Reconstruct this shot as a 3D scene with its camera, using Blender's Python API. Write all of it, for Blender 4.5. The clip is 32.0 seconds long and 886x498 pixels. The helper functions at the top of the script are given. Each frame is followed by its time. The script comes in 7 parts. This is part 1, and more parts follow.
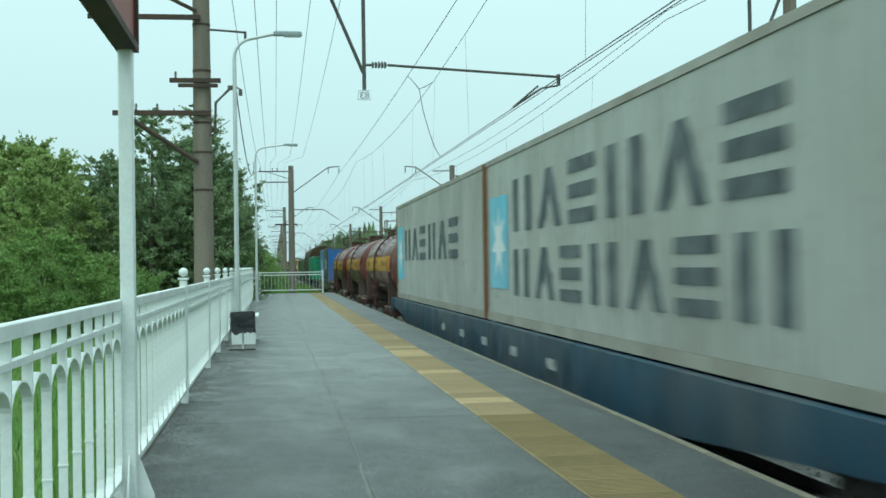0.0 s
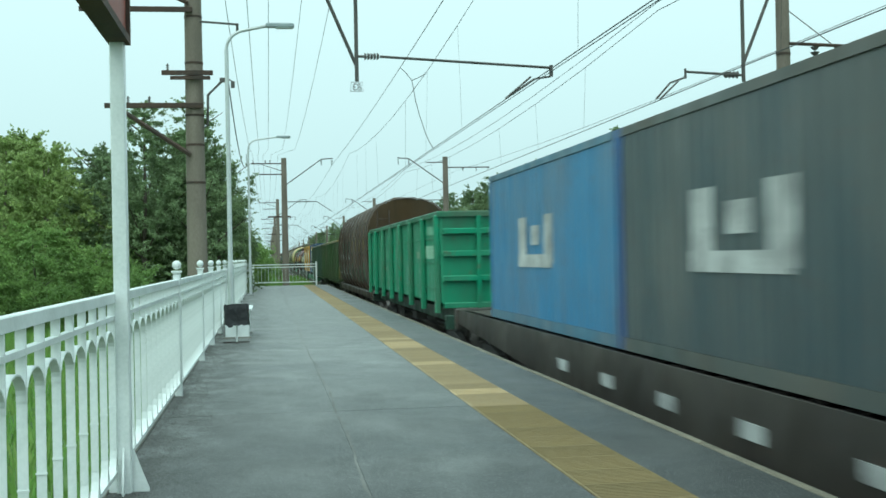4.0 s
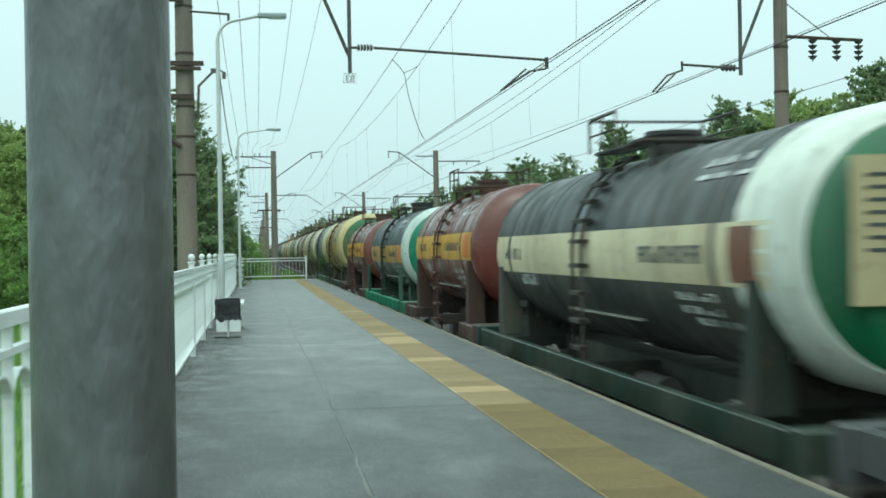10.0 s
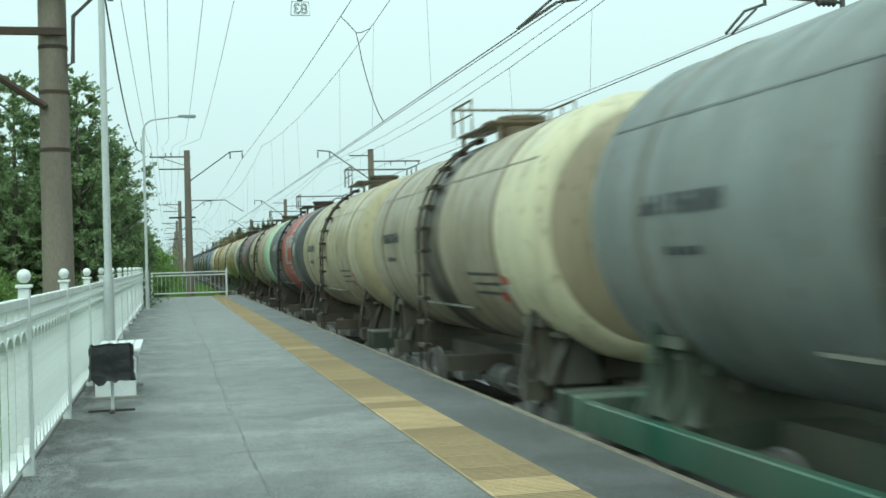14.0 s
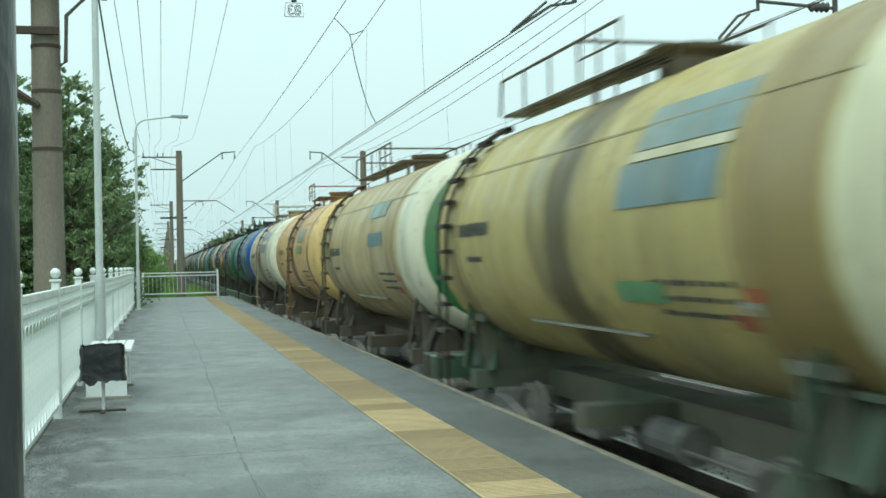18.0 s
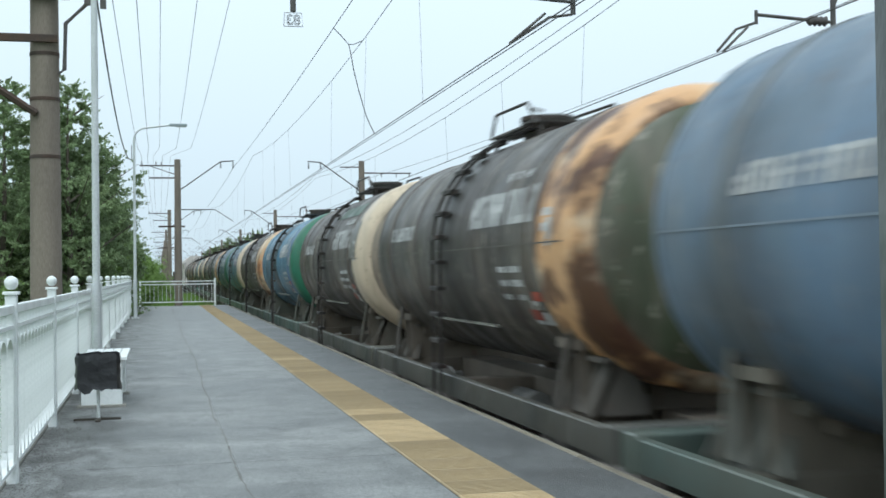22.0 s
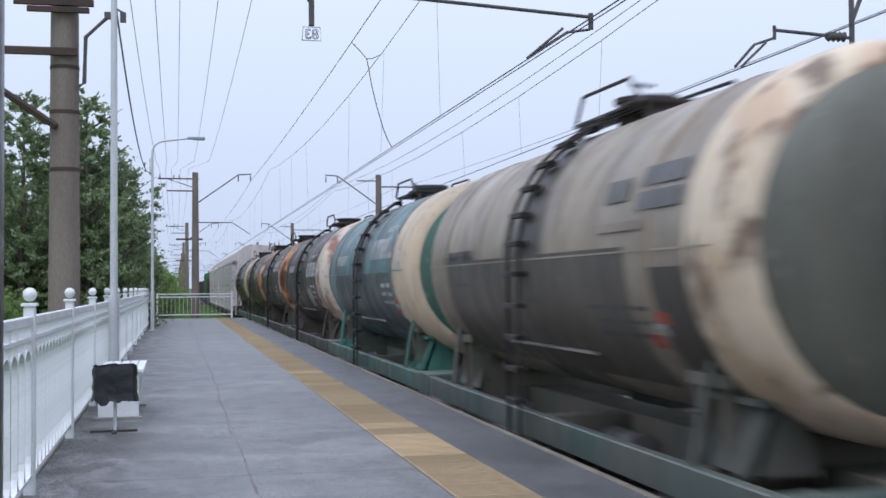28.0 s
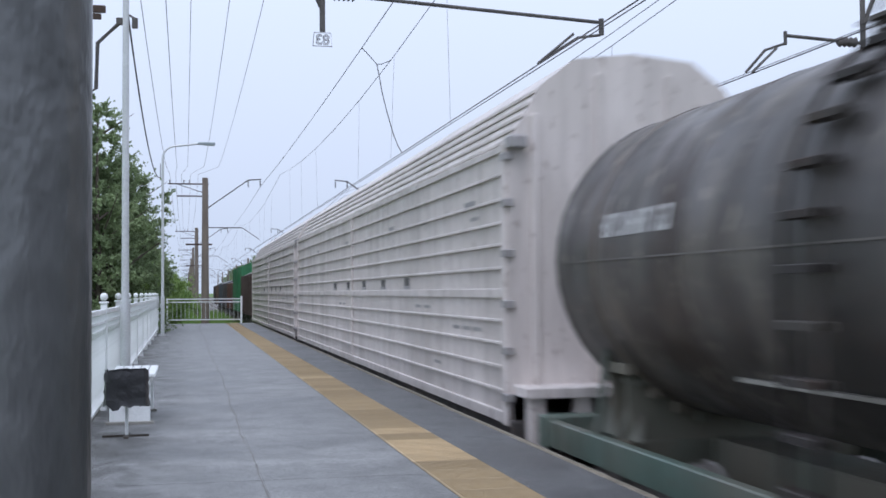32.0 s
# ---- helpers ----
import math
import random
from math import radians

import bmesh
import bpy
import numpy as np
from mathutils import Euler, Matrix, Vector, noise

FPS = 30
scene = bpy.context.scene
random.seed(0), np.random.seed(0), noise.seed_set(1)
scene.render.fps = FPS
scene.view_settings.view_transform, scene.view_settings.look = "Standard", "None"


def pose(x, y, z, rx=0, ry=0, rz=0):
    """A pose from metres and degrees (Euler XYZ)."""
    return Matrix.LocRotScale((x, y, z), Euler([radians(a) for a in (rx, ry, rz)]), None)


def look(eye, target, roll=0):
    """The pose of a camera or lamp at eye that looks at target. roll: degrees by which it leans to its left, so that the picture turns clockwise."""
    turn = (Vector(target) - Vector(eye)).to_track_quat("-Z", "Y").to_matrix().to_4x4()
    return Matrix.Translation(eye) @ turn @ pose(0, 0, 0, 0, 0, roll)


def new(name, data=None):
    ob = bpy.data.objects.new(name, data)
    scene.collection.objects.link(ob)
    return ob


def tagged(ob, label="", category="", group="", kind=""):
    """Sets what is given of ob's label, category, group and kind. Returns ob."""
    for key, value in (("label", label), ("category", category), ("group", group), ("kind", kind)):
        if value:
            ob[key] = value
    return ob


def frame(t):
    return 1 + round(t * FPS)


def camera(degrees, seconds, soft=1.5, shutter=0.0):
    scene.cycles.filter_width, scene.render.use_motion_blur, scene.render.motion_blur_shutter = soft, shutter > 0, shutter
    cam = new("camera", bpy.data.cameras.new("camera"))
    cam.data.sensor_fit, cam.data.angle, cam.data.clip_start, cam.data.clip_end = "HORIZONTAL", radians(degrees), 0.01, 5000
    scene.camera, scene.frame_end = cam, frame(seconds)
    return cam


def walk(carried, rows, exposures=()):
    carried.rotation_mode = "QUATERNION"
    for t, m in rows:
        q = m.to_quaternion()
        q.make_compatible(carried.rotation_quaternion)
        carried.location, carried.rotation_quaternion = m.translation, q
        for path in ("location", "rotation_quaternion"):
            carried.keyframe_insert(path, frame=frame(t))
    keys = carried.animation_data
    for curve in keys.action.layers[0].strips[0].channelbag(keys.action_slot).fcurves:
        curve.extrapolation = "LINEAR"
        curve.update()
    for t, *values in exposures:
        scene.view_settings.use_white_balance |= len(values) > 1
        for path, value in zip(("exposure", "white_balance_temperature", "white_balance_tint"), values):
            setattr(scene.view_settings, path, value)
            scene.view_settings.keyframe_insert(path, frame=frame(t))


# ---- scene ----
# The eye stands on the platform beside the fence; at ten seconds it glides forward in place of a zoom.
# x runs across the tracks, y along them, z up; the platform's top is z = 0.
EYE, RAIL, AXIS, AXIS_FAR = 1.45, -1.05, 5.3, 9.4
cam = camera(40.8, 32.0, soft=1.6, shutter=0.5)
ROWS = [
    (0, -0.03, -8.75, -8.041, 0.765, 0.86), (0.5, -0.03, -8.75, -7.998, 0.745, 1.107), (1, -0.03, -8.75, -7.971, 0.719, 1.273),
    (1.5, -0.03, -8.75, -7.994, 0.672, 1.161), (2, -0.03, -8.75, -8.066, 0.628, 1.17), (2.5, -0.03, -8.75, -8.099, 0.553, 1.331),
    (3, -0.03, -8.75, -8.186, 0.474, 1.133), (3.5, -0.03, -8.75, -8.271, 0.409, 1.139), (5.5, -0.03, -8.75, -8.693, 0.163, 1.218),
    (6, -0.03, -8.75, -8.785, 0.104, 1.35), (6.5, -0.03, -8.75, -8.849, 0.075, 1.179), (7, -0.03, -8.75, -8.921, 0.07, 0.95),
    (7.5, -0.012, -8.87, -9.29, 0.066, 0.973), (7.75, 0.01, -8.94, -9, 0.06, 1.05), (8, -0.0185, -9, -8.614, 0.051, 1.121),
    (8.25, -0.053, -9, -8.15, 0.068, 0.9), (8.5, -0.072, -9, -7.787, 0.085, 0.673), (9, -0.086, -9, -8.221, 0.113, 0.47),
    (9.5, -0.081, -9, -8.614, 0.159, 0.578), (10, -0.096, -8.4, -8.903, 0.063, 0.984), (10.5, -0.04, -3.4, -11.781, 0.249, 1.15),
    (11, -0.015, 0, -12.886, 0.223, 1.665), (11.5, -0.015, 0, -11.829, 0.456, 1.453), (12, -0.016, 0, -11.601, 0.685, 1.322),
    (12.5, 0, 0, -12.926, 0.613, 1.317), (13, 0.004, 0, -12.883, 0.543, 1.606), (13.5, 0.004, 0, -12.878, 0.494, 1.624),
    (15.5, -0.004, 0, -13.253, 0.487, 1.406), (16, -0.002, 0, -13.473, 0.484, 1.319), (16.5, 0.003, 0, -13.593, 0.524, 1.262),
    (17, 0.003, 0, -13.593, 0.518, 1.244), (17.5, 0.003, 0, -13.512, 0.522, 1.185), (18, -0.007, 0, -13.314, 0.583, 1.204),
    (18.5, -0.007, 0, -13.161, 0.669, 1.205), (19, -0.011, 0, -13.074, 0.792, 1.15), (19.5, -0.008, 0, -13.196, 0.945, 1.161),
    (20, -0.008, 0, -13.324, 1.129, 1.245), (20.5, 0, 0, -13.361, 1.175, 1.168), (21, 0.004, 0, -13.822, 1.107, 1.237),
    (21.5, 0.005, 0, -14.047, 1.062, 1.153), (22, 0.005, 0, -13.417, 1.089, 0.786), (22.5, 0.005, 0, -13.382, 1.175, 0.24),
    (23, 0.005, 0, -13.634, 1.227, -0.146), (23.5, 0.005, 0, -13.676, 1.373, -0.214), (24, 0.005, 0, -13.512, 1.557, -0.175),
    (24.5, 0.004, 0, -13.283, 1.716, -0.203), (25, 0.004, 0, -13.212, 1.922, -0.196), (25.5, 0.004, 0, -13.178, 2.028, -0.117),
    (27.5, 0.005, 0, -12.772, 1.671, 0.424), (28, 0.002, 0, -12.634, 1.775, 0.464), (28.5, -0.006, 0, -12.574, 1.847, 0.337),
    (29, -0.004, 0, -12.875, 1.958, 0.169), (29.5, 0.004, 0, -13.027, 2.007, 0.36), (30, -0.003, 0, -12.857, 2.029, 0.296),
    (30.5, -0.007, 0, -12.628, 1.937, 0.475), (31, -0.011, 0, -12.442, 1.918, 0.409), (31.5, -0.017, 0, -12.236, 1.983, 0.234),
    (32, -0.02, 0, -12.2, 2.036, 0.4),
]

EXPOSURES = [(0.0, -0.05, 5650, -17.0), (2.0, -0.02, 5683, -16.3), (4.0, 0.05, 5716, -15.7), (6.0, 0.15, 5750, -15.0), (7.0, 0.1, 5766, -14.7), (8.0, 0.05, 5783, -14.3), (9.0, 0, 5800, -14.0), (10.0, 0.03, 5837, -14.0), (11.0, 0.15, 5875, -14.0), (12.0, 0.12, 5912, -14.0), (13.0, 0.04, 5950, -14.0), (16.0, 0.08, 5950, -13.0), (19.0, 0.02, 5950, -12.0), (20.0, -0.05, 5916, -6.0), (22.0, 0.06, 5850, 6.0), (23.0, 0.05, 5800, 13.5), (24.0, -0.08, 5750, 21.0), (28.0, -0.14, 5620, 23.0), (30.0, -0.12, 5635, 22.5), (32.0, -0.12, 5650, 22.0)]
walk(cam, [(t, pose(x, y, EYE, 90 + pitch, roll, yaw)) for t, x, y, yaw, pitch, roll in ROWS], EXPOSURES)

# ---- overcast daylight ----
world = bpy.data.worlds.new("overcast_sky")
scene.world = world
world.use_nodes = True
wn, wl = world.node_tree.nodes, world.node_tree.links
wn.clear()
sky = wn.new("ShaderNodeTexSky")
sky.sky_type, sky.sun_disc = "NISHITA", False
sky.sun_elevation, sky.sun_rotation = radians(52), radians(200)
sky.dust_density, sky.ozone_density, sky.air_density = 6.0, 1.0, 1.6
grey = wn.new("ShaderNodeHueSaturation")
grey.inputs["Saturation"].default_value = 0.25
cloud = wn.new("ShaderNodeMix")
cloud.data_type = "RGBA"
cloud.inputs[0].default_value = 0.85
back = wn.new("ShaderNodeBackground")
back.inputs["Strength"].default_value = 0.1
wout = wn.new("ShaderNodeOutputWorld")
# an overcast sky grows brighter towards the zenith
way, split, rise = wn.new("ShaderNodeTexCoord"), wn.new("ShaderNodeSeparateXYZ"), wn.new("ShaderNodeMapRange")
rise.inputs["From Min"].default_value, rise.inputs["From Max"].default_value = 0.0, 0.9
rise.inputs["To Min"].default_value, rise.inputs["To Max"].default_value = 0.0, 1.0
dome = wn.new("ShaderNodeMix")
dome.data_type = "RGBA"
dome.inputs[6].default_value, dome.inputs[7].default_value = (7.7, 8.65, 8.95, 1), (15.0, 16.4, 16.6, 1)
wl.new(way.outputs["Generated"], split.inputs[0])
wl.new(split.outputs["Z"], rise.inputs["Value"])
wl.new(rise.outputs[0], dome.inputs[0])
wl.new(dome.outputs[2], cloud.inputs[7])
wl.new(sky.outputs[0], grey.inputs["Color"])
wl.new(grey.outputs[0], cloud.inputs[6])
wl.new(cloud.outputs[2], back.inputs["Color"])
wl.new(back.outputs[0], wout.inputs["Surface"])
sun = new("sun", bpy.data.lights.new("sun", "SUN"))
sun.data.energy, sun.data.angle, sun.data.color = 1.1, radians(35), (1.0, 0.97, 0.92)
sun.matrix_world = look((-8, -14, 30), (0, 0, 0))


# ---- materials ----
def lin(h):
    """Linear colour of a hexadecimal one."""
    c = [int(h[i:i + 2], 16) / 255 for i in (0, 2, 4)]
    return tuple(v / 12.92 if v <= 0.04045 else ((v + 0.055) / 1.055) ** 2.4 for v in c) + (1,)


def blend(h, g, k):
    """A colour between two hexadecimal ones."""
    return "".join("%02x" % round(int(h[i:i + 2], 16) * (1 - k) + int(g[i:i + 2], 16) * k) for i in (0, 2, 4))


MATS = {}


def surface(name, base, other, rough=0.8, metal=0.0, fine=40.0, coarse=1.5, amount=0.5, bump=0.2, stretch=(1, 1, 1), vary=0.0, spec=0.3, space="Object"):
    """A surface with two colours mixed by coarse stains and fine grain, rough relief and, with vary, a tone of its own per piece."""
    if name in MATS:
        return MATS[name]
    m = bpy.data.materials.new(name)
    m.use_nodes = True
    n, l = m.node_tree.nodes, m.node_tree.links
    b = n["Principled BSDF"]
    b.inputs["Roughness"].default_value, b.inputs["Metallic"].default_value = rough, metal
    b.inputs["Specular IOR Level"].default_value = spec
    co, mp = n.new("ShaderNodeTexCoord"), n.new("ShaderNodeMapping")
    mp.inputs["Scale"].default_value = stretch
    l.new(co.outputs[space], mp.inputs["Vector"])
    big, small = n.new("ShaderNodeTexNoise"), n.new("ShaderNodeTexNoise")
    big.inputs["Scale"].default_value, big.inputs["Detail"].default_value = coarse, 6
    small.inputs["Scale"].default_value, small.inputs["Detail"].default_value = fine, 3
    ramp = n.new("ShaderNodeValToRGB")
    ramp.color_ramp.elements[0].position, ramp.color_ramp.elements[1].position = 0.36, 0.72
    mul = n.new("ShaderNodeMath")
    mul.operation, mul.inputs[1].default_value = "MULTIPLY", amount
    mix, grain = n.new("ShaderNodeMix"), n.new("ShaderNodeMix")
    mix.data_type = grain.data_type = "RGBA"
    mix.inputs[6].default_value, mix.inputs[7].default_value = base, other
    grain.blend_type, grain.inputs[0].default_value = "OVERLAY", 0.35
    l.new(mp.outputs[0], big.inputs["Vector"])
    l.new(mp.outputs[0], small.inputs["Vector"])
    l.new(big.outputs[0], ramp.inputs[0])
    l.new(ramp.outputs[0], mul.inputs[0])
    l.new(mul.outputs[0], mix.inputs[0])
    l.new(mix.outputs[2], grain.inputs[6])
    l.new(small.outputs[0], grain.inputs[7])
    last = grain.outputs[2]
    if vary:
        info, hsv, mr = n.new("ShaderNodeObjectInfo"), n.new("ShaderNodeHueSaturation"), n.new("ShaderNodeMapRange")
        mr.inputs["To Min"].default_value, mr.inputs["To Max"].default_value = 1 - vary, 1 + vary
        l.new(info.outputs["Random"], mr.inputs["Value"])
        l.new(mr.outputs[0], hsv.inputs["Value"])
        l.new(last, hsv.inputs["Color"])
        last = hsv.outputs[0]
    l.new(last, b.inputs["Base Color"])
    if bump:
        bp = n.new("ShaderNodeBump")
        bp.inputs["Strength"].default_value, bp.inputs["Distance"].default_value = bump, 0.01
        l.new(small.outputs[0], bp.inputs["Height"])
        l.new(bp.outputs[0], b.inputs["Normal"])
    MATS[name] = m
    return m


def paint(h, dirt="4a4640", amount=0.55, rough=0.36, patchy=False, rust="4a2c1e", pale="d8c8ac", much=0.7, rusty=0.8, spill="", scuffed=0.0):
    """Old wagon paint: broad stains, streaks that run down, and chips; every wagon's pattern lies elsewhere.
    spill: the colour of what was spilled down the shell about the part's origin."""
    name = "paint_" + h + dirt + str(amount) + str(rough) + ("p" + rust + pale if patchy else "") + spill + str(scuffed)
    if name in MATS:
        return MATS[name]
    m = bpy.data.materials.new(name)
    m.use_nodes = True
    n, l = m.node_tree.nodes, m.node_tree.links
    b = n["Principled BSDF"]
    b.inputs["Specular IOR Level"].default_value = 0.5
    co, info, off = n.new("ShaderNodeTexCoord"), n.new("ShaderNodeObjectInfo"), n.new("ShaderNodeVectorMath")
    mul = n.new("ShaderNodeMath")
    mul.operation, mul.inputs[1].default_value = "MULTIPLY", 37.0
    l.new(info.outputs["Random"], mul.inputs[0])
    off.operation = "ADD"
    l.new(co.outputs["Object"], off.inputs[0])
    l.new(mul.outputs[0], off.inputs[1])

    def noise_mask(scale, stretch, lo, hi, detail):
        mp, t, r = n.new("ShaderNodeMapping"), n.new("ShaderNodeTexNoise"), n.new("ShaderNodeMapRange")
        mp.inputs["Scale"].default_value = stretch
        t.inputs["Scale"].default_value, t.inputs["Detail"].default_value = scale, detail
        r.inputs["From Min"].default_value, r.inputs["From Max"].default_value = lo, hi
        l.new(off.outputs[0], mp.inputs["Vector"])
        l.new(mp.outputs[0], t.inputs["Vector"])
        l.new(t.outputs[0], r.inputs["Value"])
        return r.outputs[0]

    def over(colour, mask, layer, k):
        x, f = n.new("ShaderNodeMix"), n.new("ShaderNodeMath")
        x.data_type, f.operation, f.inputs[1].default_value = "RGBA", "MULTIPLY", k
        l.new(mask, f.inputs[0])
        l.new(f.outputs[0], x.inputs[0])
        if isinstance(colour, tuple):
            x.inputs[6].default_value = colour
        else:
            l.new(colour, x.inputs[6])
        x.inputs[7].default_value = layer
        return x.outputs[2]

    d = lin(dirt)
    half = tuple(v * 0.45 for v in d[:3]) + (1,)
    if patchy:
        c = over(lin(h), noise_mask(1.6, (1, 1, 0.8), 0.46, 0.56, 6), d, amount)
        c = over(c, noise_mask(2.6, (1, 1, 0.7), 0.52, 0.62, 6), lin(rust), rusty)
        c = over(c, noise_mask(1.2, (1, 1, 1), 0.55, 0.68, 4), lin(pale), much)
    else:
        c = over(lin(h), noise_mask(0.8, (1, 1, 0.45), 0.36, 0.72, 7), d, amount)
        c = over(c, noise_mask(3.0, (1.2, 1.2, 0.2), 0.48, 0.72, 5), half, 0.3)
        c = over(c, noise_mask(9.0, (1, 1, 0.6), 0.6, 0.72, 4), lin("5c4030"), 0.45)
    c = over(c, noise_mask(0.45, (1, 1, 1), 0.45, 0.75, 3), lin("8a8478"), 0.22)
    if scuffed:
        # brown grime in broad runs, dust, and pale scrapes
        c = over(c, noise_mask(1.1, (1, 1, 0.5), 0.44, 0.62, 7), lin("37291f"), scuffed)
        c = over(c, noise_mask(2.4, (1, 1, 0.25), 0.5, 0.68, 6), lin("857d70"), scuffed * 0.75)
        c = over(c, noise_mask(5.5, (1, 1.6, 0.8), 0.62, 0.68, 6), lin("b0a898"), scuffed * 0.7)
    if spill:
        pos, far, ragged, edge = n.new("ShaderNodeSeparateXYZ"), n.new("ShaderNodeMath"), n.new("ShaderNodeMath"), n.new("ShaderNodeMapRange")
        far.operation, ragged.operation, ragged.inputs[2].default_value = "ABSOLUTE", "MULTIPLY_ADD", 0.0
        l.new(co.outputs["Object"], pos.inputs[0])
        l.new(pos.outputs["Y"], far.inputs[0])
        l.new(noise_mask(1.9, (1, 1, 0.22), 0.3, 0.7, 5), ragged.inputs[0])
        ragged.inputs[1].default_value = 0.85
        l.new(far.outputs[0], ragged.inputs[2])
        edge.inputs["From Min"].default_value, edge.inputs["From Max"].default_value = 1.4, 0.8
        l.new(ragged.outputs[0], edge.inputs["Value"])
        c = over(c, edge.outputs[0], lin(spill), 0.92)
    l.new(c, b.inputs["Base Color"])
    rr = n.new("ShaderNodeMapRange")
    rr.inputs["To Min"].default_value, rr.inputs["To Max"].default_value = rough - 0.06, rough + 0.3
    l.new(noise_mask(2.2, (1, 1, 0.4), 0.3, 0.7, 4), rr.inputs["Value"])
    l.new(rr.outputs[0], b.inputs["Roughness"])
    bp = n.new("ShaderNodeBump")
    bp.inputs["Strength"].default_value, bp.inputs["Distance"].default_value = 0.12, 0.02
    l.new(noise_mask(1.4, (1, 1, 1), 0.2, 0.8, 3), bp.inputs["Height"])
    l.new(bp.outputs[0], b.inputs["Normal"])
    MATS[name] = m
    return m


def asphalt(name, damp, dry, banded=0.3, dirty=True, near_dark=0.88):
    """Worn wet asphalt: drying bands across the platform, mottling, pale grit, and dirt gathered towards the fence."""
    m = bpy.data.materials.new(name)
    m.use_nodes = True
    n, l = m.node_tree.nodes, m.node_tree.links
    b = n["Principled BSDF"]
    b.inputs["Specular IOR Level"].default_value = 0.5
    co = n.new("ShaderNodeTexCoord")

    def mask(scale, stretch, lo, hi, detail, to0=0.0, to1=1.0):
        mp, t, r = n.new("ShaderNodeMapping"), n.new("ShaderNodeTexNoise"), n.new("ShaderNodeMapRange")
        mp.inputs["Scale"].default_value = stretch
        t.inputs["Scale"].default_value, t.inputs["Detail"].default_value, t.inputs["Roughness"].default_value = scale, detail, 0.6
        r.inputs["From Min"].default_value, r.inputs["From Max"].default_value = lo, hi
        r.inputs["To Min"].default_value, r.inputs["To Max"].default_value = to0, to1
        l.new(co.outputs["Object"], mp.inputs["Vector"])
        l.new(mp.outputs[0], t.inputs["Vector"])
        l.new(t.outputs[0], r.inputs["Value"])
        return r.outputs[0]

    def mix(fac, a, c, k=1.0, mode="MIX"):
        x, f = n.new("ShaderNodeMix"), n.new("ShaderNodeMath")
        x.data_type, x.blend_type, f.operation, f.inputs[1].default_value = "RGBA", mode, "MULTIPLY", k
        l.new(fac, f.inputs[0])
        l.new(f.outputs[0], x.inputs[0])
        for v, q in ((a, 6), (c, 7)):
            if isinstance(v, tuple):
                x.inputs[q].default_value = v
            else:
                l.new(v, x.inputs[q])
        return x.outputs[2]

    bands = mask(0.75, (banded, 1.0, 1), 0.36, 0.64, 4)
    c = mix(bands, damp, dry)
    c = mix(mask(2.6, (1, 0.7, 1), 0.46, 0.66, 7), c, tuple(v * 0.5 for v in damp[:3]) + (1,), 0.45)
    c = mix(mask(14, (1, 1, 1), 0.48, 0.68, 5), c, tuple(v * 0.6 for v in damp[:3]) + (1,), 0.3)
    c = mix(mask(9, (1, 1, 1), 0.56, 0.72, 5), c, tuple(v * 1.3 for v in dry[:3]) + (1,), 0.35)
    # less grazing sky reflection at the near end, put into the colour; ragged transition
    pos, darker, lift = n.new("ShaderNodeSeparateXYZ"), n.new("ShaderNodeMapRange"), n.new("ShaderNodeMath")
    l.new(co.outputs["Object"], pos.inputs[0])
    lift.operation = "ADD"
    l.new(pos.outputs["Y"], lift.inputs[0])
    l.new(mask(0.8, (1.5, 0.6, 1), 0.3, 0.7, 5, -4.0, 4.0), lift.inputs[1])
    darker.inputs["From Min"].default_value, darker.inputs["From Max"].default_value = 7.5, -2.5
    l.new(lift.outputs[0], darker.inputs["Value"])
    c = mix(darker.outputs[0], c, tuple(v * 0.3 for v in damp[:3]) + (1,), near_dark)
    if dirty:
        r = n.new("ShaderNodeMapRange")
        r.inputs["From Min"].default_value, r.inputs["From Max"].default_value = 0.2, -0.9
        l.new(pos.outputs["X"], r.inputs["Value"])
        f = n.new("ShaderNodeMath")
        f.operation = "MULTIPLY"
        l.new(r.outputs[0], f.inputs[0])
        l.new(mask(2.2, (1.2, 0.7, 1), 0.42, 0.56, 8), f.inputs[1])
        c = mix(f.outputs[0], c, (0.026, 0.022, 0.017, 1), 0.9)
    c = mix(mask(34, (1, 1, 1), 0.5, 0.66, 4), c, tuple(v * 0.4 for v in damp[:3]) + (1,), 0.5)
    c = mix(mask(120, (1, 1, 1), 0.3, 0.7, 2), c, tuple(v * 0.3 for v in damp[:3]) + (1,), 0.55)
    c = mix(mask(60, (1, 1, 1), 0.63, 0.7, 1), c, (0.44, 0.44, 0.42, 1), 0.6)
    l.new(c, b.inputs["Base Color"])
    l.new(mask(0.75, (banded, 1.0, 1), 0.36, 0.64, 4, 0.4, 0.62), b.inputs["Roughness"])
    bp = n.new("ShaderNodeBump")
    bp.inputs["Strength"].default_value, bp.inputs["Distance"].default_value = 0.7, 0.008
    l.new(mask(80, (1, 1, 1), 0.25, 0.75, 3), bp.inputs["Height"])
    l.new(bp.outputs[0], b.inputs["Normal"])
    return m


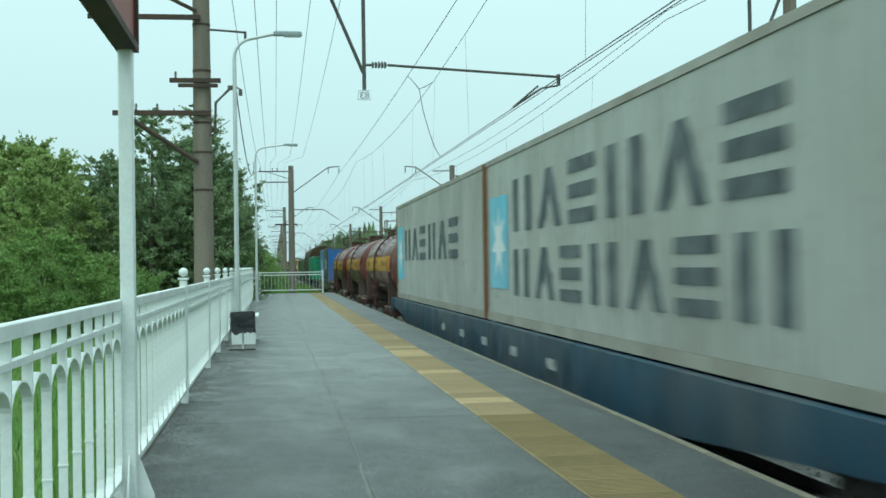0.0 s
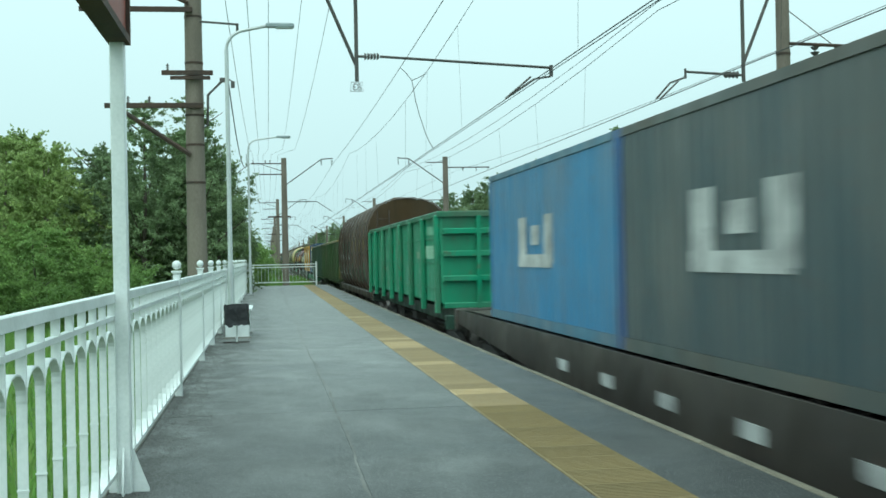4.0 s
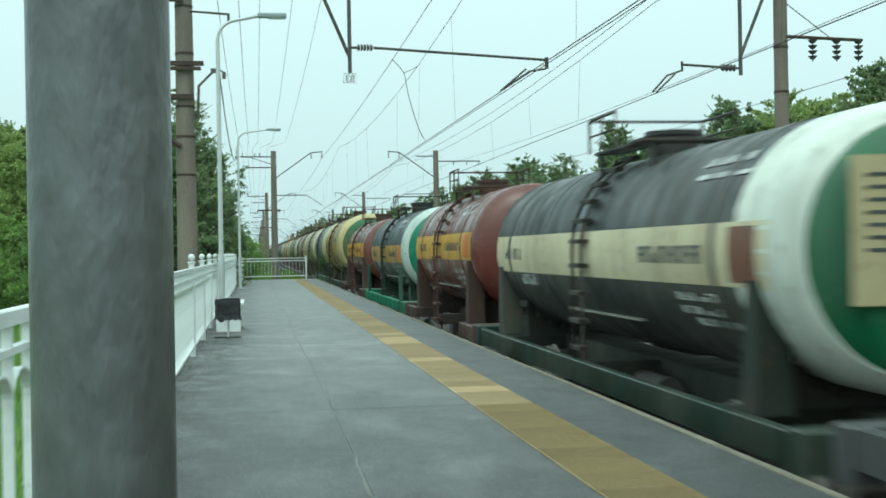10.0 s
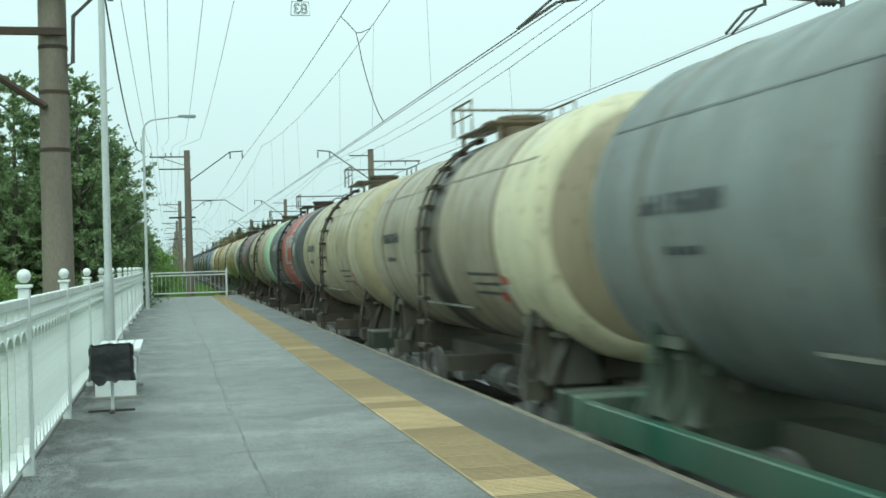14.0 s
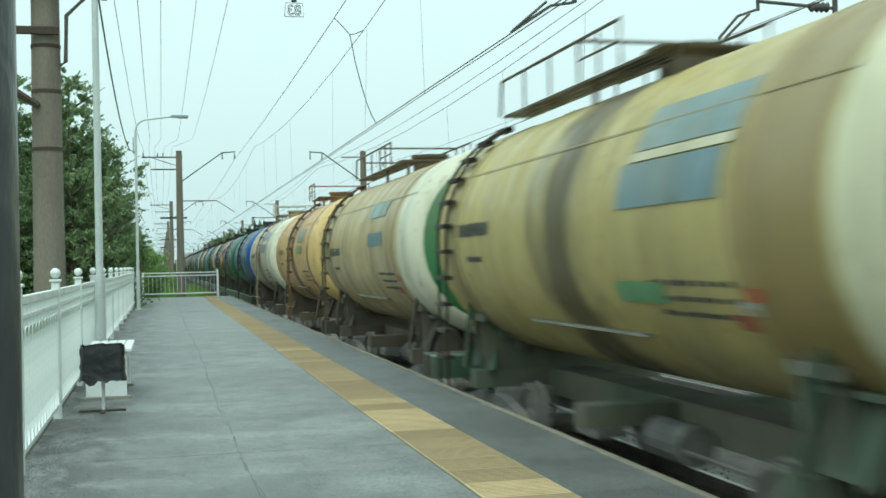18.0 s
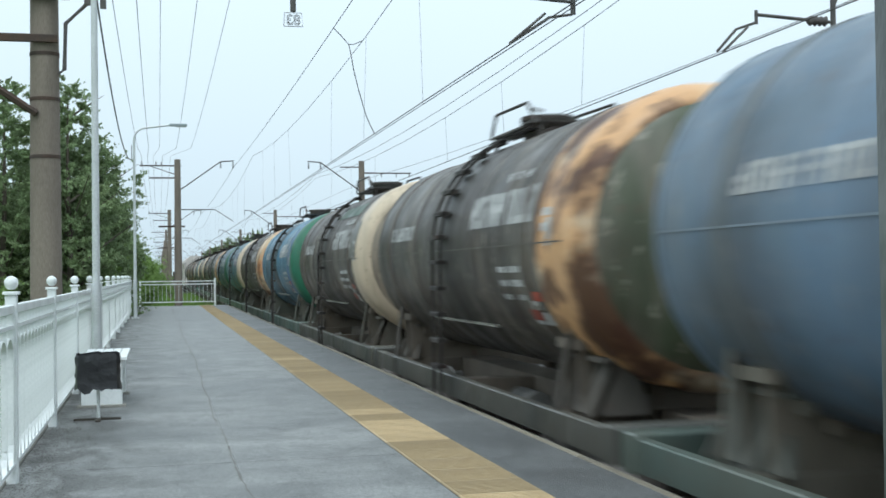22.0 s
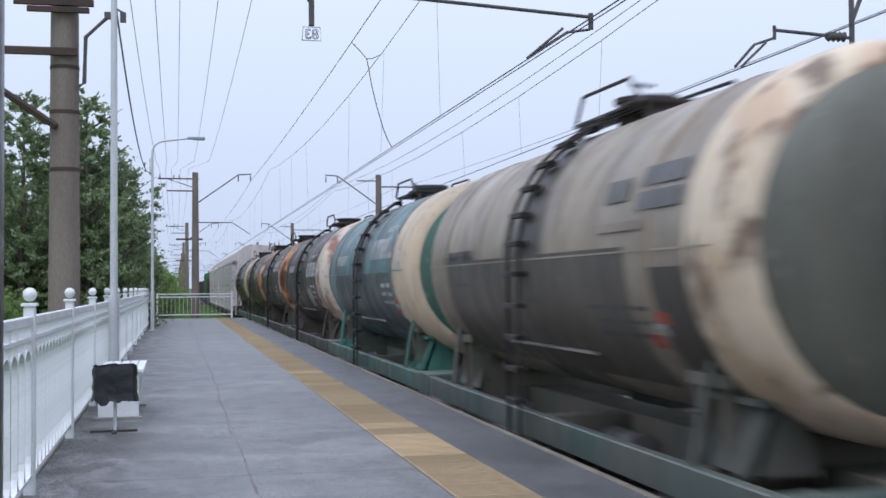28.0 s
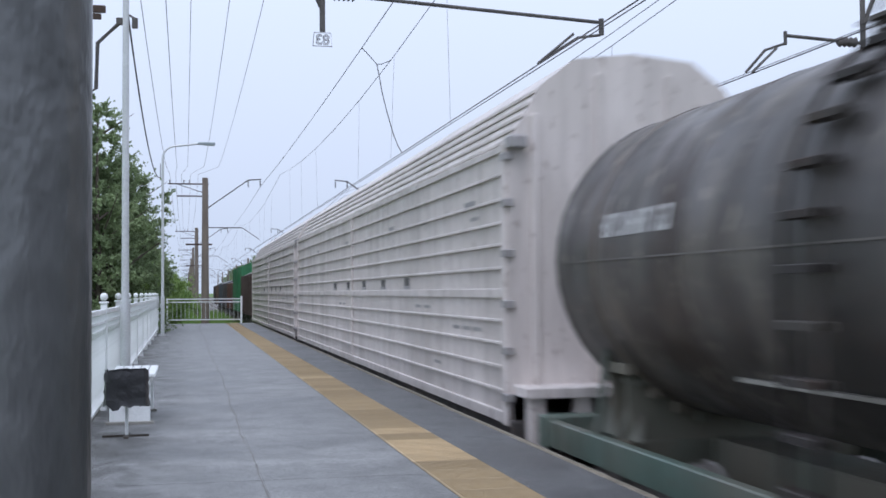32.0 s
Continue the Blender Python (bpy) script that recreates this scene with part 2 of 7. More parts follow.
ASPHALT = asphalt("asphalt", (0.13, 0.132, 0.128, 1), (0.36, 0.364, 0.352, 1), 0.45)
ASPHALT_DARK = asphalt("asphalt_edge", (0.085, 0.087, 0.086, 1), (0.17, 0.173, 0.17, 1), 0.8, False)
CRACK = surface("crack_filling", (0.15, 0.145, 0.134, 1), (0.26, 0.255, 0.24, 1), 0.9, 0, 60, 1.2, 1.0)
JOINT = surface("joint", (0.1, 0.094, 0.082, 1), (0.19, 0.175, 0.155, 1), 0.9, 0, 60, 3)
DIRT = surface("gritty_dirt", (0.1, 0.095, 0.085, 1), (0.17, 0.165, 0.155, 1), 0.9, 0, 60, 5, 0.9, 0.8)
CONCRETE = surface("concrete", (0.3, 0.29, 0.26, 1), (0.15, 0.14, 0.12, 1), 0.9, 0, 50, 1.7, 0.7, 0.4, vary=0.08)
EDGE_STONE = surface("edge_stone", (0.21, 0.185, 0.14, 1), (0.11, 0.1, 0.08, 1), 0.9, 0, 50, 1.7, 0.8, 0.5, vary=0.12)
POLE_CONCRETE = surface("pole_concrete", (0.225, 0.19, 0.155, 1), (0.12, 0.1, 0.084, 1), 0.9, 0, 40, 1.2, 0.7, 0.5, (2, 2, 0.4))
YELLOW = surface("tactile_yellow", (0.37, 0.285, 0.165, 1), (0.24, 0.187, 0.115, 1), 0.7, 0, 110, 1.6, 0.7, 0.6, vary=0.1)
YELLOW_NEAR = surface("tactile_yellow_near", (0.25, 0.19, 0.092, 1), (0.165, 0.127, 0.066, 1), 0.75, 0, 110, 1.6, 0.7, 0.6, vary=0.1)
YELLOW_NEW = surface("tactile_yellow_new", (0.52, 0.4, 0.235, 1), (0.36, 0.275, 0.16, 1), 0.65, 0, 110, 4, 0.7, 0.6, vary=0.06)
WHITE = surface("white_enamel", (0.78, 0.8, 0.79, 1), (0.52, 0.54, 0.52, 1), 0.4, 0, 50, 2.5, 0.5, 0.05, spec=0.4)
GALV = surface("galvanised_pipe", (0.6, 0.62, 0.62, 1), (0.4, 0.41, 0.41, 1), 0.45, 0.25, 50, 2.0, 0.5, 0.05)
RUST_STEEL = surface("dark_steel", (0.06, 0.048, 0.042, 1), (0.12, 0.07, 0.045, 1), 0.75, 0.2, 50, 3, 0.6, 0.2)
BLACK_STEEL = surface("black_steel", (0.075, 0.072, 0.07, 1), (0.17, 0.155, 0.14, 1), 0.7, 0.0, 40, 2, 0.6, 0.15)
WIRE = surface("wire_copper", (0.06, 0.06, 0.06, 1), (0.1, 0.09, 0.08, 1), 0.6, 0.4, 30, 3, bump=0)
RAIL_STEEL = surface("rail_steel", (0.3, 0.28, 0.27, 1), (0.14, 0.09, 0.07, 1), 0.35, 0.8, 30, 2)
WHEEL_STEEL = surface("wheel_steel", (0.24, 0.225, 0.21, 1), (0.15, 0.13, 0.115, 1), 0.5, 0.2, 30, 2)
BALLAST = surface("ballast_stone", (0.17, 0.16, 0.145, 1), (0.07, 0.063, 0.056, 1), 0.95, 0, 30, 6, 0.8, 1.0, vary=0.0)
GRASS = surface("grass_ground", (0.085, 0.15, 0.04, 1), (0.14, 0.18, 0.06, 1), 0.95, 0, 25, 0.5, 0.7, 0.6, space="Object")
BLADES = surface("grass_blades", (0.16, 0.3, 0.06, 1), (0.24, 0.3, 0.09, 1), 0.8, 0, 20, 0.6, 0.8, 0)
BARK = surface("bark", (0.12, 0.1, 0.08, 1), (0.06, 0.05, 0.04, 1), 0.95, 0, 30, 4, 0.6, 0.6)
GUARD = surface("galvanised_guard", (0.17, 0.176, 0.176, 1), (0.08, 0.084, 0.084, 1), 0.36, 0.45, 60, 9, 0.9, 0.2, (1.6, 1.6, 0.7), spec=0.5)
BAG = surface("black_plastic", (0.018, 0.018, 0.02, 1), (0.04, 0.04, 0.042, 1), 0.32, 0, 14, 5, 0.6, 0.9, spec=0.5)
WOOD_DARK = surface("wet_wood", (0.05, 0.043, 0.035, 1), (0.1, 0.085, 0.07, 1), 0.7, 0, 30, 2)
MARK = surface("marking_white", (0.6, 0.6, 0.58, 1), (0.22, 0.215, 0.21, 1), 0.6, 0, 22, 2.6, 1.0, 0)
GEAR = surface("dusty_gear", (0.15, 0.145, 0.138, 1), (0.34, 0.325, 0.3, 1), 0.75, 0.0, 30, 2.5, 0.8, 0.2)
TRACKBED = surface("track_gravel", (0.12, 0.112, 0.1, 1), (0.055, 0.05, 0.044, 1), 0.95, 0, 24, 3, 0.8, 1.0)
INK = surface("marking_dark", (0.05, 0.055, 0.06, 1), (0.12, 0.12, 0.12, 1), 0.6, 0, 30, 2, 0.5, 0)


def leaf(name, a, b):
    """Leaves that also let some light through."""
    m = surface(name, a, b, 0.6, 0, 6, 0.35, 0.9, 0, spec=0.25)
    n, l = m.node_tree.nodes, m.node_tree.links
    bsdf = n["Principled BSDF"]
    geo, hsv, mr = n.new("ShaderNodeNewGeometry"), n.new("ShaderNodeHueSaturation"), n.new("ShaderNodeMapRange")
    mr.inputs["To Min"].default_value, mr.inputs["To Max"].default_value = 0.72, 1.28
    l.new(geo.outputs["Random Per Island"], mr.inputs["Value"])
    l.new(mr.outputs[0], hsv.inputs["Value"])
    l.new(bsdf.inputs["Base Color"].links[0].from_socket, hsv.inputs["Color"])
    l.new(hsv.outputs[0], bsdf.inputs["Base Color"])
    thin, blend = n.new("ShaderNodeBsdfTranslucent"), n.new("ShaderNodeMixShader")
    blend.inputs[0].default_value = 0.4
    l.new(hsv.outputs[0], thin.inputs["Color"])
    l.new(bsdf.outputs[0], blend.inputs[1])
    l.new(thin.outputs[0], blend.inputs[2])
    l.new(blend.outputs[0], n["Material Output"].inputs["Surface"])
    return m


LEAF_LIGHT = leaf("leaves_maple", (0.33, 0.4, 0.14, 1), (0.24, 0.32, 0.11, 1))
LEAF_MID = leaf("leaves_birch", (0.27, 0.34, 0.17, 1), (0.19, 0.26, 0.13, 1))
LEAF_DARK = leaf("leaves_alder", (0.225, 0.29, 0.145, 1), (0.165, 0.22, 0.11, 1))
LEAF_WILLOW = leaf("leaves_willow", (0.24, 0.34, 0.1, 1), (0.17, 0.26, 0.085, 1))


# ---- geometry helpers ----
class Shape:
    """Collects vertices and faces of one part."""

    def __init__(self):
        self.v, self.f = [], []

    def add(self, verts, faces):
        o = len(self.v)
        self.v += [tuple(p) for p in verts]
        self.f += [tuple(i + o for i in q) for q in faces]
        return self

    def box(self, x0, y0, z0, x1, y1, z1):
        v = [(x, y, z) for z in (z0, z1) for y in (y0, y1) for x in (x0, x1)]
        return self.add(v, [(0, 2, 3, 1), (4, 5, 7, 6), (0, 1, 5, 4), (2, 6, 7, 3), (0, 4, 6, 2), (1, 3, 7, 5)])

    def soft(self, x0, y0, z0, x1, y1, z1, b=0.01):
        """A box with bevelled upper and upright edges."""
        a = [(x0 + b, y0), (x1 - b, y0), (x1, y0 + b), (x1, y1 - b), (x1 - b, y1), (x0 + b, y1), (x0, y1 - b), (x0, y0 + b)]
        c = [(x0 + 2 * b, y0 + b), (x1 - 2 * b, y0 + b), (x1 - b, y0 + 2 * b), (x1 - b, y1 - 2 * b), (x1 - 2 * b, y1 - b), (x0 + 2 * b, y1 - b), (x0 + b, y1 - 2 * b), (x0 + b, y0 + 2 * b)]
        v = [(*p, z0) for p in a] + [(*p, z1 - b) for p in a] + [(*p, z1) for p in c]
        f = [tuple(range(7, -1, -1)), tuple(range(16, 24))]
        for k in (0, 8):
            f += [(k + i, k + (i + 1) % 8, k + 8 + (i + 1) % 8, k + 8 + i) for i in range(8)]
        return self.add(v, f)

    def cyl(self, p, q, r, n=8, r2=None, caps=True):
        p, q = Vector(p), Vector(q)
        r2 = r if r2 is None else r2
        w = (q - p).normalized()
        u = w.orthogonal().normalized()
        s = w.cross(u)
        ring = [(math.cos(math.tau * i / n), math.sin(math.tau * i / n)) for i in range(n)]
        v = [p + r * (a * u + b * s) for a, b in ring] + [q + r2 * (a * u + b * s) for a, b in ring]
        f = [(i, (i + 1) % n, n + (i + 1) % n, n + i) for i in range(n)]
        if caps:
            f += [tuple(range(n - 1, -1, -1)), tuple(range(n, 2 * n))]
        return self.add(v, f)

    def pipe(self, pts, r, n=6):
        """One bent tube through the points."""
        pts = [Vector(q) for q in pts]
        v = []
        for i, q in enumerate(pts):
            w = (pts[min(i + 1, len(pts) - 1)] - pts[max(i - 1, 0)]).normalized()
            u = w.cross(Vector((0.31, 0.22, 0.93))).normalized()
            s = w.cross(u)
            v += [q + r * (math.cos(math.tau * k / n) * u + math.sin(math.tau * k / n) * s) for k in range(n)]
        f = [(i * n + k, i * n + (k + 1) % n, (i + 1) * n + (k + 1) % n, (i + 1) * n + k) for i in range(len(pts) - 1) for k in range(n)]
        return self.add(v, f + [tuple(range(n - 1, -1, -1)), tuple(range(len(v) - n, len(v)))])

    def lathe(self, prof, n=24, centre=(0, 0), a0=0.0, a1=math.tau):
        """Turns (y, radius) pairs about the y axis through centre (x, z)."""
        whole = abs(a1 - a0 - math.tau) < 1e-6
        m = n if whole else n + 1
        v = [(centre[0] + r * math.sin(a0 + (a1 - a0) * i / n), y, centre[1] + r * math.cos(a0 + (a1 - a0) * i / n)) for y, r in prof for i in range(m)]
        f = []
        for k in range(len(prof) - 1):
            f += [(k * m + i, k * m + (i + 1) % m, (k + 1) * m + (i + 1) % m, (k + 1) * m + i) for i in range(n)]
        return self.add(v, f)

    def prism(self, pts, x0, x1):
        """A closed (y, z) outline drawn out from x0 to x1."""
        n = len(pts)
        v = [(x0, y, z) for y, z in pts] + [(x1, y, z) for y, z in pts]
        return self.add(v, [tuple(range(n)), tuple(range(2 * n - 1, n - 1, -1))] + [(i, n + i, n + (i + 1) % n, (i + 1) % n) for i in range(n)])

    def loft(self, pts, y0, y1):
        """A closed (x, z) outline drawn out from y0 to y1."""
        n = len(pts)
        v = [(x, y0, z) for x, z in pts] + [(x, y1, z) for x, z in pts]
        return self.add(v, [tuple(range(n)), tuple(range(2 * n - 1, n - 1, -1))] + [(i, n + i, n + (i + 1) % n, (i + 1) % n) for i in range(n)])

    def mesh(self, name, mat, smooth=False):
        me = bpy.data.meshes.new(name)
        me.from_pydata(self.v, [], self.f)
        me.materials.append(mat)
        if smooth:
            me.polygons.foreach_set("use_smooth", [True] * len(me.polygons))
            me.set_sharp_from_angle(angle=radians(38))
        me.update()
        return me


def part(name, shape, mat, parent=None, label="", at=None, smooth=False):
    me = shape if isinstance(shape, bpy.types.Mesh) else shape.mesh(name, mat, smooth)
    ob = new(name, me)
    if parent:
        ob.parent = parent
    if at is not None:
        ob.matrix_local = at if isinstance(at, Matrix) else Matrix.Translation(at)
    if label:
        tagged(ob, label)
    return ob


CACHE = {}


def shared(key, make, mat, smooth=False):
    """A mesh that is built once for each key and material."""
    k = (key, mat.name)
    if k not in CACHE:
        s = Shape()
        make(s)
        CACHE[k] = s.mesh(str(key if isinstance(key, str) else key[0]), mat, smooth)
    return CACHE[k]


def thing(name, at, label, category, group=""):
    ob = new(name)
    ob.empty_display_size = 0.2
    ob.matrix_world = at if isinstance(at, Matrix) else Matrix.Translation(at)
    return tagged(ob, label, category, group)


# ---- ground, platform and tracks ----
def ground_sheet():
    s = Shape()
    xs = [-2500, -300, -60, -20, -8, -3, -1.35, 2.9, 3.4, 12, 16, 22, 40, 120, 500, 2500]
    ys = [-2500, -200, -40, -12, 0, 20, 40, 58, 60, 90, 140, 260, 500, 1000, 4800]
    zs = {-2500: 0, -300: -2, -60: -1.5, -20: -1.2, -8: -1.15, -3: -1.0, -1.35: -0.75, 2.9: -1.3, 3.4: -1.36, 12: -1.3, 16: -0.85, 22: -0.8, 40: -0.8, 120: -1, 500: -1, 2500: 0}
    v = [(x, y, zs[x]) for y in ys for x in xs]
    n = len(xs)
    f = [(j * n + i, j * n + i + 1, (j + 1) * n + i + 1, (j + 1) * n + i) for j in range(len(ys) - 1) for i in range(n - 1)]
    ob = part("ground", s.add(v, f), GRASS)
    return tagged(ob, "green grassy ground along the railway line", "ground", kind="structure")


ground_sheet()
P0, P1 = -24.0, 58.0   # the platform's ends
EDGE = 3.21


def platform():
    ob = part("platform", Shape().box(-1.12, P0, -1.34, 3.06, P1, -0.004).box(3.06, P0, -0.3, 3.145, P1, -0.006), CONCRETE)
    tagged(ob, "raised concrete railway platform surfaced with worn asphalt", "platform", kind="structure")
    # asphalt fields between the joints
    random.seed(3)
    cuts = [P0, -13, -2.2, 2.6, 9.35, 17.4, 27.6, 39, 51.5, P1]
    for a, b in zip(cuts, cuts[1:]):
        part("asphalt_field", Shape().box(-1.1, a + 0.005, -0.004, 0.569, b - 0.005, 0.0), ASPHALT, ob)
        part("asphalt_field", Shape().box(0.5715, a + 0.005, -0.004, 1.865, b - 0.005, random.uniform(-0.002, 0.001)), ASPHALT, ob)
    part("asphalt_strip", Shape().box(2.455, P0, -0.004, 3.145, P1, 0.0), ASPHALT_DARK, ob, "dark damp asphalt strip beside the edge")
    # long crack filled with tar
    s = Shape()
    pts = [(0.57 + 0.022 * math.sin(y * 0.37) + 0.012 * math.sin(y * 1.9) + random.uniform(-0.009, 0.009), y) for y in np.arange(P0, P1, 0.16)]
    for (xa, ya), (xb, yb) in zip(pts, pts[1:]):
        wa, wb = random.uniform(0.002, 0.013), random.uniform(0.002, 0.013)
        s.add([(xa - wa, ya, 0.0025), (xa + wa, ya, 0.0025), (xb + wb, yb, 0.0025), (xb - wb, yb, 0.0025)], [(0, 1, 2, 3)])
    part("tarred_crack", s, CRACK, ob)
    # loose grit washed against the fence
    s = Shape()
    for k in range(9000):
        x = -1.04 + abs(random.gauss(0, 0.22)) if k % 8 else random.uniform(-1, 1.8)
        y = random.uniform(-6.0, 30.0) if k % 3 else random.uniform(-5.0, 12.0)
        if not -1.04 < x < 1.8:
            continue
        r = random.uniform(0.002, 0.008) * (0.6 if k % 8 == 0 else 1)
        e = random.uniform(0.6, 1.4)
        s.add([(x + r, y, 0.0), (x, y + r * e, 0.0), (x - r * e, y, 0.0), (x, y - r, 0.0), (x, y, r * 0.8)], [(0, 1, 4), (1, 2, 4), (2, 3, 4), (3, 0, 4)])
    tagged(part("grit", s, DIRT, ob), "dark loose grit by the fence", kind="stuff")
    # edge stones, one by one
    y = P0
    while y < P1 - 0.1:
        n = min(2.98, P1 - y)
        me = shared(("edge_stone", round(n, 2)), lambda q: q.soft(0, 0.006, -0.22, EDGE - 3.147, n - 0.006, 0.01, 0.008), EDGE_STONE)
        part("edge_stone", me, None, ob, at=(3.147, y, random.uniform(-0.004, 0.004)))
        y += 2.98
    return ob


platform()


def tactile_strip():
    ob = part("tactile_strip", Shape().box(1.87, P0, -0.01, 2.45, P1, -0.002), JOINT)
    tagged(ob, "yellow ribbed tactile warning strip set in the platform", "paving", kind="structure")

    def tile(s):
        s.soft(0.005, 0.003, -0.002, 0.575, 0.497, 0.006, 0.003)
        for i in range(11):
            s.box(0.02, 0.02 + i * 0.0435, 0.006, 0.56, 0.038 + i * 0.0435, 0.0105)

    # worn is the darker yellow given to the tiles at the near end
    darker, fresh, worn = shared("tile", tile, YELLOW), shared("tile", tile, YELLOW_NEW), shared("tile", tile, YELLOW_NEAR)
    bright = {72, 70, 69, 68, 62, 55, 88}
    for i in range(int((P1 - P0) / 0.5)):
        part("tile", fresh if i in bright else darker if i > 52 else worn, None, ob, at=(1.87, P0 + i * 0.5, 0))
    return ob


tactile_strip()


def track(axis, name, first, last):
    bed = Shape()
    bed.loft([(axis - 1.75, RAIL - 0.42), (axis - 1.55, RAIL - 0.2), (axis + 1.55, RAIL - 0.2), (axis + 2.1, RAIL - 0.42)], first, last)
    ob = part("ballast_" + name, bed, BALLAST)
    tagged(ob, "grey crushed-stone ballast bed under the rails", "ballast", kind="structure")
    for sx in (-0.76, 0.76):
        s = Shape().loft([(sx - 0.036, 0), (sx + 0.036, 0), (sx + 0.036, -0.04), (sx + 0.01, -0.055), (sx + 0.01, -0.15), (sx + 0.07, -0.18), (sx - 0.07, -0.18), (sx - 0.01, -0.15), (sx - 0.01, -0.055), (sx - 0.036, -0.04)], first, last)
        r = part("rail", s, RAIL_STEEL, ob, "steel rail polished on top", at=(axis, 0, RAIL))
    me = shared("sleeper", lambda q: q.soft(-1.35, -0.13, -0.4, 1.35, 0.13, -0.19, 0.02), surface("sleeper_concrete", (0.2, 0.19, 0.17, 1), (0.1, 0.09, 0.08, 1), 0.9, 0, 40, 2, 0.8, 0.4, vary=0.1))
    y = -14.0
    while y < 70:
        part("sleeper", me, None, ob, at=(axis, y, RAIL))
        y += 0.56
    return ob


tagged(part("track_bed", Shape().loft([(3.06, -1.5), (3.06, -1.3), (7.3, -1.28), (12.2, -1.26), (14.6, -0.93), (15.0, -1.2)], -420, 900), TRACKBED), "flat bed of dark dirty gravel under both tracks", "track bed", kind="structure")
track(AXIS, "near", -420, 900)
track(AXIS_FAR, "far", -420, 900)


def stones():
    """Loose ballast stones lying over the near bed."""
    random.seed(8)
    s = Shape()
    for i in range(9000):
        x, y = random.uniform(3.8, 11.3), random.uniform(-6, 60) if i % 3 else random.uniform(-3, 25)
        z = RAIL - 0.2 - max(0, abs(x - AXIS) - 1.5) * 0.3 if x < 7.3 else RAIL - 0.22 - max(0, abs(x - AXIS_FAR) - 1.6) * 0.2
        r = random.uniform(0.02, 0.045)
        v = [(x + r * random.uniform(0.7, 1.2) * a, y + r * random.uniform(0.7, 1.2) * b, z + r * c) for a, b, c in ((1, 0, 0.1), (0, 1, 0.1), (-1, 0, 0.1), (0, -1, 0.1), (0.1, 0, 0.9))]
        s.add(v, [(0, 1, 4), (1, 2, 4), (2, 3, 4), (3, 0, 4)])
    tagged(part("ballast_stones", s, surface("loose_stone", (0.16, 0.15, 0.14, 1), (0.07, 0.062, 0.055, 1), 0.95, 0, 30, 8, 0.9, 0.2)), "loose grey crushed stones between the rails", "stones", kind="stuff")


stones()


def grass(name, x0, x1, y0, y1, count, zf, h0=0.15, h1=0.5):
    random.seed(5)
    s = Shape()
    for i in range(count):
        x, y = random.uniform(x0, x1), random.uniform(y0, y1)
        z, h, a, w = zf(x), random.uniform(h0, h1), random.uniform(0, math.tau), random.uniform(0.008, 0.02)
        dx, dy, lx, ly = w * math.cos(a), w * math.sin(a), random.uniform(-0.15, 0.15), random.uniform(-0.15, 0.15)
        s.add([(x - dx, y - dy, z - 0.05), (x + dx, y + dy, z - 0.05), (x + dx * 0.6 + lx * 0.4, y + dy * 0.6 + ly * 0.4, z + h * 0.6), (x + lx, y + ly, z + h)], [(0, 1, 2), (0, 2, 3)])
    tagged(part(name, s, BLADES), "long green grass growing beside the railway", "grass", kind="stuff")


grass("grass_bank", -12, -1.4, -24, 66, 40000, lambda x: -0.75 - 0.1 * (-1.35 - x) if x > -3 else -1.02)
grass("grass_end", -1, 4, 59, 150, 7000, lambda x: -1.25, 0.3, 0.9)
grass("grass_far_side", 14.4, 26, -10, 130, 22000, lambda x: -1.3 + 0.1125 * (x - 12) if x < 16 else -0.84, 0.2, 0.6)


# ---- fence ----
FX = -1.01


def picket(s, w, last=False):
    """A flat bar set broadside to the walk, flared at its foot, the half-round arch to the next bar, and a short upright to the top rail."""
    h, t = 0.021, 0.0035
    s.box(-h, -t, 0.26, h, t, 0.83)
    for k in (-1, 1):
        arc = [(0.0, 0.26), (0.012 * k, 0.21), (0.035 * k, 0.165), (0.06 * k, 0.13)]
        for (ya, za), (yb, zb) in zip(arc, arc[1:]):
            s.add([(-h, ya, za), (h, ya, za), (h, yb, zb), (-h, yb, zb), (-h, ya + 2 * t, za), (h, ya + 2 * t, za), (h, yb + 2 * t, zb), (-h, yb + 2 * t, zb)], [(0, 1, 2, 3), (7, 6, 5, 4), (0, 3, 7, 4), (1, 5, 6, 2)])
    s.box(-h, -0.008, 0.83, h, 0.008, 1.1)
    s.box(-0.024, -0.007, 0.5, 0.024, 0.007, 0.508)
    if last:
        return
    n, r = 8, w / 2
    pts = [(w / 2 - r * math.cos(math.pi * i / n), 0.83 + min(r, 0.11) * math.sin(math.pi * i / n)) for i in range(n + 1)]
    for (ya, za), (yb, zb) in zip(pts, pts[1:]):
        s.add([(-h, ya, za), (h, ya, za), (h, yb, zb), (-h, yb, zb), (-h, ya, za + 0.007), (h, ya, za + 0.007), (h, yb, zb + 0.007), (-h, yb, zb + 0.007)], [(0, 1, 2, 3), (7, 6, 5, 4), (0, 4, 5, 1), (2, 6, 7, 3), (0, 3, 7, 4), (1, 5, 6, 2)])


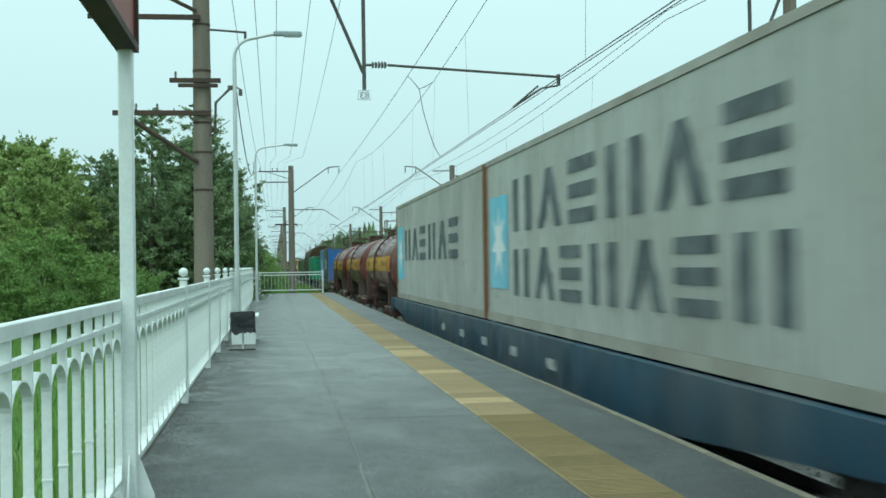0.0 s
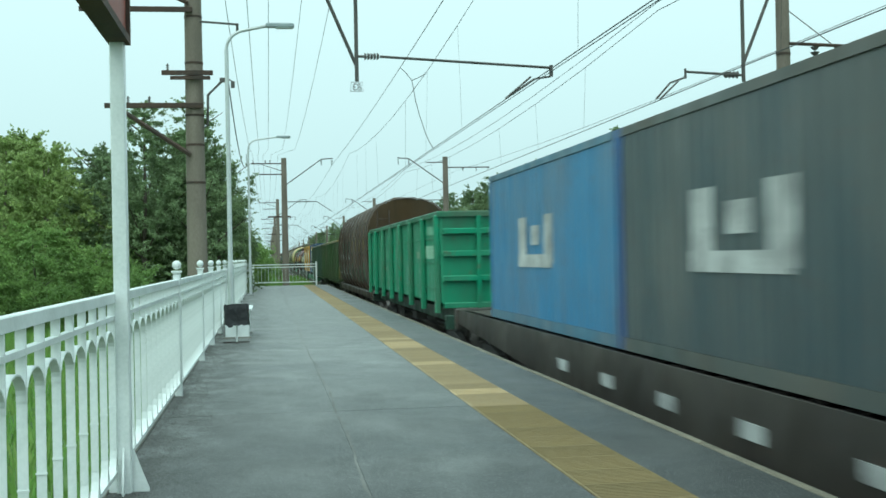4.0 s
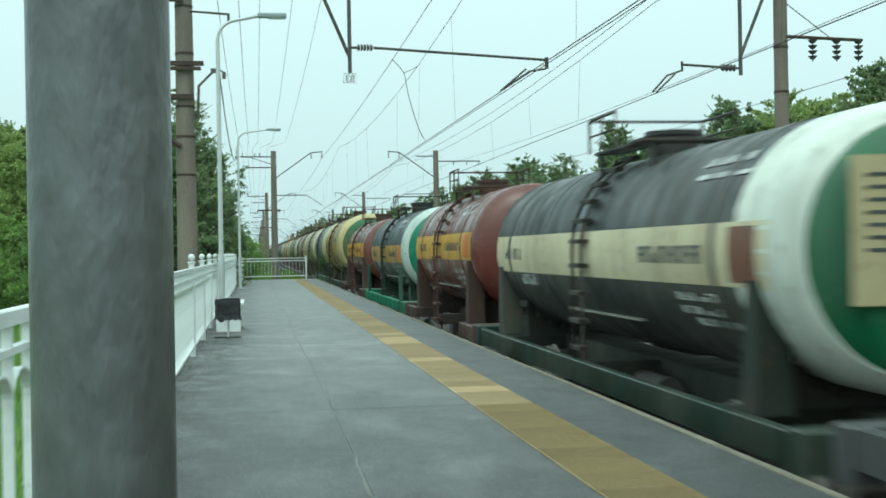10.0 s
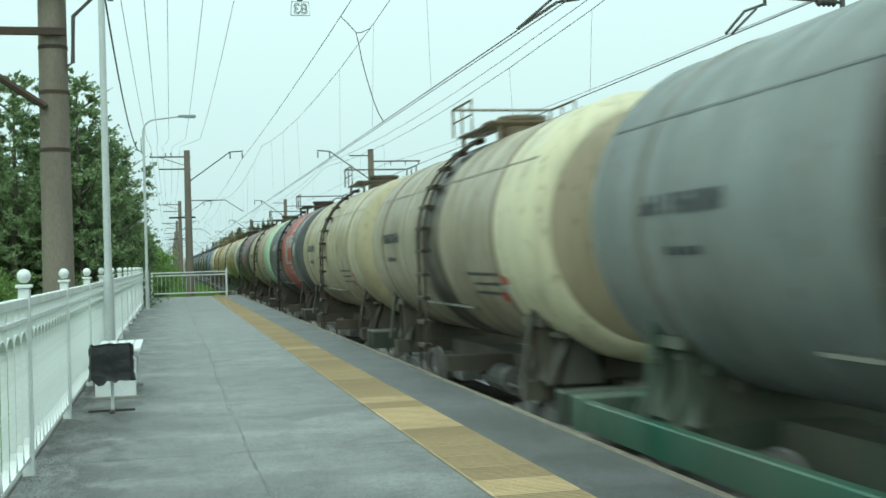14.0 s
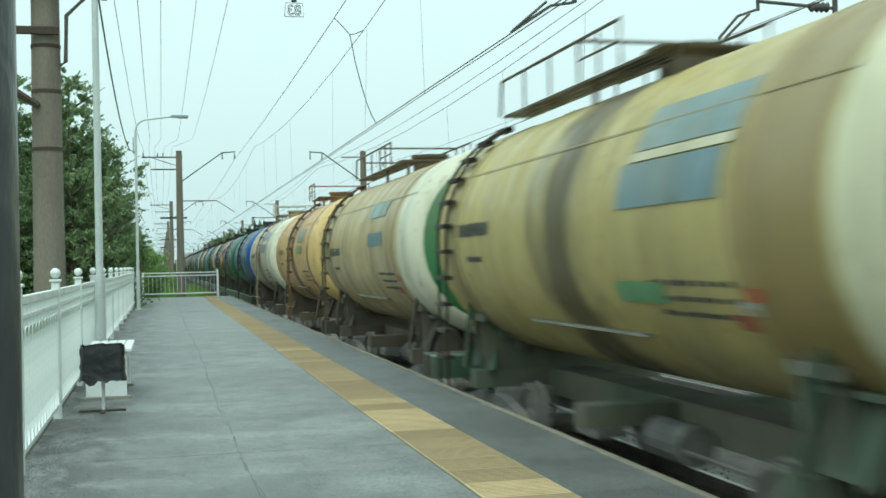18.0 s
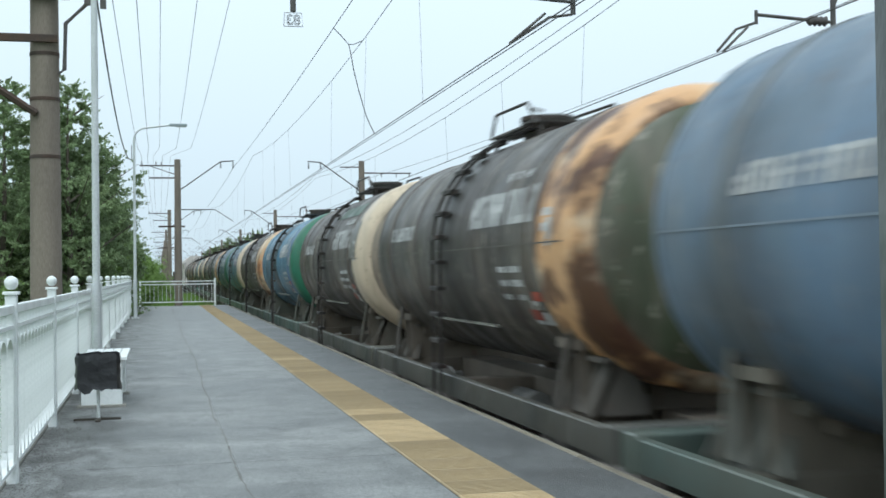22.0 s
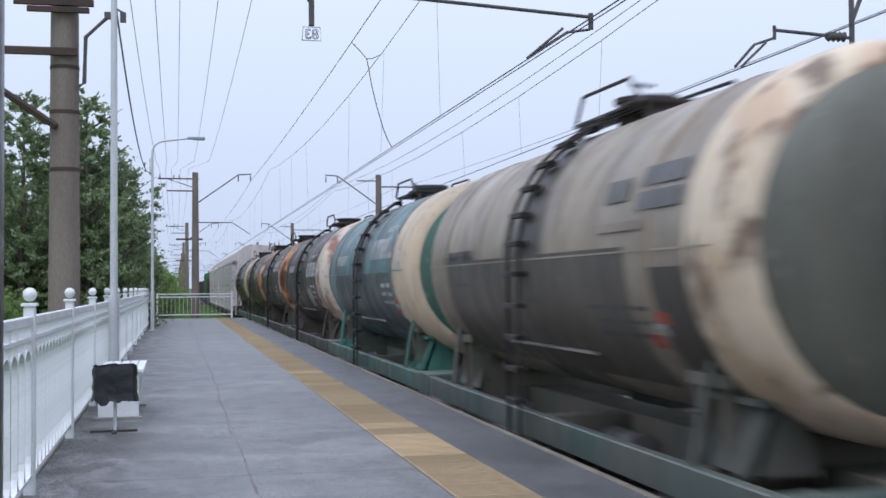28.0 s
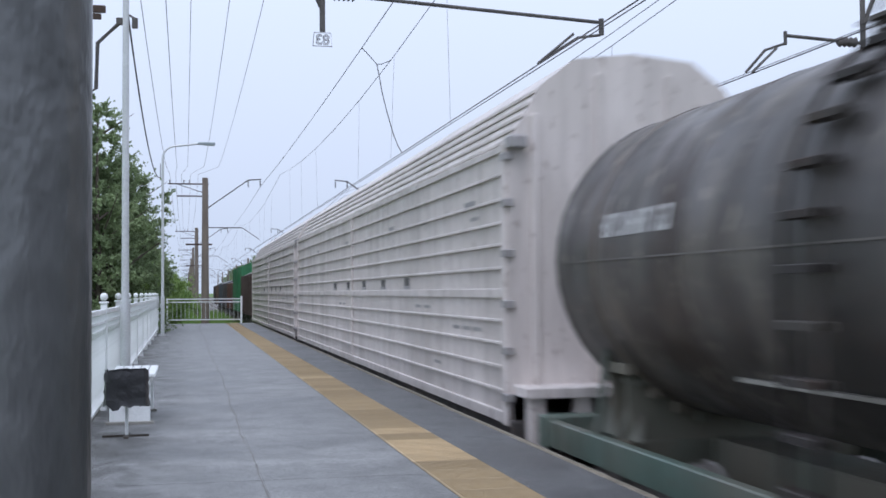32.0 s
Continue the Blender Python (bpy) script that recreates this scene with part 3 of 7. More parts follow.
def fence_panel(y, length, n=13, posted=True):
    p = thing("fence_panel", Matrix.Translation((FX, y, 0)) @ Matrix.Diagonal((1, 1, 1.09, 1)), "white painted steel fence panel with arched flat bars", "fence", "platform fence panels")
    post = p if not posted else part("post", shared("post", lambda s: s.soft(-0.04, -0.04, -0.02, 0.04, 0.04, 1.22, 0.006).soft(-0.055, -0.055, 1.22, 0.055, 0.055, 1.24, 0.004), WHITE), None, p)

    def ball(s):
        pr = [(1.235 + 0.02, 0.025)] + [(1.295 - 0.046 * math.cos(math.pi * i / 10), 0.049 * math.sin(math.pi * i / 10)) for i in range(1, 11)]
        k = 14
        v = [(r * math.cos(math.tau * i / k), r * math.sin(math.tau * i / k), z) for z, r in pr for i in range(k)]
        s.add(v, [(a * k + i, a * k + (i + 1) % k, (a + 1) * k + (i + 1) % k, (a + 1) * k + i) for a in range(len(pr) - 1) for i in range(k)])

    if posted:
        part("ball", shared("ball", ball, WHITE, True), None, post, "white ball finial")
    L = round(length, 3)
    part("top_rail", shared(("top_rail", L), lambda s: s.soft(-0.025, 0.04, 1.1, 0.025, L - 0.04, 1.155, 0.005), WHITE), None, p)
    part("middle_rail", shared(("middle_rail", L), lambda s: s.box(-0.02, 0.04, 1.0, 0.02, L - 0.04, 1.025), WHITE), None, p)
    part("bottom_rail", shared(("bottom_rail", L), lambda s: s.box(-0.02, 0.04, 0.105, 0.02, L - 0.04, 0.13), WHITE), None, p)
    w = (L - 0.16) / (n - 1)
    a, b = shared(("picket", L), lambda s: picket(s, w), WHITE), shared(("picket_end", L), lambda s: picket(s, w, True), WHITE)
    for i in range(n):
        part("picket", b if i == n - 1 else a, None, p, at=(0, 0.08 + i * w, 0))


POSTS = [-20.35, -15.75, -11.15, -5.85, -1.0, 4.4] + [8.9 + 3.26 * i for i in range(16)]
for a, b in zip(POSTS, POSTS[1:]):
    fence_panel(a, b - a, posted=a != -1.0)
kerb = part("fence_kerb", Shape().soft(-1.16, P0, -0.3, -1.05, P1, 0.03, 0.01), CONCRETE)
tagged(kerb, "low concrete kerb under the fence", "kerb", kind="structure")


def end_fence():
    """The cross fence that closes the platform's far end."""
    p = thing("end_fence", (0, P1 - 0.25, 0), "white steel cross fence closing the platform end", "fence")
    for x in (-0.86, 2.6):
        part("post", Shape().soft(x - 0.045, -0.045, -0.02, x + 0.045, 0.045, 1.3 if x > 0 else 1.2, 0.006), WHITE, p)
    for z in (0.16, 1.0, 1.14):
        part("rail", Shape().box(-0.82, -0.02, z, 2.56, 0.02, z + 0.05), WHITE, p)
    me = shared("cross_picket", lambda s: s.box(-0.009, -0.006, 0.2, 0.009, 0.006, 1.01), GALV)
    for i in range(17):
        part("picket", me, None, p, at=(-0.6 + i * 0.19, 0, 0))


end_fence()


# ---- sign board, lamps, bench, bin ----
def name_board():
    p = thing("station_board", (-0.95, -1.0, 0), "white station sign post carrying a red edged board", "sign")
    part("post", Shape().soft(-0.045, -0.05, 0, 0.045, 0.05, 4.3, 0.008), WHITE, p)
    g = Shape()
    for a in range(4):
        c, s = math.cos(a * math.pi / 2), math.sin(a * math.pi / 2)
        o, t = Vector((c, s)), Vector((-s, c)) * 0.006
        v = []
        for q in (t, -t):
            for r, z in ((0.045, 0), (0.15, 0), (0.15, 0.02), (0.045, 0.3)):
                v.append((o.x * r + q.x, o.y * r + q.y, z))
        g.add(v, [(0, 1, 2, 3), (7, 6, 5, 4), (0, 4, 5, 1), (1, 5, 6, 2), (2, 6, 7, 3)])
    part("base_gusset", g, WHITE, p)
    part("board_frame", Shape().box(-0.06, -3.6, 2.84, 0.075, 0.08, 2.89).box(-0.06, 0.04, 2.89, 0.075, 0.09, 4.1).box(-0.06, -3.6, 4.05, 0.075, 0.04, 4.1).box(-0.06, -3.64, 2.84, 0.075, -3.6, 4.1), RUST_STEEL, p, "dark steel board frame")
    part("board", Shape().box(-0.035, -3.59, 2.895, 0.05, 0.035, 4.045), surface("board_red", lin("8a3b2c"), lin("5b4a3e"), 0.5, 0, 30, 2), p, "faded brick-red board")


name_board()


def street_lamp(y, x=-0.86, h=5.55, reach=1.15):
    p = thing("platform_lamp", (x, y, 0), "slender galvanised platform lamp with a curved arm", "lamp", "platform lamps")
    part("base", Shape().cyl((0, 0, 0), (0, 0, 0.03), 0.13, 16).cyl((0, 0, 0.03), (0, 0, 1.3), 0.066, 14), GALV, p, smooth=True)
    part("pole", Shape().cyl((0, 0, 1.3), (0, 0, h - 0.5), 0.052, 14, 0.042).cyl((0, 0, 1.28), (0, 0, 1.34), 0.07, 14), GALV, p, smooth=True)
    pts = [(0, 0, h - 0.5)] + [(0.42 - 0.42 * math.cos(a), 0, h - 0.5 + 0.42 * math.sin(a)) for a in np.linspace(0.1, 1.35, 8)] + [(reach - 0.35, 0, h + 0.03)]
    part("arm", Shape().pipe([tuple(map(float, q)) for q in pts], 0.034, 10), GALV, p, smooth=True)
    part("lamp_head", Shape().soft(reach - 0.42, -0.1, h - 0.01, reach + 0.18, 0.1, h + 0.075, 0.025), surface("lamp_grey", lin("9aa3a6"), lin("70787a"), 0.4), p, "flat grey lamp head")
    part("lens", Shape().soft(reach - 0.2, -0.08, h - 0.035, reach + 0.15, 0.08, h - 0.011, 0.006), surface("lamp_lens", lin("c8cfd0"), lin("a8b0b0"), 0.2), p)
    if y < 30:
        part("bracket", Shape().cyl((0, 0, 5.3), (0.14, 0, 5.22), 0.014).soft(0.08, -0.035, 5.1, 0.16, 0.035, 5.24, 0.01), BLACK_STEEL, p, "small black hook on the pole")


street_lamp(16.8, x=-0.82, h=6.4, reach=1.25)
street_lamp(42.0, x=-0.78, h=6.6, reach=1.6)


def bench():
    p = thing("bench", (-0.6, 13.7, 0), "white wooden slatted bench beside the fence", "bench")
    for i in range(5):
        part("slat", shared("slat", lambda s: s.soft(-0.046, 0, 0, 0.046, 1.62, 0.035, 0.006), WHITE), None, p, at=(-0.2 + i * 0.102, 0, 0.52))
    for y in (0.03, 1.45):
        part("leg_panel", Shape().soft(-0.24, y, 0.02, 0.2, y + 0.07, 0.52, 0.008), WHITE, p)
        part("foot", Shape().soft(-0.28, y - 0.03, 0, 0.24, y + 0.11, 0.03, 0.006), CONCRETE, p)
    for x in (-0.22, 0.17):
        part("apron", Shape().soft(x, 0.1, 0.4, x + 0.02, 1.45, 0.52, 0.004), WHITE, p)


bench()


def litter_bin():
    p = thing("litter_bin", (-0.6, 12.55, 0), "litter bin lined with a crumpled black bag on a stand", "bin")
    part("stand", Shape().cyl((0, 0, 0.015), (0, 0, 0.5), 0.017, 10), WHITE, p)
    part("foot", Shape().box(-0.24, -0.025, 0.0, 0.22, 0.025, 0.02).box(-0.025, -0.2, 0.0, 0.025, -0.026, 0.018).box(-0.025, 0.026, 0.0, 0.025, 0.2, 0.018), WOOD_DARK, p, "dark flat cross foot")
    part("bin_box", Shape().soft(-0.18, -0.12, 0.36, 0.18, 0.13, 0.62, 0.02), WHITE, p)
    random.seed(12)
    s, n, k = Shape(), 28, 9
    v = []
    for j in range(k):
        z = 0.675 - j * 0.043
        for i in range(n):
            a = math.tau * i / n
            c, q = math.cos(a), math.sin(a)
            r = 1 / max(abs(c) / 0.215, abs(q) / 0.15)
            r *= 1 + random.uniform(-0.045, 0.045) + (0.06 if j == k - 1 else 0) - (0.04 if j == 0 else 0)
            v.append((r * c, r * q, z + random.uniform(-0.012, 0.012) - (random.uniform(0, 0.05) if j == k - 1 else 0)))
    s.add(v, [(j * n + i, j * n + (i + 1) % n, (j + 1) * n + (i + 1) % n, (j + 1) * n + i) for j in range(k - 1) for i in range(n)])
    part("bag", s, BAG, p, "crumpled shiny black plastic bag", smooth=True)
    part("rim", Shape().soft(-0.2, -0.135, 0.62, 0.2, 0.135, 0.64, 0.01), BAG, p)


litter_bin()


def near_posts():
    """The galvanised frame close beside the eye; keyed to slide along with the camera, to fit its view."""
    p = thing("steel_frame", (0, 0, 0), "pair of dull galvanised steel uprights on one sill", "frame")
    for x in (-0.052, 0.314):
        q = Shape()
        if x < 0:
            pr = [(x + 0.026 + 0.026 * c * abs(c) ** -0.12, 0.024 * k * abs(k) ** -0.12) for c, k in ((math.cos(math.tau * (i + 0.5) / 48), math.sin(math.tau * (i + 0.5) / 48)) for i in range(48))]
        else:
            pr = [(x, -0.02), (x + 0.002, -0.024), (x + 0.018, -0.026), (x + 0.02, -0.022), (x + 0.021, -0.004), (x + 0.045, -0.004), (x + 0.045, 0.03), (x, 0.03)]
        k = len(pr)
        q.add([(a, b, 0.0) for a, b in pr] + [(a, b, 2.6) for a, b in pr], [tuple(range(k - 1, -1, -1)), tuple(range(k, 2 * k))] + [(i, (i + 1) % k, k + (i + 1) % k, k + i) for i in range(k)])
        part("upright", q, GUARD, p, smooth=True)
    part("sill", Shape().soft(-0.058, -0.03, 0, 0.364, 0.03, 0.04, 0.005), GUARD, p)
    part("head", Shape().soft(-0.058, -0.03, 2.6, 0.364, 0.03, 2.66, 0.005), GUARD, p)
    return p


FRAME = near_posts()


# ---- overhead line ----
def concrete_mast(x, y, z0, h, name="concrete_mast", r0=0.22, r1=0.15, label="weathered round concrete overhead line mast"):
    p = thing(name, (x, y, z0), label, "mast", "overhead line masts")
    part("shaft", Shape().cyl((0, 0, 0), (0, 0, h), r0, 20, r1), POLE_CONCRETE, p, smooth=True)
    return p


def crossarm(p, pts, r=0.04):
    s = Shape()
    for a, b in zip(pts, pts[1:]):
        s.cyl(a, b, r, 6)
    return part("crossarm", s, RUST_STEEL, p, "rusty steel crossarm")


def insulator(s, x, y, z, n=4, r=0.055, dz=0.055, up=1):
    for i in range(n):
        s.cyl((x, y, z + up * i * dz), (x, y, z + up * (i * dz + dz * 0.6)), r, 10, r * 0.45)
    s.cyl((x, y, z), (x, y, z + up * n * dz), 0.014, 6)


PY = 18.0
m = concrete_mast(-1.57, PY, -1.0, 11.5, r0=0.235, r1=0.165)
for z in (4.15, 4.98, 5.63, 6.78, 7.8):
    part("band", Shape().cyl((0, 0, z), (0, 0, z + 0.05), 0.243 - 0.006 * z, 20), RUST_STEEL, m)
part("crossarm", Shape().soft(-1.9, -0.27, 5.8, 0.2, -0.19, 5.91, 0.01), RUST_STEEL, m, "rusty steel channel crossarm")
part("crossarm", Shape().soft(-0.68, -0.27, 6.52, 0.42, -0.19, 6.62, 0.01), RUST_STEEL, m)
part("crossarm_plate", Shape().soft(-0.5, -0.27, 6.42, 0.36, -0.2, 6.5, 0.01), RUST_STEEL, m)
part("crossarm", Shape().soft(-2.4, -0.27, 7.9, 0.0, -0.19, 8.01, 0.01), RUST_STEEL, m)
part("strut", Shape().cyl((-0.1, -0.2, 4.78), (-1.5, -0.23, 5.72), 0.055, 6), RUST_STEEL, m)
part("strut", Shape().cyl((-0.1, -0.2, 8.1), (-1.5, -0.2, 8.8), 0.045, 6), RUST_STEEL, m)
part("side_arm", Shape().pipe([(0.2, -0.1, 5.38), (0.28, -0.1, 5.43), (0.3, -0.1, 6.1), (0.62, -0.1, 6.42)], 0.03, 8).soft(0.56, -0.14, 6.38, 0.7, -0.06, 6.48, 0.01), BLACK_STEEL, m, "small black bracket with a hook")
part("side_arm", Shape().pipe([(0.1, -0.1, 7.72), (0.98, -0.1, 7.66)], 0.025, 8).cyl((0.96, -0.1, 7.46), (0.96, -0.1, 7.68), 0.03, 8), BLACK_STEEL, m)
for x, z in ((-1.4, 5.91), (-0.95, 5.91), (-0.55, 6.62)):
    q = Shape()
    insulator(q, x, -0.23, z, 3, 0.04, 0.05)
    part("insulator", q, BLACK_STEEL, m, "small dark pin insulator")

m = concrete_mast(12.15, PY, -0.95, 11.5, r0=0.185, r1=0.145)
part("painted_foot", Shape().cyl((0, 0, 0.05), (0, 0, 1.05), 0.191, 20, 0.187), surface("foot_white", lin("b8bcb6"), lin("7d7b70"), 0.8), m, "white painted foot of the mast", smooth=True)
for z in (4.9, 5.95, 7.0):
    part("band", Shape().cyl((0, 0, z), (0, 0, z + 0.06), 0.2 - 0.004 * z, 20), RUST_STEEL, m)
part("crossarm", Shape().cyl((0.1, -0.1, 7.27), (2.0, -0.1, 7.2), 0.04, 6).cyl((0.1, 0, 8.1), (1.2, -0.05, 7.27), 0.012, 5), RUST_STEEL, m)
for x in (0.75, 1.35, 1.9):
    q = Shape()
    insulator(q, x, -0.1, 7.19, 4, 0.11, 0.125, -1)
    part("insulator", q, BLACK_STEEL, m, "dark hanging disc insulator")


def portal():
    p = thing("line_portal", (0, PY, 0), "steel portal beam over the tracks with drop posts", "portal")
    part("beam", Shape().soft(-1.9, -0.25, 8.2, 12.6, 0.25, 8.28, 0.02).soft(-1.9, -0.25, 8.7, 12.6, 0.25, 8.78, 0.02), RUST_STEEL, p)
    s = Shape()
    for i in range(15):
        s.cyl((-1.5 + i, -0.22, 8.28), (-1.0 + i, -0.22, 8.7), 0.03, 5).cyl((-1.0 + i, -0.22, 8.7), (-0.5 + i, -0.22, 8.28), 0.03, 5)
    part("lattice", s, RUST_STEEL, p)
    for x in (2.02, 11.15):
        part("drop_post", Shape().cyl((x, 0, 5.42), (x, 0, 8.25), 0.045, 10), BLACK_STEEL, p)
        part("brace", Shape().cyl((x - 0.02, 0, 5.8), (x - 1.05 if x < 5 else x + 1.0, 0, 8.25), 0.04, 8), BLACK_STEEL, p)
    # steady arms
    a = part("steady_arm", Shape().cyl((2.05, 0, 5.98), (2.2, 0, 5.98), 0.03, 8).cyl((2.55, 0, 5.98), (6.5, 0, 5.74), 0.03, 8).cyl((6.5, 0, 5.8), (6.5, 0, 5.54), 0.045, 8), BLACK_STEEL, p, "dark tubular steady arm")
    q = Shape()
    for i in range(5):
        q.cyl((2.2 + i * 0.07, 0, 5.98), (2.25 + i * 0.07, 0, 5.98), 0.085, 12, 0.05)
    part("insulator", q, BLACK_STEEL, p)
    part("registration_arm", Shape().pipe([(6.48, 0, 5.54), (6.1, 0, 5.48), (5.45, 0, 5.06)], 0.024, 8).cyl((6.0, -0.1, 5.52), (5.4, -0.1, 5.02), 0.022, 8), BLACK_STEEL, p)
    b = part("steady_arm", Shape().cyl((11.1, 0, 5.58), (9.7, 0, 5.66), 0.03, 8).cyl((9.72, 0, 5.73), (9.72, 0, 5.5), 0.03, 8), BLACK_STEEL, p)
    q = Shape()
    for i in range(4):
        q.cyl((11.0 - i * 0.09, 0, 5.59), (10.94 - i * 0.09, 0, 5.595), 0.09, 12, 0.05)
    part("insulator", q, BLACK_STEEL, p)
    part("registration_arm", Shape().pipe([(9.7, 0, 5.52), (9.35, 0, 5.4), (9.0, 0, 5.02)], 0.024, 8).pipe([(9.5, -0.12, 5.42), (9.05, -0.12, 5)], 0.022, 8), BLACK_STEEL, p)
    # number frame, read from the far side
    part("number_frame", Shape().pipe([(1.875, 0, 5.195), (1.892, 0, 5.4), (2.148, 0, 5.4), (2.165, 0, 5.195), (1.875, 0, 5.195)], 0.006, 6), BLACK_STEEL, p)
    cu = bpy.data.curves.new("number", "FONT")
    cu.body, cu.size, cu.align_x, cu.fill_mode, cu.bevel_depth = "83", 0.22, "CENTER", "NONE", 0.006
    tmp = bpy.data.objects.new("number", cu)
    me = bpy.data.meshes.new_from_object(tmp)
    bpy.data.objects.remove(tmp)
    me.materials.clear()
    me.materials.append(BLACK_STEEL)
    part("number", me, None, p, "wire numerals eight and three", at=pose(2.02, 0, 5.22, 90, 0, 180))


portal()


def far_mast(y, x, side=1):
    p = concrete_mast(x, y, -1.5, 9.6, "concrete_mast", 0.24, 0.17)
    s = Shape()
    s.cyl((0, 0, 7.75), (side * 2.45, 0, 9.5), 0.035, 6).cyl((side * 2.45, 0, 9.5), (side * 3.2, 0, 9.55), 0.035, 6)
    part("cantilever", s, BLACK_STEEL, p, "dark tubular cantilever bracket")
    part("steady_arm", Shape().cyl((0, 0, 6.72), (side * 2.1, 0, 6.72), 0.03, 6).cyl((side * 2.1, 0, 6.72), (side * 3.1, 0, 6.05), 0.022, 6), BLACK_STEEL, p)
    for k in (2.45, 3.15):
        s = Shape()
        insulator(s, side * k, 0, 9.45, 4, 0.06, 0.09, -1)
        part("insulator", s, BLACK_STEEL, p)
    part("crossarm", Shape().box(-2.1, -0.04, 9.2, 0.2, 0.04, 9.27) if side > 0 else Shape().box(0, -0.04, 8.85, 3.0, 0.04, 8.92), RUST_STEEL, p)
    part("crossarm", Shape().box(-1.6, -0.04, 8.5, 0.2, 0.04, 8.57).cyl((-1.5, 0, 9.2), (0, 0, 8.7), 0.02, 6) if side > 0 else Shape().box(-1.3, -0.04, 9.2, 0.1, 0.04, 9.26), RUST_STEEL, p)
    if side > 0:
        part("crossarm", Shape().box(-1.1, -0.04, 5.7, 0.4, 0.04, 5.8), RUST_STEEL, p)
    for k in ((-2.0, -1.2, -0.9) if side > 0 else (1.2, 2.1, 2.9)):
        s = Shape()
        insulator(s, k, 0, 9.27 if side > 0 else 8.85, 3, 0.05, 0.07, side)
        part("pin_insulator", s, BLACK_STEEL, p)


for i in range(8):
    far_mast(70 + i * 54, 1.1)
    far_mast(70 + i * 54, 11.8, -1)


def line(name, pts, r, label, droppers=()):
    s = Shape()
    s.pipe(pts, r, 5)
    for a, b in droppers:
        s.cyl(a, b, 0.004, 4)
    tagged(part(name, s, WIRE), label, "wire")


def sag(x, z, ya, yb, drop, n=8):
    return [(x, ya + (yb - ya) * i / n, z - drop * 4 * (i / n) * (1 - i / n)) for i in range(n + 1)]


SPANS = [(-36, 18)] + [(16 + 54 * i + (2 if i == 0 else 0), 70 + 54 * i) for i in range(8)]
for axis, off, high, drop in ((AXIS, 0.1, 8.35, 0.85), (AXIS_FAR, -0.3, 7.1, 0.7)):
    pts, drops, low = [], [], []
    for a, b in SPANS:
        top = sag(axis + off, high, a, b, drop)
        pts += top[:-1]
        low += [(axis + off, a, 5.0)]
        for i in (1, 2, 3, 5, 6, 7):
            drops.append((top[i], (axis + off + random.uniform(-0.1, 0.1), top[i][1] + 0.1, 5.0)))
    line("messenger_wire", pts, 0.009, "thin catenary messenger wire with droppers", drops)
    line("contact_wire", low, 0.011, "thin copper contact wire over the track")
    if axis == AXIS:
        line("contact_wire", [(x + 0.07, y, z - 0.01) for x, y, z in low], 0.009, "thin copper contact wire over the track")
pts = []
for i, (a, b) in enumerate(SPANS):
    pts += sag(4.3, 7.7, a, b, 0.2)[:-1]
line("feeder_wire", pts, 0.01, "dark feeder wire strung along the line")
pts = []
for a, b in SPANS:
    pts += sag(9.1, 7.3, a, b, 0.53)[:-1]
line("feeder_wire", pts, 0.009, "dark feeder wire strung along the line")
line("jumper_wire", [(4.3, 29.4, 7.56), (4.5, 29.4, 7.36), (4.63, 29.1, 7.1), (4.66, 28.9, 6.75), (4.72, 28.9, 6.4), (4.87, 29.1, 5.95), (5.08, 29.4, 5.43), (5.25, 29.7, 5.17), (5.4, 29.9, 4.99)], 0.012, "hanging jumper wire between the feeders")
line("jumper_wire", [(5.4, 31.5, 7.69), (5.0, 30.6, 7.4), (4.63, 29.1, 7.1)], 0.012, "hanging jumper wire between the feeders")
line("lamp_cable", sag(-0.82, 5.5, 16.8, 42.0, 0.85, 14)[:-1] + [(-0.86, 42.0, 5.9)], 0.014, "twisted black cable hung between the platform lamps")
for x, z, r in ((-1.0, 8.9, 0.009), (-0.45, 8.8, 0.009), (0.1, 8.95, 0.007), (0.95, 9.0, 0.007), (1.7, 9.0, 0.007)):
    pts = []
    for i, (a, b) in enumerate(SPANS):
        pts += sag(x if i < 2 else x * 0.6 - 0.3, z if i < 1 else 8.3, a, b, 0.5)[:-1]
    line("line_wire", pts, r, "thin overhead supply wire strung between masts")
line("line_wire", sag(12.6, 7.2, -30, 70, 0.8, 12) + [(13, 480, 7.4)], 0.008, "thin overhead supply wire strung between masts")
line("line_wire", sag(13.7, 5.85, -30, 70, 0.5, 12) + [(14, 480, 6)], 0.008, "thin overhead supply wire strung between masts")


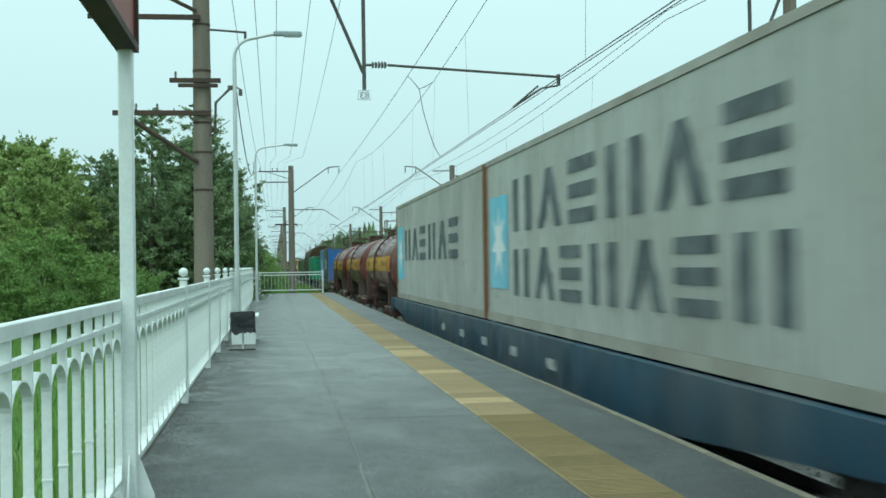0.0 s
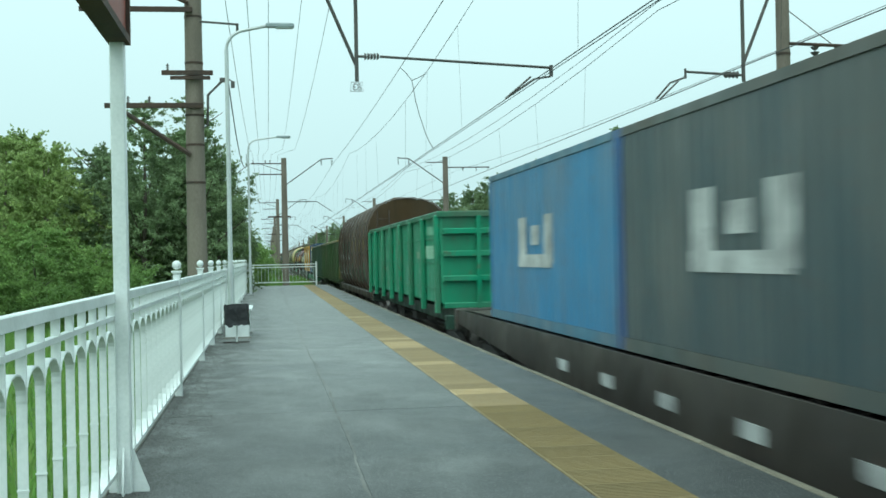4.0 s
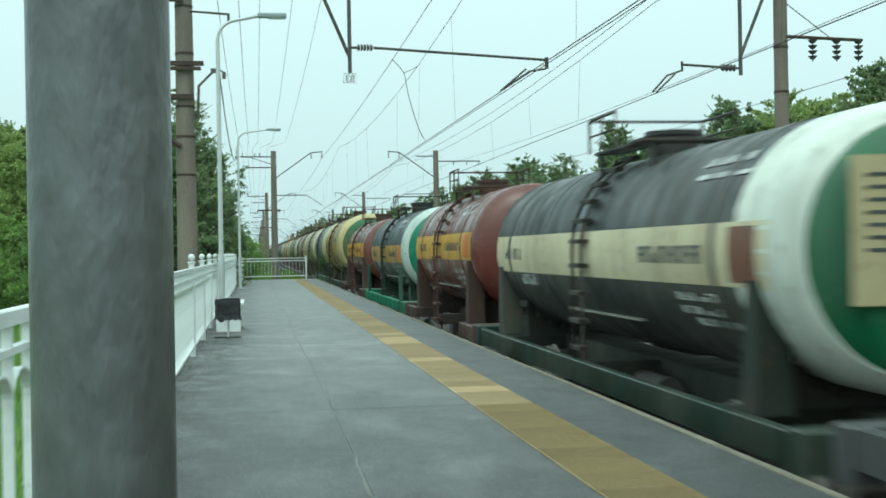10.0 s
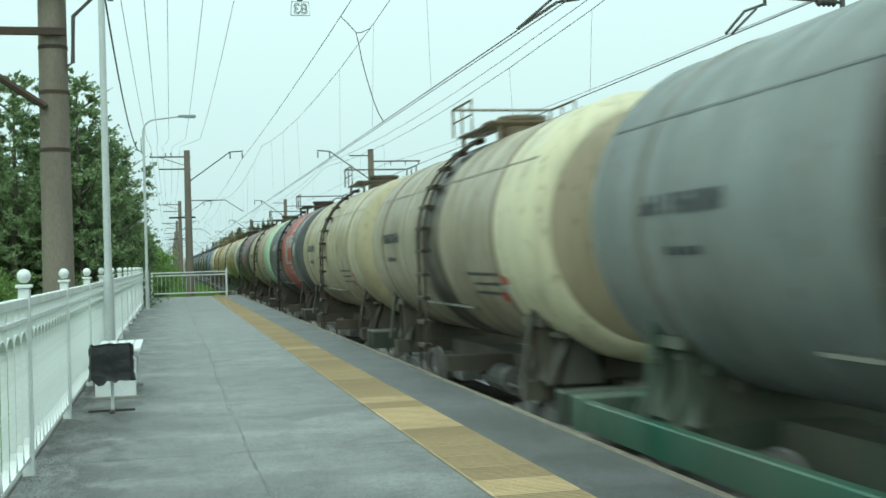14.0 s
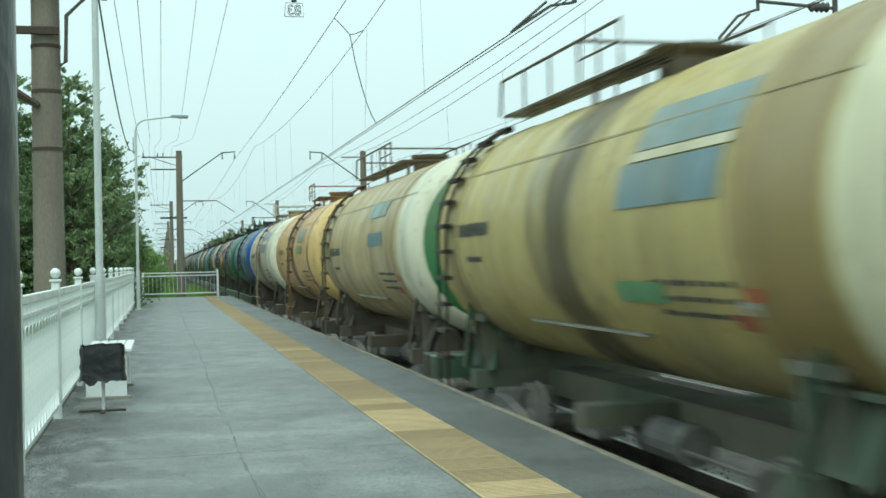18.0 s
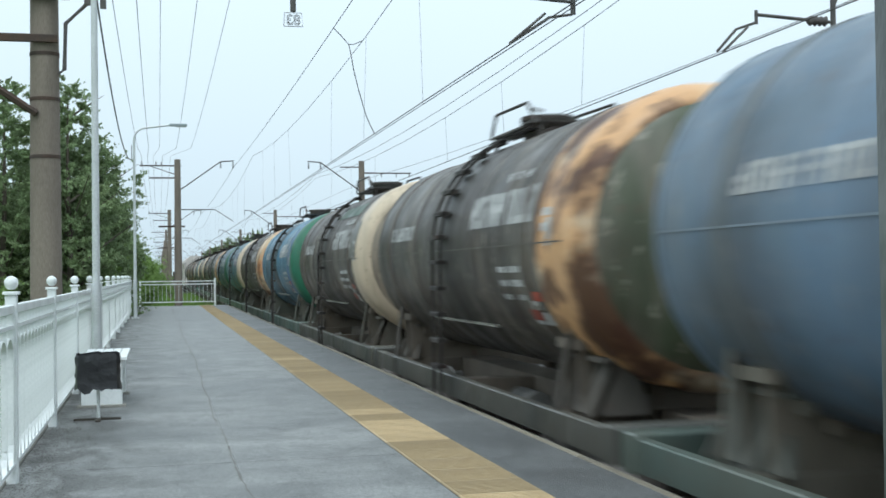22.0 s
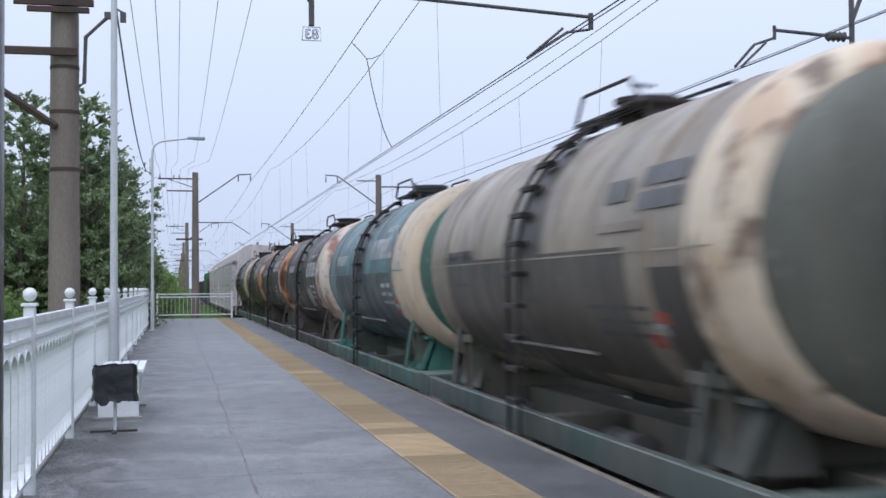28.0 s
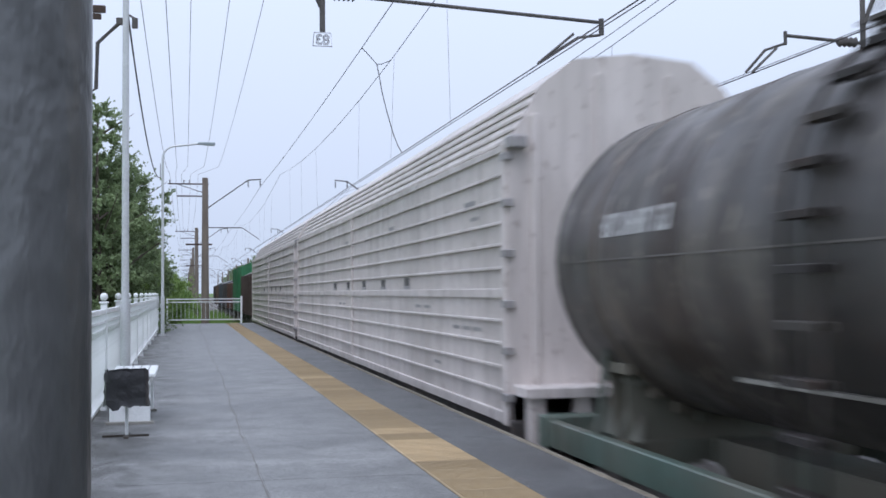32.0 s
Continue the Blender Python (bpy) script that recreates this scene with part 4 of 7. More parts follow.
# ---- trees ----
def crown_mesh(key, mat, height, width, clumps, leaves, size, seed, start=0.2, droop=0.0, point=0.5):
    """A crown of many small leaves gathered in clumps along the limbs, with gaps and an uneven outline."""
    k = (key, mat.name)
    if k in CACHE:
        return CACHE[k]
    rng = np.random.default_rng(seed)
    u = rng.uniform(0, 1, clumps) ** 0.9
    z = start + (1 - start) * u
    # a rounded or pointed silhouette, with lobes and hollows
    dome_part = np.sqrt(np.clip(1 - (np.clip(u - 0.4, 0, 1) / 0.62) ** 2, 0.02, 1)) * (0.72 + 0.28 * np.clip(u / 0.4, 0, 1))
    prof = dome_part * (1 - point) + point * np.clip(1.08 - u, 0.04, 1) ** 0.75
    ang = rng.uniform(0, 2 * np.pi, clumps)
    ph = rng.uniform(0, 6.28, 4)
    lobes = 1 + 0.2 * np.sin(2 * ang + 6 * u + ph[0]) + 0.16 * np.sin(3 * ang - 10 * u + ph[1]) + 0.12 * np.sin(15 * u + ang + ph[2])
    rad = prof * lobes * np.sqrt(rng.uniform(0.12, 1.0, clumps))
    tops = 1 - rng.uniform(0.0, 0.42, 9) * (0.4 + point)
    z = start + (z - start) * (1 - np.clip(rad * 1.6, 0, 1) * (1 - tops[(ang / 6.2832 * 9).astype(int) % 9]))
    cx, cy, cz = rad * width / 2 * np.cos(ang), rad * width / 2 * np.sin(ang), z * height * (1 - 0.06 * rng.uniform(0, 1, clumps))
    cr = rng.uniform(0.4, 1.0, clumps) * (0.18 + 0.04 * width) * (0.45 + 0.55 * np.clip(prof, 0, 1))
    per = leaves // clumps
    C = np.repeat(np.stack([cx, cy, cz], 1), per, 0)
    R = np.repeat(cr, per)[:, None]
    d = rng.normal(size=C.shape)
    d /= np.linalg.norm(d, axis=1)[:, None]
    P = C + d * R * rng.uniform(0.0, 1.0, (len(C), 1)) ** 0.6 * np.array([1, 1, 0.7])
    # twigs that reach out of the clumps
    out = np.stack([np.cos(ang), np.sin(ang), rng.uniform(-0.1, 1.1, clumps)], 1) + 0.45 * rng.normal(size=(clumps, 3))
    out /= np.linalg.norm(out, axis=1)[:, None]
    twig = (np.arange(len(C)) % per) < per * 0.3
    reach = rng.uniform(0.2, 1.0, (len(C), 1)) * R * 2.1
    side = rng.normal(size=C.shape) * R * 0.13
    which = rng.integers(0, 3, len(C))
    dirs = np.repeat(out, per, 0) + 0.6 * np.stack([np.sin(which * 2.1 + C[:, 0]), np.cos(which * 2.1 + C[:, 1]), 0.3 * np.cos(which * 1.3)], 1)
    P = np.where(twig[:, None], C + dirs * reach + side, P)
    P[:, 2] -= droop * np.linalg.norm(P[:, :2], axis=1)
    a = rng.normal(size=P.shape)
    a /= np.linalg.norm(a, axis=1)[:, None]
    b = np.cross(a, d + 0.3 * rng.normal(size=P.shape))
    b /= np.linalg.norm(b, axis=1)[:, None] + 1e-9
    s = size * rng.uniform(0.6, 1.3, (len(P), 1))
    V = np.stack([P - a * s, P + b * s * 0.55, P + a * s, P - b * s * 0.55], 1).reshape(-1, 3)
    me = bpy.data.meshes.new("crown")
    n = len(P)
    me.vertices.add(4 * n)
    me.vertices.foreach_set("co", V.ravel())
    me.loops.add(4 * n)
    me.loops.foreach_set("vertex_index", np.arange(4 * n))
    me.polygons.add(n)
    me.polygons.foreach_set("loop_start", np.arange(n) * 4)
    me.materials.append(mat)
    me.update(calc_edges=True)
    CACHE[k] = me
    return me


def trunk_mesh(key, h, r, seed):
    k = (key, "trunk")
    if k in CACHE:
        return CACHE[k]
    rng = random.Random(seed)
    s = Shape()
    px, py = 0, 0
    pts = [(0, 0, -0.3)]
    for i in range(1, 6):
        px += rng.uniform(-0.12, 0.12)
        py += rng.uniform(-0.12, 0.12)
        pts.append((px, py, h * 0.9 * i / 5))
    for i in range(5):
        s.cyl(pts[i], pts[i + 1], r * (1 - i * 0.17), 9, r * (1 - (i + 1) * 0.17), False)
    for i in range(12):
        z = h * rng.uniform(0.25, 0.85)
        a, l = rng.uniform(0, math.tau), h * rng.uniform(0.12, 0.26)
        s.cyl((0, 0, z), (l * math.cos(a), l * math.sin(a), z + l * 0.7), r * 0.3, 5, r * 0.06, False)
    CACHE[k] = s.mesh("trunk", BARK, True)
    return CACHE[k]


KINDS = {
    "birch": (LEAF_MID, 12, 5.6, 420, 46000, 0.08, 0.06, 0.03, 0.6, "tall leafy green birch tree by the railway"),
    "poplar": (LEAF_MID, 14, 6.2, 460, 48000, 0.08, 0.03, 0.0, 0.4, "tall green poplar tree by the railway"),
    "alder": (LEAF_DARK, 11, 7.0, 480, 54000, 0.085, 0.0, 0.0, 0.25, "dense dark green alder tree by the railway"),
    "maple": (LEAF_LIGHT, 10, 8.4, 420, 50000, 0.1, 0.02, 0.0, 0.05, "broad light green maple tree by the railway"),
    "willow": (LEAF_WILLOW, 4.6, 6.2, 420, 44000, 0.065, 0.0, 0.0, 0.1, "low bushy green willow by the railway"),
}


def tree(kind, x, y, scale, turn=0.0, variant=0, z=-1.1):
    mat, h, w, clumps, leaves, size, start, droop, point, label = KINDS[kind]
    p = thing(kind + ("_tree" if kind != "willow" else "_bush"), pose(x, y, z, 0, 0, turn) @ Matrix.Scale(scale, 4), label, "tree" if kind != "willow" else "bush")
    part("crown", crown_mesh((kind, variant), mat, h, w, clumps, leaves, size, 40 + variant * 7 + len(kind), start, droop, point), None, p)
    part("trunk", trunk_mesh((kind, variant), h, 0.016 * h, 9 + variant), None, p)


random.seed(21)
# the bank behind the fence
for kind, x, y, h in (("maple", -12.6, 51, 9.0), ("maple", -9.8, 47, 8.0), ("maple", -16, 60, 9.6), ("willow", -8.4, 36, 4.0), ("willow", -6.7, 39, 3.2), ("willow", -9.9, 33, 3.4), ("willow", -6.1, 47, 3.6), ("alder", -9.6, 61, 9.4), ("alder", -7.9, 55, 8.6),
                      ("poplar", -3.1, 45, 10.0), ("alder", -2.9, 47, 8.2), ("poplar", -5.4, 45, 9.9), ("alder", -6.8, 47, 7.9), ("alder", -5.6, 53, 8.2), ("birch", -4.2, 50, 9.2), ("alder", -4.7, 58, 8.8), ("birch", -2.9, 63, 8.6), ("birch", -3.7, 62, 9.4), ("willow", -3.3, 60, 4.4), ("alder", -4.0, 70, 9.2),
                      ("poplar", -4.2, 77, 10.0), ("willow", -3.0, 73, 4.6), ("alder", -3.9, 86, 9.4), ("willow", -2.9, 85, 4.6)):
    tree(kind, x, y, h / KINDS[kind][1], random.uniform(0, 360), random.randrange(2))
for i in range(16):
    y = 96 + i * 16
    k = random.choice(("birch", "alder", "poplar", "alder"))
    tree(k, -4.4 - random.uniform(0, 1.2), y, random.uniform(8.6, 10.2) / KINDS[k][1], random.uniform(0, 360), i % 2)
    if i < 9:
        tree("willow", -3.0 - random.uniform(0, 0.6), y + 8, random.uniform(0.9, 1.2), random.uniform(0, 360), i % 2)
for i in range(12):
    k = random.choice(("maple", "alder", "alder"))
    tree(k, -13 - i * 0.9 - random.uniform(0, 3), 66 + i * 6, random.uniform(9.0, 11.0) / KINDS[k][1], random.uniform(0, 360), i % 2)
# the wood beyond the far track
# the pale maples put distance haze into their leaf colour
for kind, x, y, h in (("birch", 16.8, 46, 8.6), ("birch", 18.4, 38, 7.4), ("birch", 19.3, 39, 8.9), ("alder", 21.6, 43, 8.6), ("maple", 24.4, 44, 8.6), ("maple", 27.2, 45, 9.5), ("alder", 24.6, 36, 9.9), ("maple", 28.4, 40, 10.5),
                      ("birch", 21.8, 56, 8.4), ("willow", 17.8, 49, 4.4), ("willow", 19.6, 44, 4.2), ("willow", 18.8, 55, 4.6), ("alder", 22.0, 62, 7.6), ("poplar", 22.0, 91, 9.7), ("poplar", 24.2, 92, 9.9), ("poplar", 26.4, 91, 10.7), ("alder", 24.0, 68, 9.6), ("alder", 26.8, 72, 9.6), ("birch", 23.6, 84, 9.2), ("alder", 28.0, 82, 10.8), ("alder", 23.0, 76, 8.0), ("alder", 25.6, 104, 11.4), ("maple", 22.6, 50, 7.4), ("alder", 26.2, 51, 9.5), ("maple", 29.8, 55, 11.0), ("alder", 32.5, 47, 12.0)):
    tree(kind, x, y, h / KINDS[kind][1], random.uniform(0, 360), random.randrange(2), -0.9)
for i in range(26):
    y = 108 + i * 6.3
    k = random.choice(("birch", "alder", "alder", "poplar"))
    tree(k, 26.5 + random.uniform(-1.5, 2), y, random.uniform(9.8, 11.8) / KINDS[k][1], random.uniform(0, 360), i % 2, -0.9)
for i in range(12):
    k = random.choice(("alder", "alder", "poplar"))
    tree(k, 17.2 + random.uniform(-1.5, 2), 270 + i * 15, random.uniform(10, 12) / KINDS[k][1], random.uniform(0, 360), i % 2, -0.9)
for i in range(8):
    tree("willow", 19.6 + random.uniform(-1, 1), 60 + i * 9, random.uniform(0.8, 1.1), random.uniform(0, 360), i % 2, -0.9)


def far_wood():
    """The dark strip of forest at the end of the line."""
    rng = np.random.default_rng(4)
    s = Shape()
    for i in range(2600):
        x = rng.uniform(-120, 420)
        if -16 < x < 34:
            continue
        y = 420 + rng.uniform(0, 60) + 0.4 * abs(x)
        h = rng.uniform(6, 20)
        r = rng.uniform(1.5, 3.2)
        v = [(x + r * math.cos(a) * rng.uniform(0.7, 1.2), y + r * math.sin(a), h * rng.uniform(0.25, 0.6)) for a in np.linspace(0, math.tau, 6)[:-1]] + [(x, y, h), (x, y, -1)]
        s.add(v, [(j, (j + 1) % 5, 5) for j in range(5)] + [((j + 1) % 5, j, 6) for j in range(5)])
    tagged(part("far_forest", s, LEAF_DARK), "distant dark green forest along the horizon", "forest", kind="stuff")


far_wood()


# ---- wagons: x across, y backwards from the wagon's leading end, z from the rail ----
def bogie(p, y, mat=GEAR):
    b = part("bogie", shared("bogie", lambda s: s.prism([(-1.3, 0.42), (-1.15, 0.62), (-0.5, 0.74), (0.5, 0.74), (1.15, 0.62), (1.3, 0.42), (0.9, 0.4), (0.45, 0.3), (-0.45, 0.3), (-0.9, 0.4)], -1.08, -0.94).prism([(-1.3, 0.42), (-1.15, 0.62), (-0.5, 0.74), (0.5, 0.74), (1.15, 0.62), (1.3, 0.42), (0.9, 0.4), (0.45, 0.3), (-0.45, 0.3), (-0.9, 0.4)], 0.94, 1.08).soft(-1.05, -0.2, 0.5, 1.05, 0.2, 0.82, 0.03), mat), None, p, at=(0, y, 0))

    def wheels(s):
        for sx in (-1, 1):
            prof = [(-0.07, 0.0), (-0.07, 0.14), (-0.02, 0.16), (-0.02, 0.38), (-0.06, 0.4), (-0.06, 0.475), (0.06, 0.478), (0.075, 0.5), (0.085, 0.48), (0.06, 0.4), (0.02, 0.38), (0.02, 0.14), (0.06, 0.1), (0.06, 0)]
            n = 20
            v = [(sx * 0.79 - sx * a, r * math.sin(math.tau * i / n), 0.475 + r * math.cos(math.tau * i / n)) for a, r in prof for i in range(n)]
            s.add(v, [(k * n + i, k * n + (i + 1) % n, (k + 1) * n + (i + 1) % n, (k + 1) * n + i) for k in range(len(prof) - 1) for i in range(n)])
            s.soft(sx * 1.06 - 0.08, -0.14, 0.34, sx * 1.06 + 0.08, 0.14, 0.62, 0.03)
        s.cyl((-1.05, 0, 0.475), (1.05, 0, 0.475), 0.08, 10)

    for dy in (-0.925, 0.925):
        part("wheelset", shared("wheelset", wheels, WHEEL_STEEL, True), None, b, at=(0, dy, 0))

    def springs(s):
        for sx in (-1.0, 1.0):
            for k in (-0.18, 0, 0.18):
                for i in range(5):
                    s.cyl((sx, k, 0.36 + i * 0.045), (sx, k, 0.385 + i * 0.045), 0.075, 10)

    part("spring_nest", shared("spring_nest", springs, GEAR), None, b)


def couplers(p, L):
    def c(s):
        s.soft(-0.14, -0.25, 0.92, 0.14, 0.35, 1.16, 0.03).soft(-0.2, -0.3, 0.88, 0.2, -0.05, 1.2, 0.04)
    me = shared("coupler", c, RUST_STEEL)
    part("coupler", me, None, p)
    part("coupler", me, None, p, at=pose(0, L, 0, 0, 0, 180))


def running_gear(p, L, inset=2.1, mat=GEAR):
    bogie(p, inset, mat)
    bogie(p, L - inset, mat)
    couplers(p, L)
    def gear(s):
        s.cyl((-0.5, L * 0.42, 0.72), (-0.5, L * 0.5, 0.72), 0.2, 14).soft(-0.9, L * 0.55, 0.6, -0.55, L * 0.6, 0.86, 0.02).cyl((-0.6, inset, 0.68), (-0.6, L - inset, 0.68), 0.025, 6).cyl((0.2, inset, 0.9), (0.2, L - inset, 0.9), 0.03, 6)
    part("brake_gear", shared(("brake_gear", L, inset), gear, mat), None, p)


def patch(y0, y1, a0, a1, r=None, n=10):
    """A strip of the tank's skin on the side towards the platform; angles in degrees above the middle."""
    s, r = Shape(), r or R + 0.006
    k0, k1 = radians(270 + a0), radians(270 + a1)
    s.lathe([(y0, r), (y1, r)], n, (0, CZ), k0, k1)
    return s


def lettering(p, mat, seed, rows):
    """Rows of worn upright and level bars where writing stands: (angle, height in degrees, y from, y to, letters)."""
    rng = random.Random(seed)
    for a, h, y0, y1, k in rows:
        w = (y1 - y0) / k
        for i in range(k):
            y, s = y0 + i * w, Shape()

            def bar(ya, yb, a0, a1):
                s.lathe([(ya, R + 0.009), (yb, R + 0.009)], 2, (0, CZ), radians(270 + a0), radians(270 + a1))

            if h < 4:
                bar(y, y + w * rng.uniform(0.5, 0.85), a, a + h * rng.uniform(0.7, 1.0))
            else:
                bar(y, y + 0.29 * w, a, a + h)
                if rng.random() < 0.75:
                    bar(y + 0.5 * w, y + 0.79 * w, a, a + h * rng.choice((1, 1, 0.6)))
                for u in rng.sample((0.0, 0.4, 0.82), rng.choice((1, 1, 2))):
                    bar(y + 0.2 * w, y + 0.52 * w, a + u * h, a + (u + 0.22) * h)
            part("letter", s, mat, p)


def tank_wagon(L, c, y=0, seed=0):
    """c: barrel, far, head, ring (colours), band (stripe colour or None), sill, stain, top style, label."""
    global R, CZ
    R, CZ = c.get("r", 1.53), c.get("cz", 2.8)
    p = thing("tank_wagon", (AXIS, y, RAIL), c["label"], "tank wagon", "tank wagons of the train")
    g = c.get("g", 0.62)
    a, b = g + c.get("nose", 0.0) + 0.5, L - g - 0.5
    dirt = c.get("dirt", "4a453d")
    if c.get("rail", 1) == 0:
        dark_paint = int(c["barrel"][2:4], 16) < 0x50
        c = dict(c, scuffed=0.6 if dark_paint else 0.3, barrel=blend(c["barrel"], "827a72", 0.2 if dark_paint else 0.06), head=blend(c["head"], "6f6c64", 0.25), sill=blend(c["sill"], "666962", 0.55))
        dirt = blend(dirt, "4a4238", 0.45)
        c.setdefault("amount", 0.8)
        if c.get("ringdirt"):
            c["ring"] = blend(c["ring"], "c8b8a2", 0.4)
    amt = c.get("amount", 0.55)
    gloss = c.get("rough", 0.36)
    wear = c.get("scuffed", 0.12)
    barrel = paint(c["barrel"], dirt, amt, gloss, scuffed=wear)
    Lk = (round(L, 2), R, g, c.get("nose", 0.0))
    mid = (a + b) / 2
    skin = paint(c["barrel"], dirt, amt, gloss, spill=blend(c.get("stainc", "3b342e"), "2a241e" if c.get("rail", 1) else "5a564f", 0.4), scuffed=wear) if c.get("stain", True) else barrel
    part("barrel", shared(("barrel", Lk), lambda s: s.lathe([(a - mid, R), (b - mid, R)], 48, (0, CZ)), skin, True), None, p, at=(0, mid, 0))
    dish = [(0.0, R), (-0.12, R * 0.985), (-0.25, R * 0.93), (-0.36, R * 0.8), (-0.43, R * 0.6), (-0.47, R * 0.35), (-0.49, 0.0)]
    part("head", shared(("head", Lk), lambda s: s.lathe([(a + q, r) for q, r in dish][::-1], 40, (0, CZ)), paint(c["head"], dirt, amt, gloss, scuffed=wear), True), None, p, "dished end of the tank")
    part("rear_head", shared(("rear_head", Lk), lambda s: s.lathe([(b - q, r) for q, r in dish], 40, (0, CZ)), paint(c.get("rear", c["barrel"]), dirt, amt), True), None, p)
    if c.get("ring"):
        w, rim = c.get("ringw", 1.0), c.get("rim", 1)
        part("end_ring", shared(("end_ring", Lk, w, rim), lambda s: s.lathe(([(a - 0.31, R * 0.855), (a - 0.31, R * 0.875)] if rim else [(a - 0.37, R * 0.78), (a - 0.365, R * 0.8 + 0.007)]) + [(a - 0.25, R * 0.93 + 0.007), (a - 0.12, R * 0.985 + 0.007), (a, R + 0.007), (a + w, R + 0.007), (a + w, R)], 40, (0, CZ)), paint(c["ring"], c.get("ringdirt", dirt), c.get("ringamount", 0.3), patchy="ringdirt" in c), True), None, p, "contrasting painted end ring of the tank")
    if c.get("front"):
        w0, w1 = c["front"][1:]
        part("painted_course", shared(("painted_course", Lk, w0, w1), lambda s: s.lathe([(a + w0, R), (a + w0, R + 0.005), (a + w1, R + 0.005), (a + w1, R)], 40, (0, CZ)), paint(c["front"][0], dirt, amt), True), None, p, "tank course painted another colour")
    # weld seams, and hoops that hold the tank down
    for yy in (a + (b - a) * 0.36, a + (b - a) * 0.7, b - 0.04):
        part("seam", shared(("seam", R), lambda s: s.lathe([(-0.02, R), (-0.012, R + 0.008), (0.012, R + 0.008), (0.02, R)], 40, (0, CZ)), barrel, True), None, p, at=(0, yy, 0))
    hoop = paint(blend(c["barrel"], "6a5640", 0.45 if R > 1.4 else 0.25), dirt, 0.8)
    for yy in (a + max(1.25, c.get("ringw", 0) + 0.12), b - 1.05):
        part("hoop", shared(("hoop", R), lambda s: s.lathe([(-0.07, R), (-0.06, R + 0.014), (0.06, R + 0.014), (0.07, R)], 40, (0, CZ)), hoop, True), None, p, at=(0, yy, 0))
    if not c.get("band"):
        up = 31 if c.get("rail", 1) else -1
        part("long_seam", patch(a, b, up, up + 0.6, R + 0.012, 2), paint(blend(c["barrel"], "2c2824" if c.get("rail", 1) else "a09a90", 0.35), dirt, 0.5), p)
    if c.get("band"):
        col, a0, a1 = c["band"]
        part("side_stripe", patch(a + 0.02, b - 0.02, a0, a1), paint(col, "8a6a2c" if col.startswith("c") else dirt, 0.4), p, "painted stripe along the tank", smooth=True)
        lettering(p, INK, seed, [(a0 + (a1 - a0) * 0.35, (a1 - a0) * 0.3, b - 1.9, b - 0.7, 5), (a0 + (a1 - a0) * 0.35, (a1 - a0) * 0.3, a + 1.5, a + 3.4, 8)])
        part("warning_plate", patch(a + 0.25, a + 0.85, a0 + 2, a1 - 2, R + 0.012, 4), paint(c.get("tag", "c8702c"), "7a3a20", 0.4), p, "square warning plate on the stripe", smooth=True)
    ink = {"w": MARK, "k": INK}[c.get("ink", "k")]
    low = c.get("low", 0)
    rows = [(low, 6, b - 2.6, b - 0.9, 9), (low - 12, 3, b - 2.2, b - 1.5, 4), (-20, 2, a + 1.4, a + 2.9, 9), (-25, 2, a + 1.4, a + 2.7, 8), (-30, 2, a + 1.4, a + 2.8, 9)]
    if c.get("ink", "k") == "w":
        rows = [(7, 8, b - 2.9, b - 1.2, 7), (8 + low, 15, a + 1.0, a + 3.6, 9), (28 + low, 4, a + 1.5, a + 2.6, 3), (-12, 3, a + 1.5, a + 2.6, 2), (-18, 3, a + 1.5, a + 2.6, 2), (-24, 3, a + 1.5, a + 2.6, 2), (-2, 14, a + 0.35, a + 0.9, 1), (-35, 6, a + 1.0, a + 1.7, 1)]
    elif c.get("band"):
        ink, rows = MARK, [(-24, 8, b - 2.6, b - 1.6, 3), (-30, 4, a + 1.2, a + 2.5, 2), (-23, 4, a + 1.2, a + 2.5, 2), (-36, 4, a + 1.0, a + 2.2, 2), (42, 5, a + 1.0, a + 2.4, 3), (34, 3, a + 0.8, a + 2.2, 3)]
    lettering(p, ink, seed + 1, rows)
    for k, (col, y0, y1, a0, a1) in enumerate(c.get("panels", ())):
        part("painted_panel", patch(a + y0, a + y1, a0, a1, R + 0.009 + 0.002 * k, 8), paint(blend(col, c["barrel"], 0.25), dirt, 0.6), p, "painted panel on the tank side", smooth=True)
    if c.get("plate"):
        px = c.get("platex", -0.4)
        part("end_plate", Shape().box(px, a - 0.5, CZ - 0.45, px + 1.25, a - 0.46, CZ + 0.75), paint(c["plate"] if isinstance(c["plate"], str) else "d2a02c", "8a6a2c", 0.4), p, "notice plate on the tank end")
        s = Shape()
        for i in range(7):
            s.box(px + 0.12, a - 0.505, CZ + 0.58 - i * 0.1, px + 1.1 - (i % 3) * 0.2, a - 0.5, CZ + 0.61 - i * 0.1)
        part("end_lettering", s, INK, p)
    if c.get("mark", True):
        for k, (hx, y0, y1, a0, a1) in enumerate((("b04a34", 1.0, 1.25, -24, -20), ("b4b2ac", 1.12, 1.4, -28, -24), ("a04030", 1.28, 1.55, -33, -28))):
            part("warning_mark", patch(a + y0, a + y1, a0, a1, R + 0.012, 3), paint(hx, dirt, 0.5), p, "small red and white warning mark" if k == 0 else "", smooth=True)
    # hatch, walkway and rails on top
    top = CZ + R
    dark = paint(c.get("top", "2e2b29"), "4d3a2c", 0.5)
    part("hatch", shared(("hatch", Lk), lambda s: s.cyl((0, mid, top - 0.1), (0, mid, top + 0.24), 0.34, 18).cyl((0, mid, top + 0.24), (0, mid, top + 0.3), 0.38, 18), dark, True), None, p)
    wd = 0.72 if c.get("rail", 1) else 0.5
    deck = c.get("deck", 1.7)
    lad_y = b - 0.9 if deck > 3 else mid - 0.24
